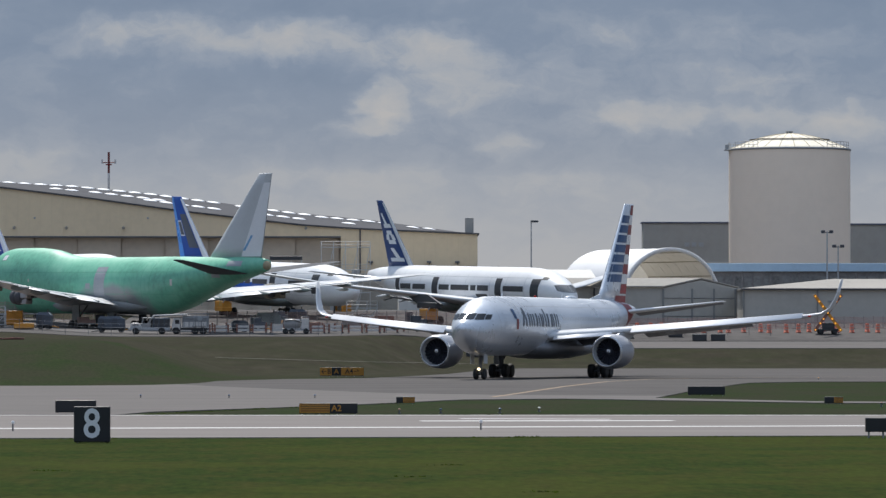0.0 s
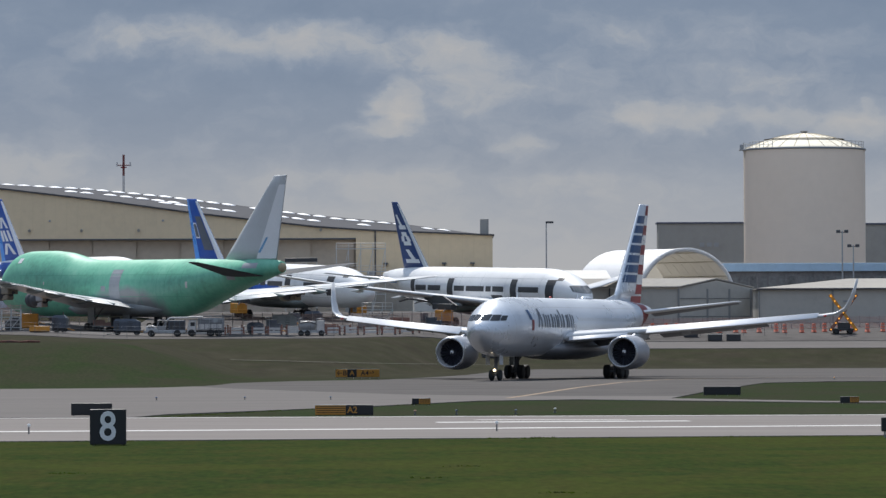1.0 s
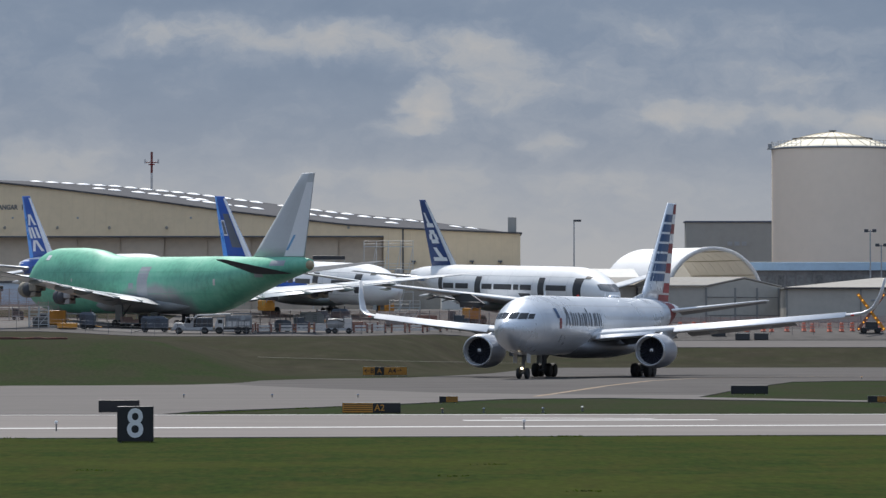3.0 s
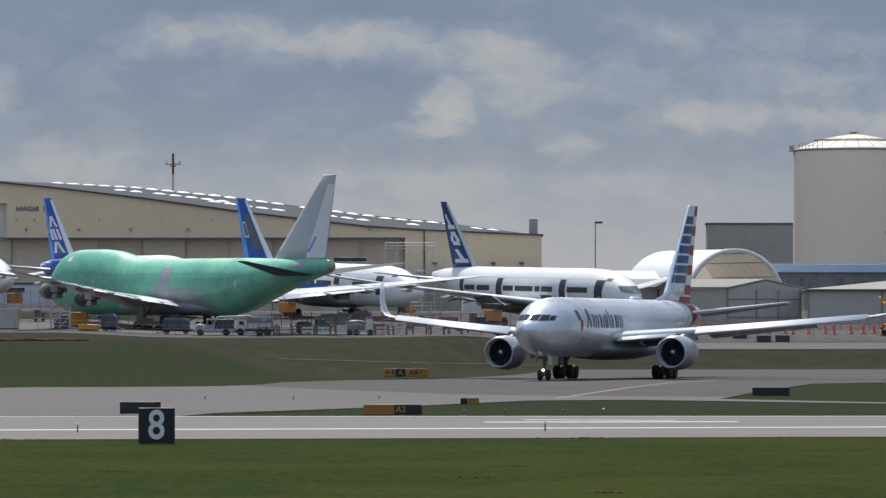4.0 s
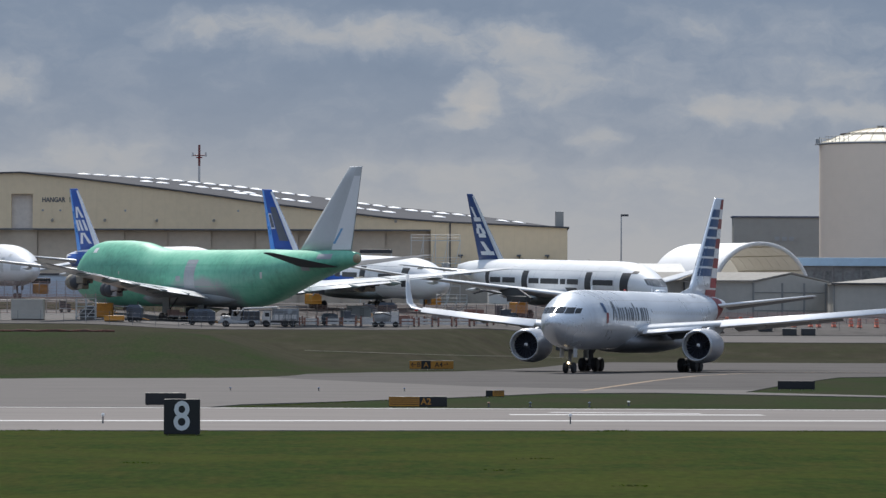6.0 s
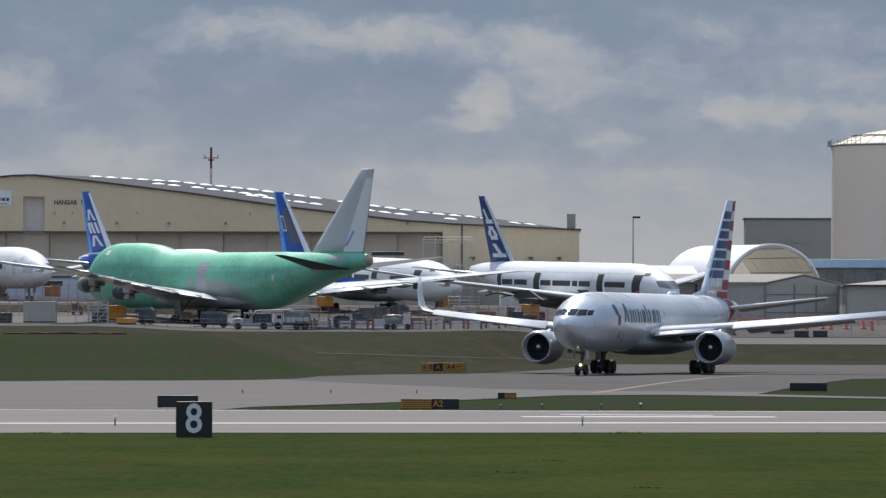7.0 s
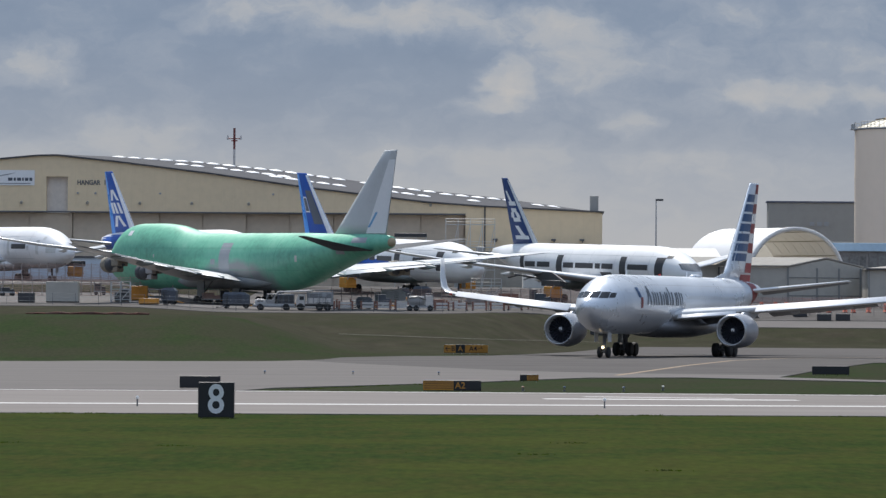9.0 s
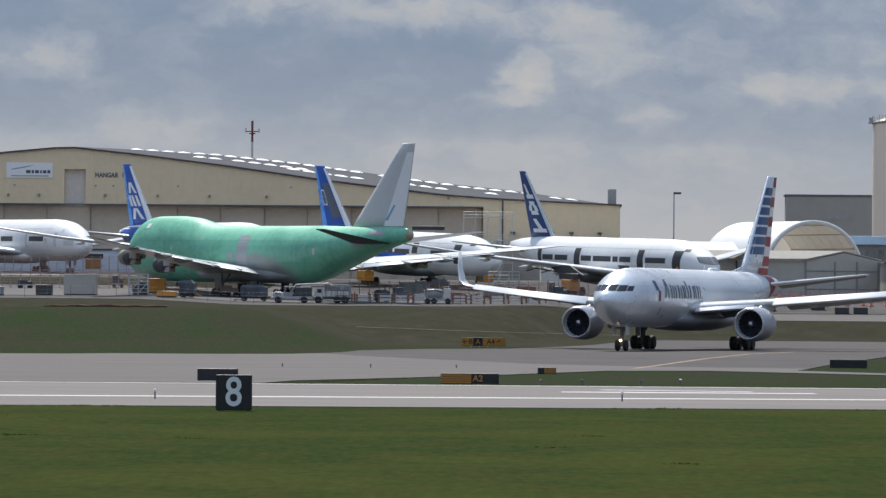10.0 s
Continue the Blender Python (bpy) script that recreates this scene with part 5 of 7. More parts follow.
def storage_tank():
    x, y, r, h0, h1 = 77.35, 850.0, 11.15, 6.0, 38.3
    ob = thing("storage_tank", pose(x, y, 0), "tall cream cylindrical storage tank with a shallow white dome roof", "tank")
    part("shell", loft(lathe([(h0, r), (h1, r)], 96, "z"), caps=False), M["tank"], ob, "cream steel shell", True)
    dome = [(h1, r - 0.15)] + [(h1 + 0.1 + 2.9 * (1 - q**1.8), (r - 0.2) * q) for q in np.linspace(1.0, 0.02, 12)]
    part("dome", loft(lathe(dome, 64, "z")), M["domewhite"], ob, "white dome roof", True)
    part("rim", loft(lathe([(h1 - 0.25, r), (h1 - 0.2, r + 0.16), (h1 + 0.1, r + 0.16), (h1 + 0.12, r)], 96, "z"), caps=False), M["galv"], ob, "", True)
    part("dome_ring", loft(lathe([(h1 + 1.75, r * 0.66), (h1 + 1.9, r * 0.66), (h1 + 1.92, r * 0.63), (h1 + 1.78, r * 0.62)], 64, "z"), caps=False), M["wood"], ob, "dark rail round the dome")
    for k in range(24):
        a = 2 * math.pi * k / 24
        bm = bmesh.new()
        ps = [((r - 0.2) * q * math.cos(a), (r - 0.2) * q * math.sin(a), h1 + 0.12 + 2.9 * (1 - q**1.8)) for q in np.linspace(1.0, 0.08, 7)]
        for p, q in zip(ps, ps[1:]):
            tube(bm, p, q, 0.07, n=4)
        part("dome_rib", bm, M["domerib"], ob, "dull tan roof rib")
    part("vent", tubes(((0, 0, h1 + 2.7), (0, 0, h1 + 3.3), 0.55, 0.6), ((0, 0, h1 + 3.3), (0, 0, h1 + 3.4), 0.8)), M["galv"], ob)
    for a0, a1 in ((-2.75, -2.2), (-1.0, -0.35), (2.4, 3.2)):
        rail = bmesh.new()
        qs = np.linspace(a0, a1, 7)
        for p, q in zip(qs, qs[1:]):
            for z in (0.65, 1.25):
                tube(rail, (r * math.cos(p), r * math.sin(p), h1 + z), (r * math.cos(q), r * math.sin(q), h1 + z), 0.05, n=5)
        for q in qs:
            tube(rail, (r * math.cos(q), r * math.sin(q), h1), (r * math.cos(q), r * math.sin(q), h1 + 1.3), 0.05, n=5)
        part("railing", rail, M["galv"], ob)
    part("platform", boxes((-r - 0.9, -r + 0.5, -2.5, -0.5, h1 - 0.2, h1), (-r - 0.8, -r - 0.1, -1.8, -1.2, h1, h1 + 0.9), bevel=0.03), M["galv"], ob)
    for z in np.arange(12, 38, 4.3):
        part("plate_seam", loft(lathe([(z, r + 0.004), (z + 0.05, r + 0.03), (z + 0.1, r + 0.004)], 96, "z"), caps=False), M["tank"], ob, "", True)


storage_tank()


def slab_building(name, x0, x1, y0, y1, z0, z1, wall, roofmat, label, trim=0.35, over=0.25):
    ob = thing(name, pose((x0 + x1) / 2, y0, z0), label, "building")
    w, h = (x1 - x0) / 2, z1 - z0
    part("wall", boxes((-w, w, 0, y1 - y0, 0, h)), wall, ob)
    part("parapet", boxes((-w - over, w + over, -over, y1 - y0 + over, h, h + trim), bevel=0.05), roofmat, ob)
    return ob, w, h


b, w, h = slab_building("industrial_hall", 53.4, 72.5, 900, 905, 6, 26.0, M["slate"], M["trimdark"], "tall slate-grey windowless industrial hall")
part("lower_band", boxes((-w - 0.1, w + 0.1, -0.35, -0.02, 0, 12.5), bevel=0.05), M["shed"], b)
for x in (-1.5, -0.1, 1.3):
    part("wall_vent", boxes((x, x + 0.9, -0.15, 0.0, 15.5, 16.3)), M["patch"], b)
for x in np.arange(-w + 1, w, 2.0):
    part("cladding_rib", boxes((x, x + 0.16, -0.03, 0, 12.5, h)), M["slate"], b)
b, w, h = slab_building("industrial_hall", 92.0, 130, 900, 912, 6, 25.7, M["slate"], M["trimdark"], "tall slate-grey windowless industrial hall")
part("lower_band", boxes((-w - 0.1, w + 0.1, -0.35, -0.02, 0, 11.0), bevel=0.05), M["shed"], b)
part("roof_unit", boxes((-8.4, -7.0, 2, 4, h, h + 1.3), bevel=0.05), M["galv"], b)
b, w, h = slab_building("workshop_block", 49.5, 130, 728, 760, 5, 14.15, M["workwall"], M["blueroof"], "low dark workshop with a pale blue roof edge", 1.3, 0.5)
for x in np.arange(-w + 0.6, w - 1, 1.5):
    part("window", boxes((x, x + 1.15, -0.06, 0.04, 5.6, 8.4)), M["dimglass"], b)
for x in np.arange(-w + 0.1, w - 1, 4.5):
    part("pilaster", boxes((x, x + 0.3, -0.18, 0, 0, h), bevel=0.03), M["workwall"], b)


# long shed: flank seen on one side, doors in its gable end
def long_shed():
    z0 = 4.6
    ob = thing("aircraft_shed", pose(40.6, 640, z0), "long grey metal aircraft shed with sliding doors in its gable", "shed")
    E = 6.0
    flank, gab = 25.5, 12.6
    # flank runs off along -x; the gable end turns away to the far side
    g = Vector((0.86, 0.51, 0)).normalized()
    a = Vector((0, 0, 0))
    bq = a + g * gab
    pk = a + g * gab * 0.52
    away = Vector((-flank, 0.5, 0))
    for nm, p, q, hp, hq in (("flank_wall", a, away, E, E), ("gable_wall_low", a, pk, E, E + 1.1), ("gable_wall", pk, bq, E + 1.1, E)):
        n = Vector((q - p)).cross(Vector((0, 0, 1))).normalized() * 0.12
        ring = [p, p + n, p + n + Vector((0, 0, hp)), p + Vector((0, 0, hp))]
        ring2 = [q, q + n, q + n + Vector((0, 0, hq)), q + Vector((0, 0, hq))]
        part(nm, as_bm(loft([[tuple(v) for v in ring], [tuple(v) for v in ring2]])), M["shed"], ob, "grey-brown metal wall")
    rp = pk + Vector((0, 0, E + 1.25))
    r2 = rp + away
    e1, e2 = a + Vector((0.2, -0.45, E + 0.1)), away + Vector((0, -0.45, E + 0.1))
    f1, f2 = bq + Vector((0.3, 0.3, E + 0.1)), bq + away + Vector((0, 0.3, E + 0.1))
    for p, q, r, s in ((e1, e2, r2, rp), (rp, r2, f2, f1)):
        lo = [tuple(v) for v in (p, q, r, s)]
        hi = [(x, y, z + 0.16) for x, y, z in lo]
        part("roof", as_bm(loft([lo, hi])), M["shedroof"], ob, "pale sheet roof")
    for d in (0.15, 5.0, 8.7, 12.35):
        p = a + g * d
        part("door_post", boxes((p.x - 0.14, p.x + 0.14, p.y - 0.25, p.y + 0.02, 0, E - 0.1)), M["shedtrim"], ob)
    for z in (4.6, 2.1):
        p, q = a + Vector((0.1, -0.14, z)), bq + Vector((0, -0.14, z))
        part("door_rail", tubes((tuple(p), tuple(q), 0.06), n=6), M["shedtrim"], ob)
    for x in (-9.4, -17.5):
        part("wall_seam", boxes((x - 0.1, x + 0.1, -0.1, 0.2, 0, E)), M["roof"], ob)


long_shed()


def right_shed():
    z0 = 4.6
    ob = thing("aircraft_shed", pose(51.9, 640, z0), "wide grey metal aircraft shed with a pale low-pitched roof", "shed")
    W, D, E, R = 46.0, 24.0, 5.7, 7.4
    part("wall", boxes((0, W, 0, D, 0, E)), M["shed"], ob, "grey-brown metal wall")
    lo = [(-0.4, -0.4, E), (W + 0.4, -0.4, E), (W + 0.4, D, E), (-0.4, D, E)]
    mid = [(-0.4, -0.4, E + 0.25), (W + 0.4, -0.4, E + 0.25), (W + 0.4, D, E + 0.25), (-0.4, D, E + 0.25)]
    hi = [(13.5, D / 2, R), (W - 10, D / 2, R), (W - 10, D / 2 + 0.4, R), (13.5, D / 2 + 0.4, R)]
    part("roof", as_bm(loft([lo, mid, hi])), M["shedroof"], ob, "pale hipped sheet roof")
    for x in (-0.1, 10.1, 20.2, 30.4):
        part("door_post", boxes((x, x + 0.2, -0.16, 0.0, 0, E - 0.05)), M["shedtrim"], ob)
    part("wall_sign", boxes((11.6, 12.6, -0.08, -0.01, 4.0, 4.25)), M["galv"], ob)
    part("gutter", boxes((-0.4, W + 0.4, -0.55, -0.38, E + 0.02, E + 0.24), bevel=0.04), M["roof"], ob)


right_shed()


def fabric_tent():
    ob = thing("fabric_shelter", pose(46.2, 705, ground_z(46.2, 705), 0, 0, 36), "white fabric vaulted shelter with an open end", "shelter")
    # local: the open end faces -y; the vault runs to +y
    r, h, L = 9.9, 9.8, 16.0
    n = 28

    def arch(y, k=1.0, dz=0.0):
        return [(-r * k * math.cos(a), y, h * k * math.sin(a) ** 0.85 + dz) for a in np.linspace(0, math.pi, n + 1)]
    rings = [arch(y, 1.0 - 0.002 * (j % 2)) for j, y in enumerate(np.linspace(0, L, 15))]
    part("cover", loft(rings, closed=False, caps=False), M["fabric"], ob, "taut white fabric", True)
    for y in np.linspace(0.9, L - 0.5, 8):
        part("rib", loft([[p for p in q] for q in zip(*[arch(y + d, k) for d, k in ((-0.04, 0.992), (0.04, 0.992), (0.04, 0.989), (-0.04, 0.989))])]), M["fabric"], ob)
    for k in range(5, n - 4, 3):
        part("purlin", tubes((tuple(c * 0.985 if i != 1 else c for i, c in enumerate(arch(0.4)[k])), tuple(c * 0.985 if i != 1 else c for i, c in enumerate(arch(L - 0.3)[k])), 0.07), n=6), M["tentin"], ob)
    ends = [[p for p in q] for q in zip(*[arch(d, k) for d, k in ((-0.05, 1.012), (0.75, 1.012), (0.05, 0.95), (-0.05, 0.95))])]
    part("end_hoop", loft(ends), M["hoop"], ob, "white end hoop", True)
    back = arch(L)
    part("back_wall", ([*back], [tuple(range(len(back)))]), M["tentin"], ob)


fabric_tent()
b, w, h = slab_building("low_store", 5, 34, 762, 790, 6.5, 13.1, M["pale"], M["pale"], "low pale store building with a flat roof", 0.3)
part("roof_vent", tubes(((2.8, 2, h), (2.8, 2, h + 1.1), 0.25), ((2.8, 2, h + 1.1), (2.8, 2, h + 1.35), 0.4)), M["dark"], b)
part("roof_vent", tubes(((9.9, 2, h), (9.9, 2, h + 1.0), 0.4)), M["dark"], b)


def small_store():
    ob = thing("small_store", pose(25.2, 686, 6.0, 0, 0, 12), "small pale store with a gabled roof", "store")
    W, D, E, R = 8.6, 7.0, 6.3, 7.7
    part("wall", as_bm(loft([[(0, 0, 0), (0, D, 0), (0, D, E), (0, D / 2, R - 0.1), (0, 0, E)], [(W, 0, 0), (W, D, 0), (W, D, E), (W, D / 2, R - 0.1), (W, 0, E)]])), M["shed"], ob, "tan metal wall")
    for a, b in (((-0.3, E - 0.1), (D / 2, R)), ((D + 0.3, E - 0.1), (D / 2, R))):
        lo = [(-0.3, a[0], a[1]), (W + 0.3, a[0], a[1]), (W + 0.3, b[0], b[1]), (-0.3, b[0], b[1])]
        part("roof", as_bm(loft([lo, [(x, y, z + 0.18) for x, y, z in lo]])), M["pale"], ob, "pale sheet roof")


small_store()

# ---- markings ----
def strip(name, pts, width, material, z, label, category="marking"):
    """A painted line of that width through points of the plan."""
    vs, fs = [], []
    for i, (x, y) in enumerate(pts):
        a, b = pts[max(0, i - 1)], pts[min(len(pts) - 1, i + 1)]
        d = Vector((b[0] - a[0], b[1] - a[1])).normalized()
        n = Vector((-d.y, d.x)) * width / 2
        vs += [(x + n.x, y + n.y, z), (x - n.x, y - n.y, z)]
    fs = [(2 * i + 1, 2 * i + 3, 2 * i + 2, 2 * i) for i in range(len(pts) - 1)]
    return tagged(part(name, (vs, fs), material, None), label, category, kind="structure")


strip("edge_line", [(-200, 152.0), (0, 182.2), (200, 214)][0:2] + [(60, 192)], 1.6, M["stripe"], 0.035, "worn white runway edge line")
strip("edge_line", [(-200, 210.6), (-10, 211.4), (90, 211.8)], 0.9, M["stripe"], 0.035, "worn white runway edge line")
strip("centre_line", [(2.2, 196.5), (13.0, 197.4)], 1.7, M["stripe"], 0.035, "broad white runway marking")
strip("centre_line", [(4.0, 202.4), (10.5, 200.6)], 1.0, M["stripe"], 0.035, "broad white runway marking")
strip("taxi_line", [(7.4, 277), (8.6, 287.0), (14.2, 337.6), (19.5, 378), (24.5, 400), (32, 415), (60, 436), (100, 455)], 0.4, M["yline"], 0.05, "faded yellow taxiway line")


M["gravel"] = surface("gravel", (0.085, 0.077, 0.06), 0.9, 0.0, 0.3, 0.5, 4.0)


# ---- apron beyond the bank ----
def apron_edge(x):
    return 549 + 41 * smooth01(-8, 14, x)


def make_apron():
    xs = [-420, -200, -120] + list(np.arange(-84, 90, 3.0)) + [100, 130, 200, 420]
    rows = [[(x, y, ground_z(x, y) + 0.05) for x in xs for y in [apron_edge(x) + (870 - apron_edge(x)) * v]] for v in np.linspace(0, 1, 72) ** 1.5]
    verts = [p for r in rows for p in r]
    n = len(xs)
    faces = [(j * n + i, j * n + i + 1, (j + 1) * n + i + 1, (j + 1) * n + i) for j in range(len(rows) - 1) for i in range(n - 1)]
    bm = as_bm((verts, faces))
    skirt(bm, 0.6)
    tagged(part("apron", bm, M["apron"], None, "", True), "grey concrete apron with pale joints behind the bank", "apron", kind="structure")
    for y, wd in ((687, 4.0),):
        vs, fs = [], []
        for x in np.arange(-120, -20, 4.0):
            vs += [(x, y - wd / 2, ground_z(x, y - wd / 2) + 0.09), (x, y + wd / 2, ground_z(x, y + wd / 2) + 0.09)]
        fs = [(2 * i, 2 * i + 2, 2 * i + 3, 2 * i + 1) for i in range(len(vs) // 2 - 1)]
        tagged(part("apron_line", (vs, fs), M["apronline"], None), "pale painted apron line", "marking", kind="structure")
    for nm, x0, x1, y0, y1, lift, mat, label in (("apron_lane", -120, -6, 566, 631, 0.075, M["concrete"], "pale concrete taxi lane across the apron"),
                                                 ("grass_strip", -120, -34, 638, 672, 0.08, M["grass"], "strip of dull grass between the apron lanes")):
        xs, ys = list(np.linspace(x0, x1, 39)), list(np.linspace(y0, y1, 12))
        vs = [(x, max(y, apron_edge(x) + 6), ground_z(x, max(y, apron_edge(x) + 6)) + lift) for y in ys for x in xs]
        fs = [(j * 39 + i, j * 39 + i + 1, (j + 1) * 39 + i + 1, (j + 1) * 39 + i) for j in range(11) for i in range(38)]
        bm = as_bm((vs, fs))
        skirt(bm, 0.5)
        tagged(part(nm, bm, mat, None, "", True), label, "apron" if nm == "apron_lane" else "grass", kind="structure")
    # the gravel track across the slope
    vs = []
    for x in np.arange(-16.5, 14, 1.5):
        # it falls evenly along the slope
        height = float(np.interp(x, (-17, -16, -11, -5, 0, 2, 14), (1.5, 1.42, 1.31, 1.12, 0.90, 0.80, 0.35)))
        lo, hi = 462.0, 600.0
        for _ in range(30):
            y = (lo + hi) / 2
            lo, hi = (y, hi) if ground_z(x, y) < height else (lo, y)
        vs += [(x, y, ground_z(x, y) + 0.08), (x, y + 0.4, ground_z(x, y + 0.4) + 0.08)]
    fs = [(2 * i, 2 * i + 2, 2 * i + 3, 2 * i + 1) for i in range(len(vs) // 2 - 1)]
    tagged(part("gravel_track", (vs, fs), M["gravel"], None), "narrow pale gravel track across the grass slope", "track", kind="structure")


make_apron()


def perimeter_road():
    vs = []
    for x in np.arange(12, 130, 3.0):
        for y in (583.0, 586.0, 589.5):
            vs.append((x, y, ground_z(x, y) + 0.07))
    fs = [(3 * i + j, 3 * i + 3 + j, 3 * i + 4 + j, 3 * i + 1 + j) for i in range(len(vs) // 3 - 1) for j in range(2)]
    bm = as_bm((vs, fs))
    skirt(bm)
    tagged(part("perimeter_road", bm, M["concrete"], None), "pale concrete perimeter road on the slope", "road", kind="structure")


perimeter_road()


# ---- airfield signs and lights ----
def sign_box(name, x0, x1, y, h, label, panels, leg=0.12, depth=0.28, z=0.0):
    """panels: rows of (from, to, material, text, text material) as shares of the width."""
    w = x1 - x0
    ob = thing(name, pose(x0, y, z), label, "sign")
    part("cabinet", boxes((0, w, 0.0, depth, leg, leg + h), bevel=0.025), M["signblack"], ob)
    for k in range(max(2, int(w / 0.7) + 1)):
        xk = 0.12 + (w - 0.24) * k / max(1, int(w / 0.7))
        part("leg", tubes(((xk, depth / 2, -0.05), (xk, depth / 2, leg + 0.02), 0.035)), M["galv"], ob)
    for a, b, m, txt, tm in panels:
        p = part("face", boxes((a * w + 0.015, b * w - 0.015, -0.012, 0.004, leg + 0.03, leg + h - 0.03)), m, ob)
        if txt == "lines":
            for q in (0.22, 0.42, 0.62, 0.80):
                part("bar", boxes((a * w + 0.06, b * w - 0.03, -0.018, -0.011, leg + h * q, leg + h * q + h * 0.07)), M["signblack"], p)
        elif txt:
            text_part(txt, h * 0.85, tm, p, Matrix.Translation((w * (a + b) / 2, -0.016, leg + h * 0.49)) @ UPRIGHT, 1.0)
    return ob


s8 = sign_box("distance_sign", -9.95, -8.73, 156.8, 1.2, "black square distance sign with a white 8 beside the runway", [(0, 1, M["signblack"], "", None)], 0.02, 0.34)
text_part("8", 1.4, M["signwhite"], s8, Matrix.Translation((0.61, -0.018, 0.60)) @ UPRIGHT, 0.86)
sign_box("runway_sign", -14.6, -12.7, 216.4, 0.56, "unlit black back of a low runway sign", [(0, 1, M["signblack"], "", None)], 0.08)
sign_box("taxiway_sign", -3.2, -0.5, 214.4, 0.48, "yellow and black runway exit sign reading A2", [(0, 0.53, M["signyellow"], "lines", None), (0.53, 0.75, M["signblack"], "A2", M["signyellow"]), (0.75, 1, M["signblack"], "", None)], 0.06)
sign_box("taxiway_sign", 1.5, 2.5, 249.6, 0.34, "small half black, half yellow taxiway sign", [(0, 0.36, M["signblack"], "", None), (0.36, 1, M["signyellow"], "lines", None)], 0.06)
sign_box("direction_sign", -4.5, -0.42, 430.0, 0.76, "yellow direction sign with arrows beside the taxiway", [(0, 0.27, M["signyellow"], "\u2190B", M["signblack"]), (0.27, 0.48, M["signblack"], "A", M["signyellow"]), (0.48, 1, M["signyellow"], "A4\u2192", M["signblack"])], 0.12)
sign_box("runway_sign", 19.8, 22.1, 287.0, 0.52, "unlit black back of a low taxiway sign", [(0, 1, M["signblack"], "", None)], 0.06)
sign_box("taxiway_sign", 24.6, 25.6, 249.6, 0.34, "small half black, half yellow taxiway sign", [(0, 0.5, M["signblack"], "", None), (0.5, 1, M["signyellow"], "lines", None)], 0.06)
sign_box("marker_board", 17.6, 18.35, 163.8, 0.5, "low dark marker board with legs beside the runway", [(0, 1, M["signblack"], "", None)], 0.22)


def edge_light(x, y, z=0.0, colour="signwhite", h=0.42, label="slender runway edge light with a pale lens"):
    ob = thing("edge_light", pose(x, y, z), label, "light", "edge lights")
    part("stem", tubes(((0, 0, -0.02), (0, 0, h * 0.78), 0.03), ((0, 0, -0.02), (0, 0, 0.03), 0.08)), M["gear"], ob)
    part("lens", tubes(((0, 0, h * 0.70), (0, 0, h * 0.86), 0.05, 0.075), ((0, 0, h * 0.86), (0, 0, h), 0.075, 0.03)), M[colour], ob)
    return ob


for x, y in ((-31.2, 172.4), (-13.4, 175.0), (4.3, 177.2), (22.2, 179.6)):
    edge_light(x, y)
for x, y, c in ((1.45, 217.4, "orange"), (3.4, 218.0, "flagblue"), (6.2, 218.5, "flagblue"), (8.2, 222.5, "signwhite"), (26.6, 240, "orange"), (-13.4, 273, "flagblue"), (-8.2, 273, "flagblue"), (-3.15, 273, "flagblue"),
                (38.4, 395, "yellow"), (25.5, 520, "yellow")):
    edge_light(x, y, 0.03, c, 0.22, "small taxiway edge light on a stem")
for x, y in ((13.0, 574.0), (39.4, 594.6), (42.2, 590.4), (44.6, 590.6)):
    ob = thing("equipment_box", pose(x, y, ground_z(x, y)), "dark weathered equipment box on the grass", "box", "equipment boxes")
    part("body", boxes((-0.9, 0.9, -0.4, 0.4, 0.05, 0.82), bevel=0.05), M["dark"], ob)
    part("lid", boxes((-0.94, 0.94, -0.44, 0.44, 0.80, 0.9), bevel=0.03), M["slate"], ob)
    for a in (-0.36, 0.24):
        part("skid", boxes((-0.9, 0.9, a, a + 0.12, -0.03, 0.06)), M["wood"], ob)


# ---- apron equipment ----
def gz(x, y):
    return ground_z(x, y) + 0.05


def barricade(x, y, turn=0.0):
    ob = thing("barricade", pose(x, y, gz(x, y), 0, 0, turn), "low orange and white plastic barricade on the apron edge", "barrier", "barricades")
    part("foot", boxes((-0.95, -0.75, -0.3, 0.3, 0, 0.12), bevel=0.03), M["dark"], ob)
    part("foot", boxes((0.75, 0.95, -0.3, 0.3, 0, 0.12), bevel=0.03), M["dark"], ob)
    part("post", boxes((-0.93, -0.70, -0.08, 0.08, 0.1, 1.1), bevel=0.02), M["orange"], ob)
    part("post", boxes((0.70, 0.93, -0.08, 0.08, 0.1, 1.1), bevel=0.02), M["orange"], ob)
    part("board", boxes((-0.72, 0.72, -0.05, 0.05, 0.25, 0.55), bevel=0.015), M["barrierwhite"], ob, "white board")
    part("board", boxes((-0.72, 0.72, -0.05, 0.05, 0.7, 0.95), bevel=0.015), M["barrierwhite"], ob, "white board")
    return ob


first = barricade(-22.5, 571)
rb = random.Random(4)
for k in range(1, 20):
    x = -22.5 + k * 2.3 + rb.uniform(-0.25, 0.25)
    y = max(571.0, apron_edge(x) + 7.5) + rb.uniform(-0.6, 0.8)
    copy_thing(first, pose(x, y, gz(x, y), 0, 0, rb.uniform(-14, 14)))
for k in range(6):
    x, y = -20 + k * 3.1 + rb.uniform(-0.8, 0.8), 584 + rb.uniform(-2, 3)
    copy_thing(first, pose(x, y, gz(x, y), 0, 0, rb.uniform(-20, 20)))


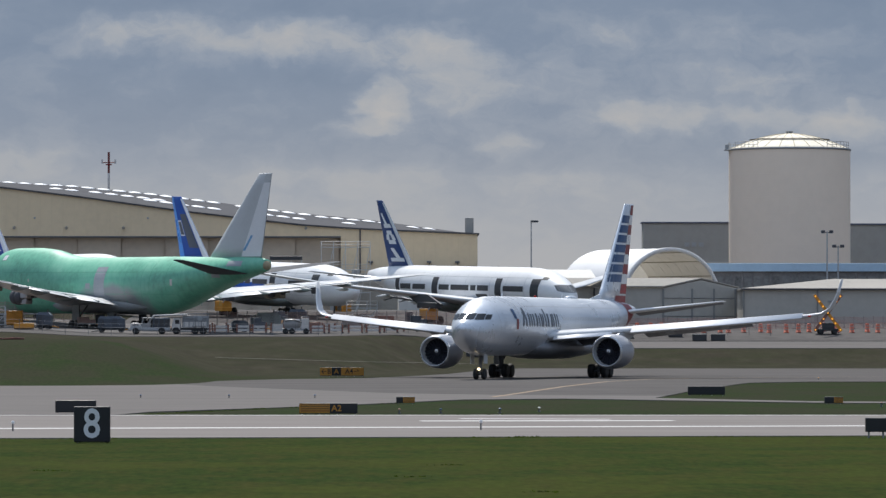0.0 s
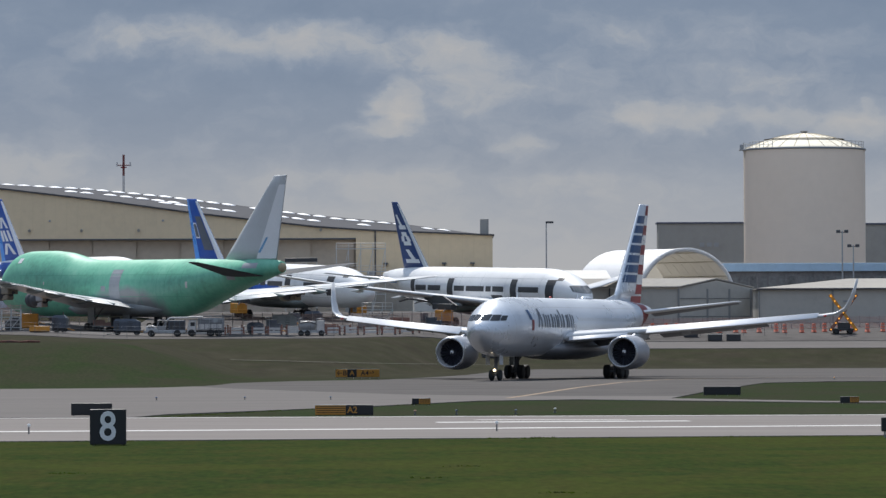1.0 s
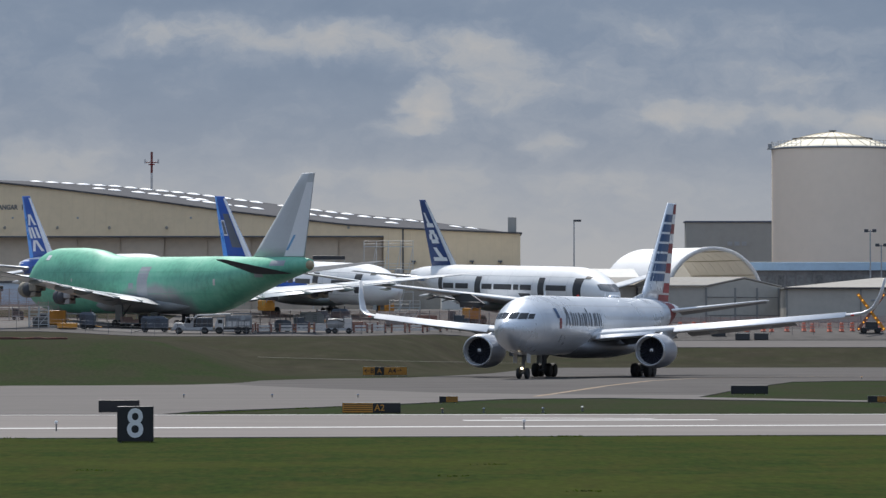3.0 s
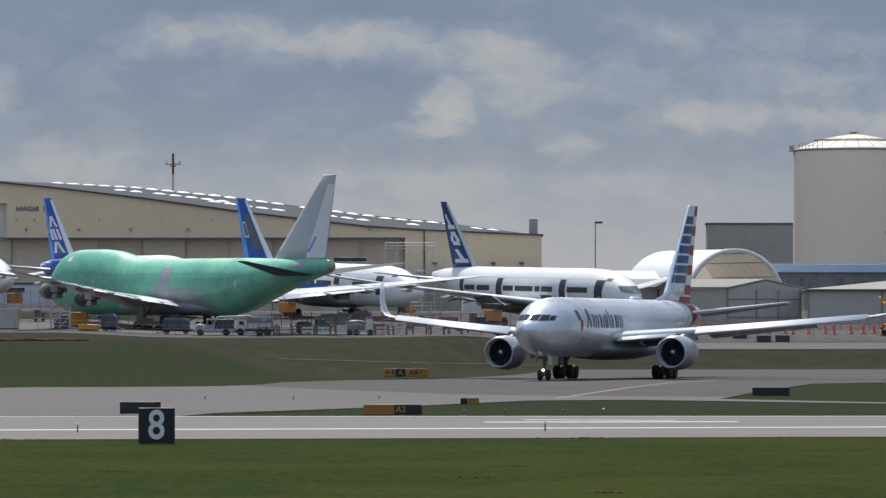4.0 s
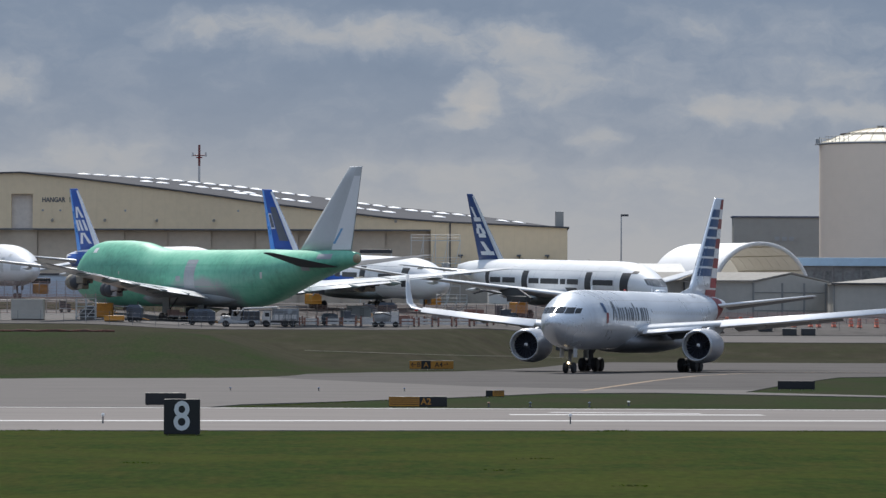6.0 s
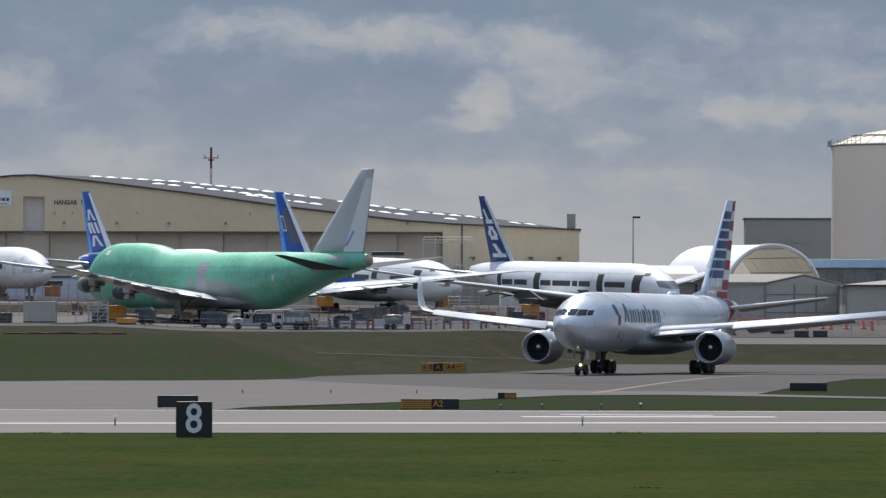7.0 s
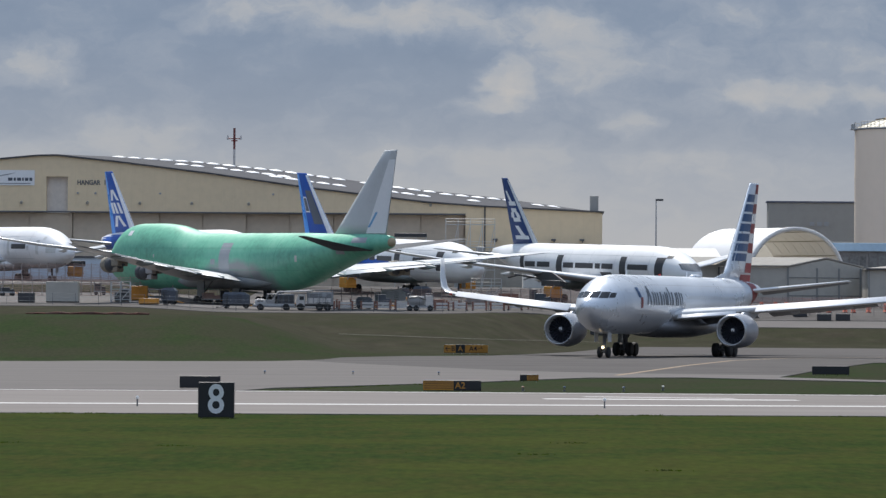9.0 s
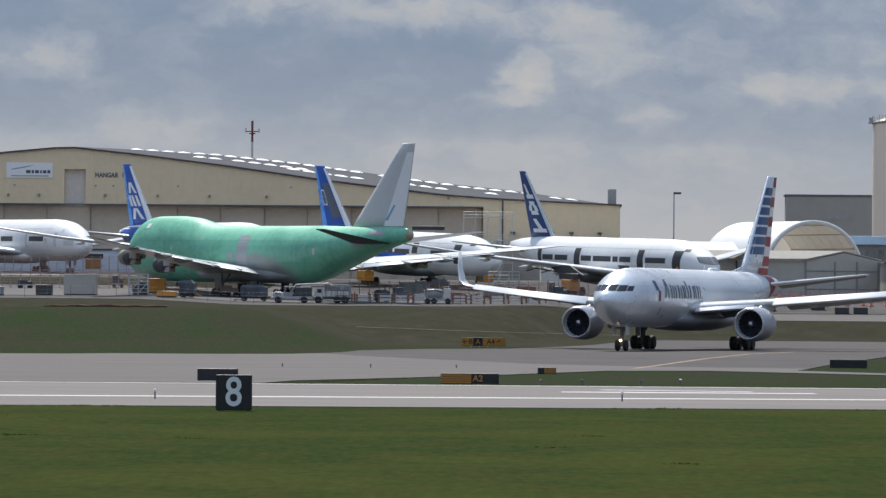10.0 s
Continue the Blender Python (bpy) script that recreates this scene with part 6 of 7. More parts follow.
def barrel(x, y):
    ob = thing("traffic_drum", pose(x, y, gz(x, y)), "orange traffic drum with pale bands on the apron", "drum", "traffic drums")
    part("drum", loft(lathe([(0, 0.36), (0.05, 0.36), (0.06, 0.31), (1.05, 0.24), (1.12, 0.2)], 16, "z")), M["drum"], ob, "", True)
    for z in (0.35, 0.72):
        part("band", loft(lathe([(z, 0.305 - z * 0.065 + 0.012), (z + 0.14, 0.305 - (z + 0.14) * 0.065 + 0.012)], 16, "z"), caps=False), M["netting"], ob, "faded reflective band", True)
    return ob


d0 = barrel(33.0, 600)
for k in range(1, 22):
    x, y = 33.0 + k * 1.75 + rb.uniform(-0.4, 0.4), 600.5 + rb.uniform(-1.0, 1.6)
    copy_thing(d0, pose(x, y, gz(x, y), 0, 0, rb.uniform(0, 90)))


def fence():
    ob = thing("apron_fence", pose(0, 0, 0), "low thin wire fence on slender posts along the apron", "fence")
    me = mesh_of("post", *loft(lathe([(-0.1, 0.028), (1.45, 0.024)], 6, "z")), M["gear"])
    pts = []
    for k in range(46):
        x = -72 + k * 2.75
        y = apron_edge(x) + 6.0
        p = new("post", me)
        p.parent = ob
        p.matrix_basis = Matrix.Translation((x, y, gz(x, y)))
        pts.append((x, y, gz(x, y)))
    for z in (0.5, 0.95, 1.38):
        wire = bmesh.new()
        for a, b in zip(pts, pts[1:]):
            tube(wire, (a[0], a[1], a[2] + z), (b[0], b[1], b[2] + z), 0.009, n=4)
        part("wire", wire, M["galv"], ob)


fence()


def netting_fence(x0, x1, y, h, label):
    ob = thing("netting_fence", pose(0, 0, 0), label, "fence", "netting fences")
    me = mesh_of("post", *loft(lathe([(-0.1, 0.06), (h + 0.1, 0.05)], 6, "z")), M["netpost"])
    xs = list(np.arange(x0, x1, 1.3))
    pts = [(x, y + 0.12 * (x - x0), gz(x, y + 0.12 * (x - x0))) for x in xs]
    for p in pts:
        q = new("post", me)
        q.parent = ob
        q.matrix_basis = Matrix.Translation(p)
    for k in range(13):
        z = h * (k + 0.5) / 13
        vs, fs = [], []
        for i, (x, yy, g) in enumerate(pts):
            sag = 0.05 * math.sin(i * 2.1 + k)
            vs += [(x, yy - 0.03, g + z - 0.025 + sag), (x, yy - 0.03, g + z + 0.025 + sag)]
        fs = [(2 * i, 2 * i + 2, 2 * i + 3, 2 * i + 1) for i in range(len(pts) - 1)]
        part("net_strand", (vs, fs), M["netting"], ob)


netting_fence(-72, -36, 618, 2.6, "faded orange netting fence on thin posts")
netting_fence(-84, -38, 696, 2.7, "weathered pinkish netting fence on close posts")
netting_fence(-21, 12, 604, 2.2, "faded orange netting fence on thin posts")
netting_fence(30, 70, 604, 1.5, "low faded orange netting fence")


def cart_wheels(ob, rows, r=0.5, w=0.3):
    for x, y in rows:
        wheel(ob, x, y, r, w)


def tow_tractor(x, y):
    ob = thing("tow_tractor", pose(x, y, gz(x, y)), "pale weathered aircraft tow tractor with a dark rear on the apron", "tractor")
    part("chassis", boxes((0, 4.9, -1.05, 1.05, 0.42, 0.78), (0.1, 1.5, -1.1, 1.1, 0.5, 1.0), bevel=0.06), M["strut"], ob)
    part("bumper", boxes((-0.2, 0.05, -1.0, 1.0, 0.4, 0.72), bevel=0.05), M["truckwhite"], ob)
    part("bonnet", boxes((0.1, 1.35, -0.95, 0.95, 0.95, 1.3), (0.3, 1.1, -0.7, 0.7, 1.28, 1.42), bevel=0.08), M["barrierwhite"], ob, "pale bonnet")
    for z in (1.02, 1.12, 1.22):
        part("grille_slat", boxes((0.35, 1.1, -0.98, -0.94, z, z + 0.04)), M["dark"], ob)
    part("seat_back", boxes((1.5, 1.75, -0.5, 0.5, 0.9, 1.6), bevel=0.06), M["dark"], ob)
    part("cab_frame", tubes(((1.4, -0.9, 0.9), (1.65, -0.85, 1.95), 0.06), ((2.5, -0.9, 0.9), (2.45, -0.85, 1.95), 0.06), ((1.4, 0.9, 0.9), (1.65, 0.85, 1.95), 0.06), ((2.5, 0.9, 0.9), (2.45, 0.85, 1.95), 0.06)), M["truckwhite"], ob)
    part("cab_roof", boxes((1.5, 2.6, -0.95, 0.95, 1.93, 2.03), bevel=0.04), M["barrierwhite"], ob)
    part("side_panel", boxes((1.4, 2.5, -0.98, -0.92, 0.8, 1.3), bevel=0.02), M["truckwhite"], ob)
    part("generator", boxes((2.85, 4.85, -1.0, 1.0, 0.75, 2.0), bevel=0.12), M["unitblue"], ob, "dark generator pack")
    for xx in (3.0, 3.65, 4.3):
        part("louvre", boxes((xx, xx + 0.5, -1.04, -0.99, 0.95, 1.8), bevel=0.015), M["dark"], ob)
    part("boom", tubes(((2.0, -0.2, 1.0), (2.9, -0.2, 2.25), 0.11), ((2.9, -0.2, 2.25), (7.0, -0.2, 2.4), 0.1), ((2.0, 0.2, 1.0), (2.9, 0.2, 2.25), 0.11), ((2.9, 0.2, 2.25), (7.0, 0.2, 2.4), 0.1)), M["barrierwhite"], ob, "pale lifting boom")
    part("jack", tubes(((2.4, 0, 0.8), (3.6, 0, 2.25), 0.07)), M["dark"], ob)
    cart_wheels(ob, [(0.75, -0.95), (3.9, -0.95), (0.75, 0.95), (3.9, 0.95)], 0.42, 0.34)


def service_truck(x, y):
    ob = thing("service_truck", pose(x, y, gz(x, y)), "white service truck with a pipe-clad body on three axles", "truck")
    part("chassis", boxes((0.1, 4.5, -0.8, 0.8, 0.5, 0.72), bevel=0.04), M["dark"], ob)
    part("cab", as_bm(loft([[(0.0, -1.0, 0.55), (1.05, -1.0, 0.55), (1.05, 1.0, 0.55), (0.0, 1.0, 0.55)], [(0.0, -1.0, 1.2), (1.05, -1.0, 1.2), (1.05, 1.0, 1.2), (0.0, 1.0, 1.2)], [(0.25, -0.95, 1.95), (1.05, -0.95, 1.95), (1.05, 0.95, 1.95), (0.25, 0.95, 1.95)]])), M["barrierwhite"], ob, "white cab")
    part("cab_window", boxes((0.38, 0.92, -1.03, -0.97, 1.25, 1.72), bevel=0.02), M["glass"], ob)
    part("body", boxes((1.25, 4.45, -0.95, 0.95, 0.75, 2.25), bevel=0.06), M["truckwhite"], ob)
    for xx in (1.4, 2.15, 2.9, 3.65):
        part("locker_door", boxes((xx, xx + 0.62, -1.0, -0.94, 0.86, 1.5), bevel=0.02), M["barrierwhite"], ob)
    for z in (1.62, 1.8, 1.98):
        part("pipe", tubes(((1.3, -1.0, z), (4.4, -1.0, z), 0.05)), M["galv"], ob)
    for xx in (1.5, 2.6, 3.2, 4.2):
        part("pipe", tubes(((xx, -1.06, 0.9), (xx + 0.12, -1.06, 2.15), 0.04)), M["strut"], ob)
    part("hose_reel", tubes(((3.4, -1.1, 1.9), (3.4, -0.9, 1.9), 0.3), n=14), M["strut"], ob)
    part("roof_rail", tubes(((1.25, -0.9, 2.45), (4.45, -0.9, 2.45), 0.035), ((1.3, -0.9, 2.2), (1.3, -0.9, 2.45), 0.03), ((4.4, -0.9, 2.2), (4.4, -0.9, 2.45), 0.03), ((2.8, -0.9, 2.2), (2.8, -0.9, 2.45), 0.03)), M["galv"], ob)
    part("mudguard", boxes((2.45, 4.15, -1.02, -0.7, 0.92, 0.99), bevel=0.02), M["dark"], ob)
    cart_wheels(ob, [(0.5, -0.9), (2.8, -0.9), (3.75, -0.9), (0.5, 0.9), (2.8, 0.9), (3.75, 0.9)], 0.44, 0.3)


def utility_cart(x, y):
    ob = thing("utility_cart", pose(x, y, gz(x, y)), "white tank cart with hoses on small wheels", "cart")
    part("frame", boxes((0, 3.4, -0.9, 0.9, 0.5, 0.68), bevel=0.03), M["strut"], ob)
    part("tank", moved(loft([[(q[0], q[1], q[2]) for q in r] for r in lathe([(0, 0.2), (0.15, 0.6), (1.9, 0.6), (2.05, 0.2)], 18)]), 0.3, 0, 1.25), M["truckwhite"], ob, "white tank", True)
    part("pump_box", boxes((2.45, 3.3, -0.7, 0.7, 0.68, 1.9), bevel=0.05), M["barrierwhite"], ob)
    part("hose", tubes(((1.6, -0.5, 1.7), (2.5, -0.7, 1.4), 0.06), ((0.4, -0.6, 1.6), (1.6, -0.5, 1.75), 0.06)), M["dark"], ob)
    part("rail", tubes(((2.4, -0.8, 0.7), (2.4, -0.8, 2.1), 0.04), ((3.35, -0.8, 0.7), (3.35, -0.8, 2.1), 0.04), ((2.4, -0.8, 2.1), (3.35, -0.8, 2.1), 0.04)), M["galv"], ob)
    cart_wheels(ob, [(0.5, -0.8), (1.3, -0.8), (3.0, -0.8), (0.5, 0.8), (3.0, 0.8)], 0.36, 0.22)


def crate(x, y, w, d, h, mat, label, feet=True, name="equipment_crate"):
    ob = thing(name, pose(x, y, gz(x, y)), label, "crate")
    part("body", boxes((0, w, -d / 2, d / 2, 0.12 if feet else 0.0, h), bevel=0.05), M[mat], ob)
    for k in range(1, max(2, int(w / 1.2))):
        xx = w * k / max(2, int(w / 1.2))
        part("batten", boxes((xx - 0.05, xx + 0.05, -d / 2 - 0.04, -d / 2 + 0.005, 0.16, h - 0.05)), M[mat], ob)
    for a in (-d / 2 + 0.08, d / 2 - 0.25):
        part("skid", boxes((0.05, w - 0.05, a, a + 0.17, 0, 0.14)), M["wood"], ob)
    return ob


def power_unit(x, y, w, h, mat, label, turn=0.0):
    ob = thing("power_unit", pose(x, y, gz(x, y), 0, 0, turn), label, "ground unit", "power units")
    part("chassis", boxes((0.1, w - 0.1, -0.8, 0.8, 0.38, 0.52), bevel=0.03), M["dark"], ob)
    part("body", as_bm(loft([[(0, -0.9, 0.52), (w, -0.9, 0.52), (w, 0.9, 0.52), (0, 0.9, 0.52)], [(0, -0.9, h * 0.82), (w, -0.9, h * 0.82), (w, 0.9, h * 0.82), (0, 0.9, h * 0.82)],
                             [(0.25, -0.7, h), (w * 0.8, -0.7, h), (w * 0.8, 0.7, h), (0.25, 0.7, h)]])), M[mat], ob)
    n = max(2, int(w / 0.8))
    for k in range(n):
        a = w * k / n
        door = part("door", boxes((a + 0.05, a + w / n - 0.05, -0.93, -0.89, 0.6, h * 0.78), bevel=0.012), M[mat], ob)
        if k % 2 == 0:
            for q in range(5):
                z = 0.75 + (h * 0.6 - 0.3) * q / 4
                part("louvre", boxes((a + 0.12, a + w / n - 0.12, -0.955, -0.925, z, z + 0.06)), M["dark"], door)
        else:
            part("handle", boxes((a + 0.14, a + 0.2, -0.96, -0.92, h * 0.45, h * 0.55)), M["galv"], door)
    part("exhaust", tubes(((w * 0.7, 0.2, h), (w * 0.7, 0.2, h + 0.35), 0.08)), M["wood"], ob)
    part("hose", tubes(((w * 0.2, -0.95, h * 0.7), (w * 0.1, -1.1, 0.25), 0.07), ((w * 0.1, -1.1, 0.25), (-0.8, -0.9, 0.12), 0.07)), M["dark"], ob)
    part("tow_bar", tubes(((w, 0, 0.42), (w + 0.9, 0, 0.22), 0.05)), M["yellow"], ob)
    cart_wheels(ob, [(0.45, -0.75), (w - 0.45, -0.75), (0.45, 0.75), (w - 0.45, 0.75)], 0.36, 0.24)


tow_tractor(-29.0, 564)
service_truck(-23.9, 565)
utility_cart(-10.6, 565)
crate(-55.2, 573, 4.0, 2.2, 2.6, "shed", "pale beige-grey equipment container on the apron", True, "container")
crate(-58.4, 570, 2.0, 1.5, 1.3, "dark", "dark tool chest on wooden skids")
crate(-43.2, 566, 2.4, 1.4, 0.75, "yellow", "low yellow equipment cradle")
power_unit(-33.3, 572, 3.3, 2.0, "unitblue", "blue-grey ground power unit with louvred doors")
power_unit(-40.8, 572, 1.8, 2.1, "unitblue", "narrow blue-grey air conditioning unit on wheels", -6)
crate(-66.6, 566, 4.6, 1.6, 1.1, "truckwhite", "long pale equipment case on the apron")
crate(-47.2, 578.5, 1.8, 1.0, 1.2, "dark", "dark tool chest under the work stand")
crate(-46.4, 592, 2.3, 1.6, 1.9, "yellow", "tall yellow ballast stack under the wing")
power_unit(-14.6, 605, 3.2, 2.1, "truckwhite", "pale grey generator unit on wheels", 3)
power_unit(-10.5, 612, 2.4, 2.4, "unitblue", "tall blue-grey generator unit on wheels", -4)
crate(-3.5, 618, 2.4, 2.0, 1.5, "truckwhite", "pale grey equipment pallet")
crate(5.5, 616, 2.2, 1.6, 1.2, "dark", "dark tool chest on wooden skids")
power_unit(-17.0, 577, 2.0, 1.5, "unitblue", "blue-grey compressor on wheels", 5)
crate(-8.0, 583, 2.0, 1.5, 1.2, "orange", "orange covered pallet on the apron")
crate(0.8, 612, 2.6, 1.4, 1.5, "orange", "orange covered pallet on the apron")


def equipment_cart(x, y, w, h, mat, turn, label):
    ob = thing("equipment_cart", pose(x, y, gz(x, y), 0, 0, turn), label, "cart", "equipment carts")
    part("bed", boxes((0, w, -0.6, 0.6, 0.42, 0.56), bevel=0.02), M["strut"], ob)
    part("load", boxes((0.08, w * 0.62, -0.55, 0.55, 0.56, h), (w * 0.62, w - 0.08, -0.5, 0.5, 0.56, 0.56 + (h - 0.56) * 0.6), bevel=0.05), M[mat], ob)
    part("tow_bar", tubes(((w, 0, 0.45), (w + 0.9, 0, 0.25), 0.05)), M["yellow"], ob)
    part("rail", tubes(((0.05, -0.58, 0.5), (0.05, -0.58, h + 0.25), 0.03), ((0.05, 0.58, 0.5), (0.05, 0.58, h + 0.25), 0.03), ((0.05, -0.58, h + 0.25), (0.05, 0.58, h + 0.25), 0.03)), M["galv"], ob)
    cart_wheels(ob, [(0.3, -0.55), (w - 0.3, -0.55), (0.3, 0.55), (w - 0.3, 0.55)], 0.24, 0.16)


rc = random.Random(21)
LOADS = [("unitblue", "blue-grey equipment cart on small wheels"), ("dark", "dark tool cart on small wheels"), ("truckwhite", "pale grey equipment cart on small wheels"), ("netting", "rust-orange covered cart on small wheels"),
         ("dark", "dark tool cart on small wheels"), ("unitblue", "blue-grey equipment cart on small wheels")]
taken = []
for zone, count in (((-18, 2, 572, 590), 3), ((-18, 6, 607, 640), 9), ((-66, -46, 606, 640), 5), ((-40, -24, 596, 606), 3)):
    made = 0
    while made < count:
        x, y = rc.uniform(zone[0], zone[1]), rc.uniform(zone[2], zone[3])
        # keep clear of the freighter's gear and of one another
        if any(abs(x - a) < 3.6 and abs(y - b) < 3.0 for a, b in taken) or y < apron_edge(x) + 8 or any(abs(x - a) < 6 and abs(y - b) < 3.5 for a, b in ((-29, 564), (-23.9, 565), (-10.6, 565), (-55, 575), (-43, 566), (-35.8, 580), (-31.9, 582))):
            continue
        taken.append((x, y))
        mat, label = LOADS[rc.randrange(len(LOADS))]
        equipment_cart(x, y, rc.uniform(1.5, 2.6), rc.uniform(0.9, 1.9), mat, rc.uniform(-25, 25), label)
        made += 1


def work_stand(x, y, z0, w, d, h, label, bays=3, levels=3):
    ob = thing("work_stand", pose(x, y, z0), label, "scaffold")
    for i in range(bays + 1):
        for yy in (0, d):
            part("upright", tubes(((w * i / bays, yy, 0), (w * i / bays, yy, h), 0.06), n=6), M["fingrey"], ob)
    for k in range(1, levels + 1):
        z = h * k / levels - 1.0
        part("deck", boxes((-0.1, w + 0.1, 0, d, z, z + 0.1)), M["fingrey"], ob)
        part("rail", tubes(((0, 0, z + 1.0), (w, 0, z + 1.0), 0.05), ((0, 0, z + 0.5), (w, 0, z + 0.5), 0.04), n=6), M["barrierwhite"], ob)
    for i in range(bays):
        part("brace", tubes(((w * i / bays, 0, 0.2), (w * (i + 1) / bays, 0, h - 1.0), 0.05), n=6), M["fingrey"], ob)
    return ob


work_stand(-8.2, 801, gz(-8, 801), 8.5, 3.0, 11.8, "tall galvanised tail work stand before the hangar", 4, 3)
dock = work_stand(-17.0, 803, gz(-17, 803), 5.4, 2.5, 8.6, "tall work dock with a dark canopy before the hangar", 3, 3)
part("canopy", boxes((-0.1, 5.5, -0.1, 2.6, 8.6, 9.3), bevel=0.1), M["dark"], dock, "dark canopy")
work_stand(-47.6, 577, gz(-47.6, 577), 2.4, 1.4, 2.6, "small galvanised work stand on the apron", 2, 2)
work_stand(-3.0, 640, gz(-3, 640), 4.2, 2.0, 3.0, "galvanised work stand beside the parked airliner", 3, 2)


def closure_cross(x, y):
    ob = thing("closure_cross", pose(x, y, ground_z(x, y)), "amber-lit runway closure cross on a small trailer", "lighted sign")
    part("trailer", boxes((-1.6, 1.6, -0.7, 0.7, 0.45, 0.75), (-0.7, 0.9, -0.6, 0.6, 0.75, 1.5), bevel=0.05), M["dark"], ob)
    cart_wheels(ob, [(-0.9, -0.8), (0.9, -0.8), (-0.9, 0.8), (0.9, 0.8)], 0.36, 0.24)
    c = 2.75
    for s in (-1, 1):
        a, b = Vector((-s * 1.75, -0.75, c - 2.35)), Vector((s * 1.75, -0.75, c + 2.35))
        d = (b - a).normalized()
        n = Vector((-d.z, 0, d.x)) * 0.2
        ring = [tuple(a + n), tuple(a - n), tuple(a - n + Vector((0, 0.1, 0))), tuple(a + n + Vector((0, 0.1, 0)))]
        ring2 = [tuple(b + n), tuple(b - n), tuple(b - n + Vector((0, 0.1, 0))), tuple(b + n + Vector((0, 0.1, 0)))]
        arm = part("arm", as_bm(loft([ring, ring2])), M["orange" if s > 0 else "yellow"], ob, "orange arm of the cross")
        for q in (0.04, 0.22, 0.34, 0.5, 0.68, 0.82, 0.96):
            p = a + (b - a) * q
            part("lamp", tubes(((p.x, -0.82 - 0.01 * s, p.z), (p.x, -0.74, p.z), 0.085, 0.10), n=10), M["amber"], arm, "lit amber lamp")


closure_cross(59.3, 598)


# ---- masts and trees ----
def light_pole(x, y, z0, z1, heads, label="tall galvanised light pole with floodlight heads"):
    ob = thing("light_pole", pose(x, y, z0), label, "light pole", "light poles")
    h = z1 - z0
    part("pole", tubes(((0, 0, 0), (0, 0, h), 0.15, 0.09)), M["strut"], ob)
    if heads == 1:
        part("head", boxes((-0.1, 1.15, -0.25, 0.25, h - 0.05, h + 0.28), bevel=0.06), M["composite"], ob)
    else:
        part("arm", tubes(((-0.8, 0, h - 0.2), (0.8, 0, h - 0.2), 0.06)), M["roof"], ob)
        for s in (-1, 1):
            part("head", boxes((s * 0.6 - 0.3, s * 0.6 + 0.3, -0.25, 0.25, h - 0.3, h + 0.15), bevel=0.08), M["composite"], ob)


light_pole(26.0, 740, 6.5, 22.2, 1)
light_pole(44.3, 800, 7.5, 23.0, 2)
light_pole(68.4, 690, 6.0, 19.6, 2)
light_pole(70.25, 692, 6.0, 17.5, 2)


def antenna_mast():
    ob = thing("antenna_mast", pose(-49.3, 880, 8), "red and white lattice mast with a cross of antennas", "mast")
    z = [0, 10, 20, 27, 31]
    for k, (a, b) in enumerate(zip(z, z[1:])):
        part("mast_section", tubes(((0, 0, a), (0, 0, b), 0.22), n=8), M["mastred" if k % 2 else "barrierwhite"], ob, "red section" if k % 2 else "white section")
    part("cross_arm", tubes(((-1.3, 0, 29.0), (1.3, 0, 29.0), 0.1)), M["mastred"], ob)
    part("cross_arm", tubes(((0, -1.3, 29.0), (0, 1.3, 29.0), 0.1)), M["mastred"], ob)
    for x in (-1.25, 1.25):
        part("antenna", tubes(((x, 0, 28.8), (x, 0, 29.6), 0.2, 0.14), n=8), M["barrierwhite"], ob)
    part("platform", tubes(((0, 0, 28.5), (0, 0, 28.7), 0.6), n=12), M["red"], ob)


antenna_mast()


def bare_tree(x, y, h, seed):
    rt = random.Random(seed)
    ob = thing("bare_tree", pose(x, y, 6.5), "small leafless tree behind the store building", "tree", "bare trees")
    trunk = tubes(((0, 0, 0), (0.1, 0, h * 0.5), 0.22, 0.14), ((0.1, 0, h * 0.5), (0.0, 0, h), 0.14, 0.04), n=7)
    part("trunk", trunk, M["wood"], ob)
    twigs = bmesh.new()
    for k in range(60):
        z = h * rt.uniform(0.4, 0.97)
        a = rt.uniform(0, 6.28)
        L = h * 0.26 * (1.15 - z / h) + 0.5
        p = Vector((0.05, 0, z))
        q = p + Vector((math.cos(a) * L, math.sin(a) * L, L * rt.uniform(0.6, 1.3)))
        tube(twigs, p, q, 0.03, 0.012, 5)
        for _ in range(3):
            m = p.lerp(q, rt.uniform(0.3, 0.95))
            e = m + Vector((rt.uniform(-1, 1), rt.uniform(-1, 1), rt.uniform(0.2, 1.2))) * L * 0.4
            tube(twigs, m, e, 0.016, 0.006, 4)
    part("crown", twigs, M["wood"], ob, "bare twigs")


bare_tree(10.2, 800, 9.0, 1)
bare_tree(21.7, 800, 9.0, 2)
bare_tree(27.3, 802, 9.4, 3)
bare_tree(36.0, 805, 8.9, 5)


# ---- the bank's crest ----
def crest_sock():
    pts = [(x, 430 + 3 * math.sin(x), ground_z(x, 430 + 3 * math.sin(x)) + 0.1) for x in np.arange(-43.5, -31.0, 0.9)]
    bm = as_bm(loft([[(x, y + 0.14 * math.cos(q), z - 0.04 + (0.15 + 0.06 * math.sin(x * 2.3)) * min(1.0, (x + 44.2) * 0.4, (-30.6 - x) * 0.5) * math.sin(q)) for q in np.linspace(0, 6.283, 9)[:-1]] for x, y, z in pts]))
    ob = part("erosion_sock", bm, M["redsoil"], None)
    tagged(ob, "long rust-red erosion sock lying on the bank", "barrier")


crest_sock()


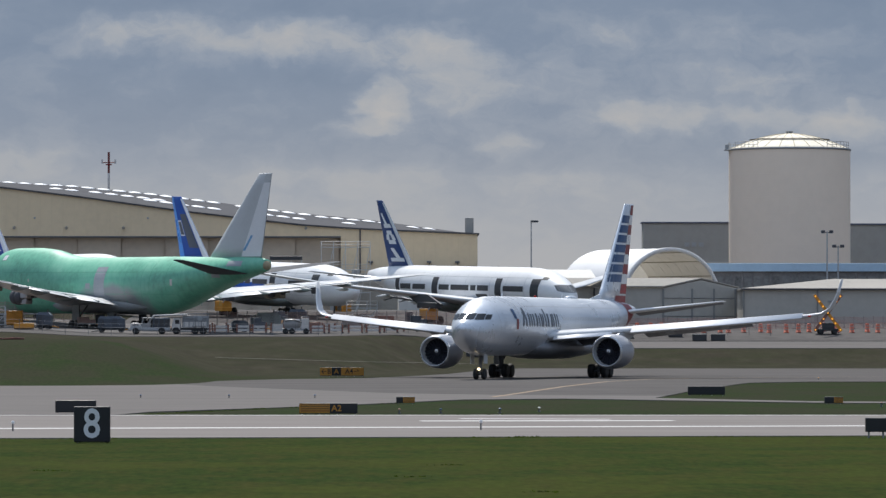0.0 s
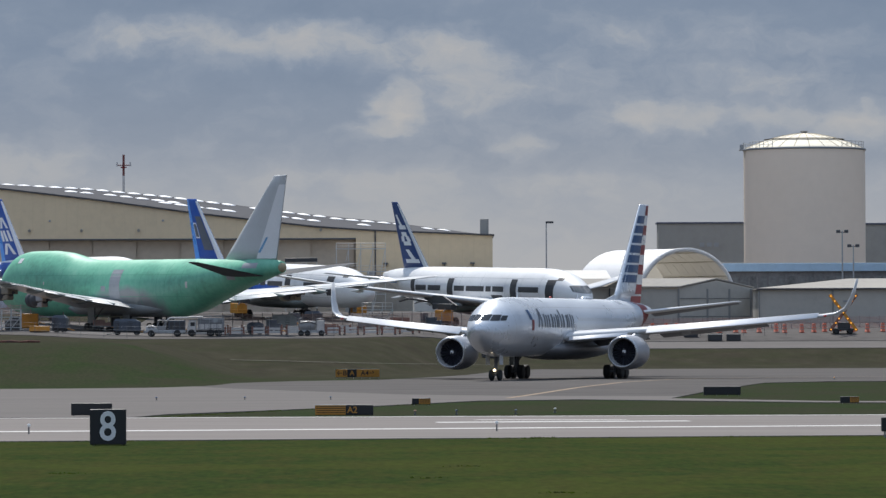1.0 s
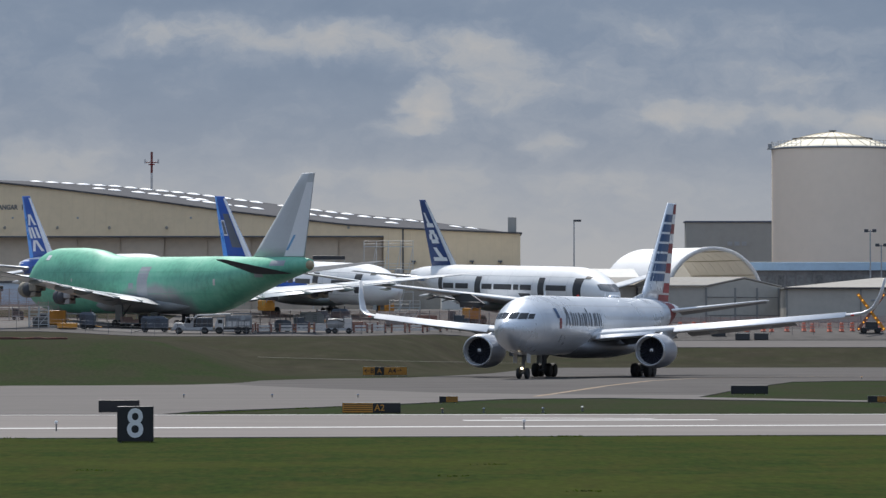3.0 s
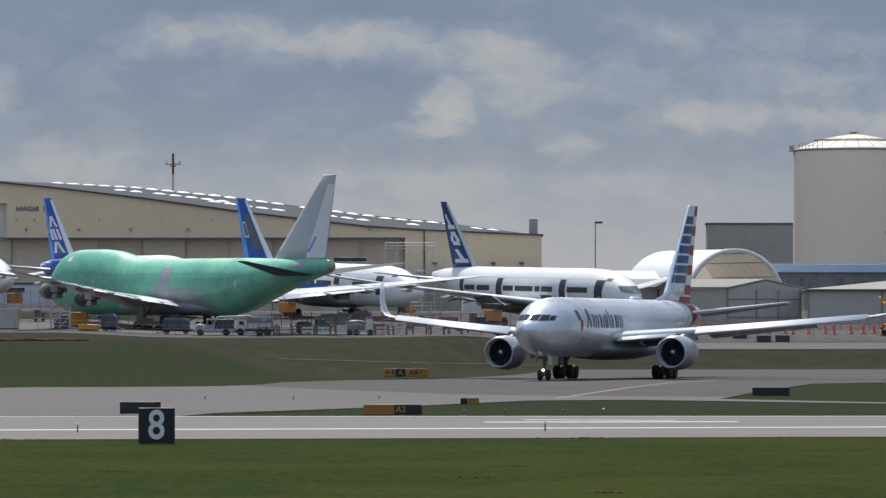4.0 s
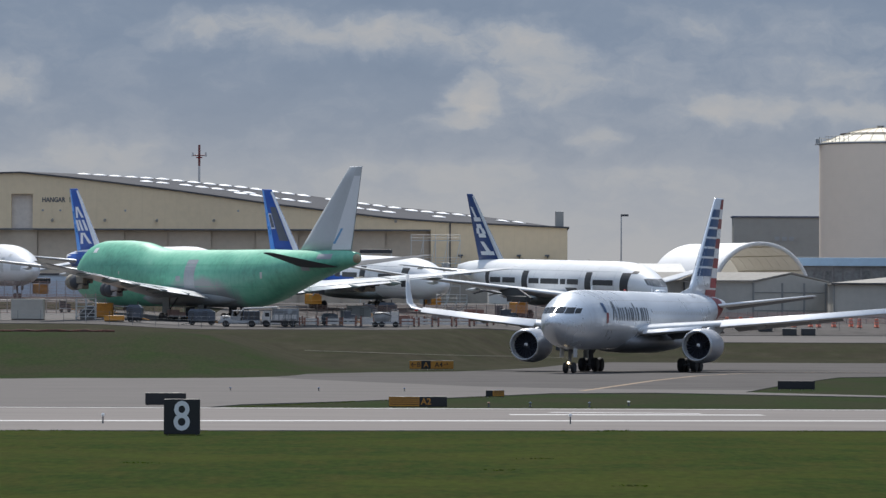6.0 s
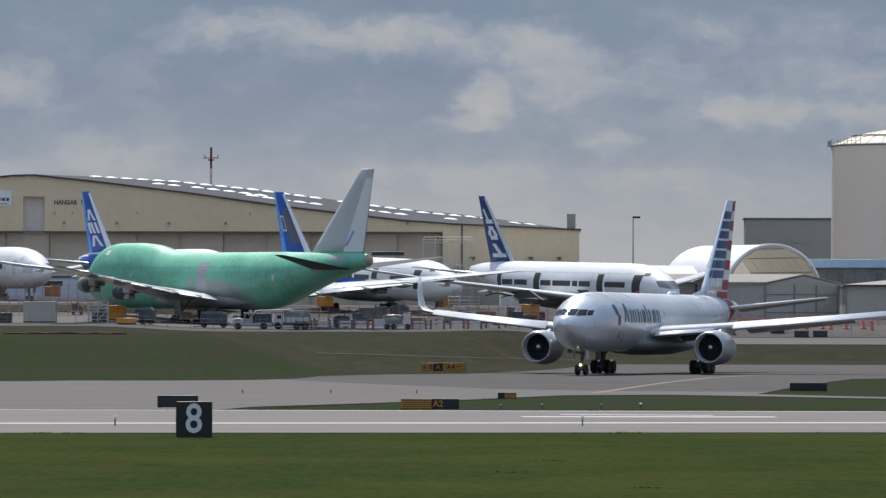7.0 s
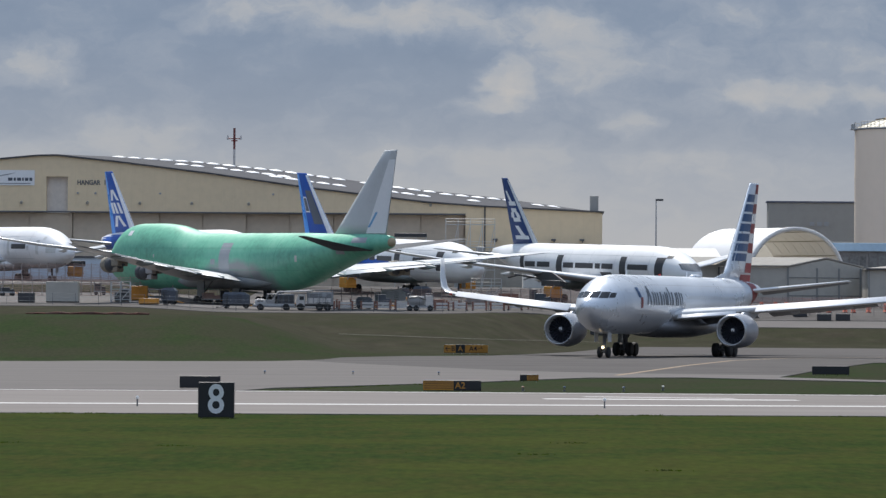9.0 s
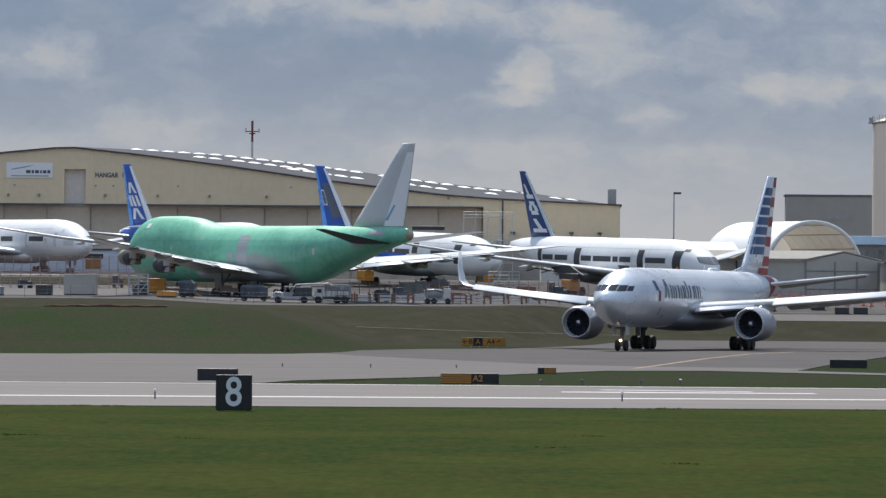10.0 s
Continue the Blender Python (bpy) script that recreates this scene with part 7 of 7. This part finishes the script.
# ---- grass tufts ----
def tufts():
    rt = random.Random(11)
    vs, fs = [], []

    def blade(x, y, z, h, w, a, lean):
        dx, dy = math.cos(a) * w, math.sin(a) * w
        lx, ly = math.cos(a + 1.57) * lean, math.sin(a + 1.57) * lean
        i = len(vs)
        vs.extend([(x - dx, y - dy, z), (x + dx, y + dy, z), (x + dx * 0.6 + lx * 0.4, y + dy * 0.6 + ly * 0.4, z + h * 0.6), (x + lx, y + ly, z + h)])
        fs.append((i, i + 1, i + 2, i + 3))
    for k in range(9):
        y = rt.uniform(84, 158)
        x = rt.uniform(-0.125, 0.115) * y
        for _ in range(34):
            blade(x + rt.gauss(0, 0.28), y + rt.gauss(0, 0.2), ground_z(x, y) - 0.02, rt.uniform(0.025, 0.06), rt.uniform(0.02, 0.05), rt.uniform(-0.7, 0.7), rt.uniform(-0.06, 0.06))
    # ragged verges along the pavements
    for line, per_metre, tall in ((((-30.0, 160.4), (30.0, 168.6)), 14, 0.05), (((-10.4, 212.6), (40.0, 212.6)), 9, 0.07), (((-10.6, 213.4), (-5.2, 233.0)), 8, 0.07), (((-5.2, 233.3), (2.0, 254.2)), 8, 0.07),
                                  (((24.2, 252.9), (40.0, 245.2)), 6, 0.07), (((24.7, 258.6), (40.0, 251.0)), 6, 0.07)):
        (xa, ya), (xb, yb) = line
        for _ in range(int(math.hypot(xb - xa, yb - ya) * per_metre)):
            q = rt.random()
            x, y = xa + (xb - xa) * q + rt.gauss(0, 0.1), ya + (yb - ya) * q + rt.gauss(0, 0.22)
            grow = 0.5 + 0.9 * max(0.0, 0.5 + noise.noise((x * 0.6, y * 0.3, 3.0)))
            for _ in range(3):
                blade(x + rt.gauss(0, 0.07), y + rt.gauss(0, 0.05), ground_z(x, y) - 0.02, tall * grow * rt.uniform(0.5, 1.1), rt.uniform(0.02, 0.05), rt.uniform(-0.6, 0.6), rt.uniform(-0.09, 0.09))
    tagged(part("grass_tufts", (vs, fs), M["blade"], None), "uneven tufts of mown green grass", "grass", kind="stuff")


M["blade"] = surface("grass_blade", (0.020, 0.034, 0.004), 0.7, 0.0, 0.3, 0.4, 6.0, spec=0.1)
let_through(M["blade"], (0.045, 0.072, 0.009), 0.5)
tufts()
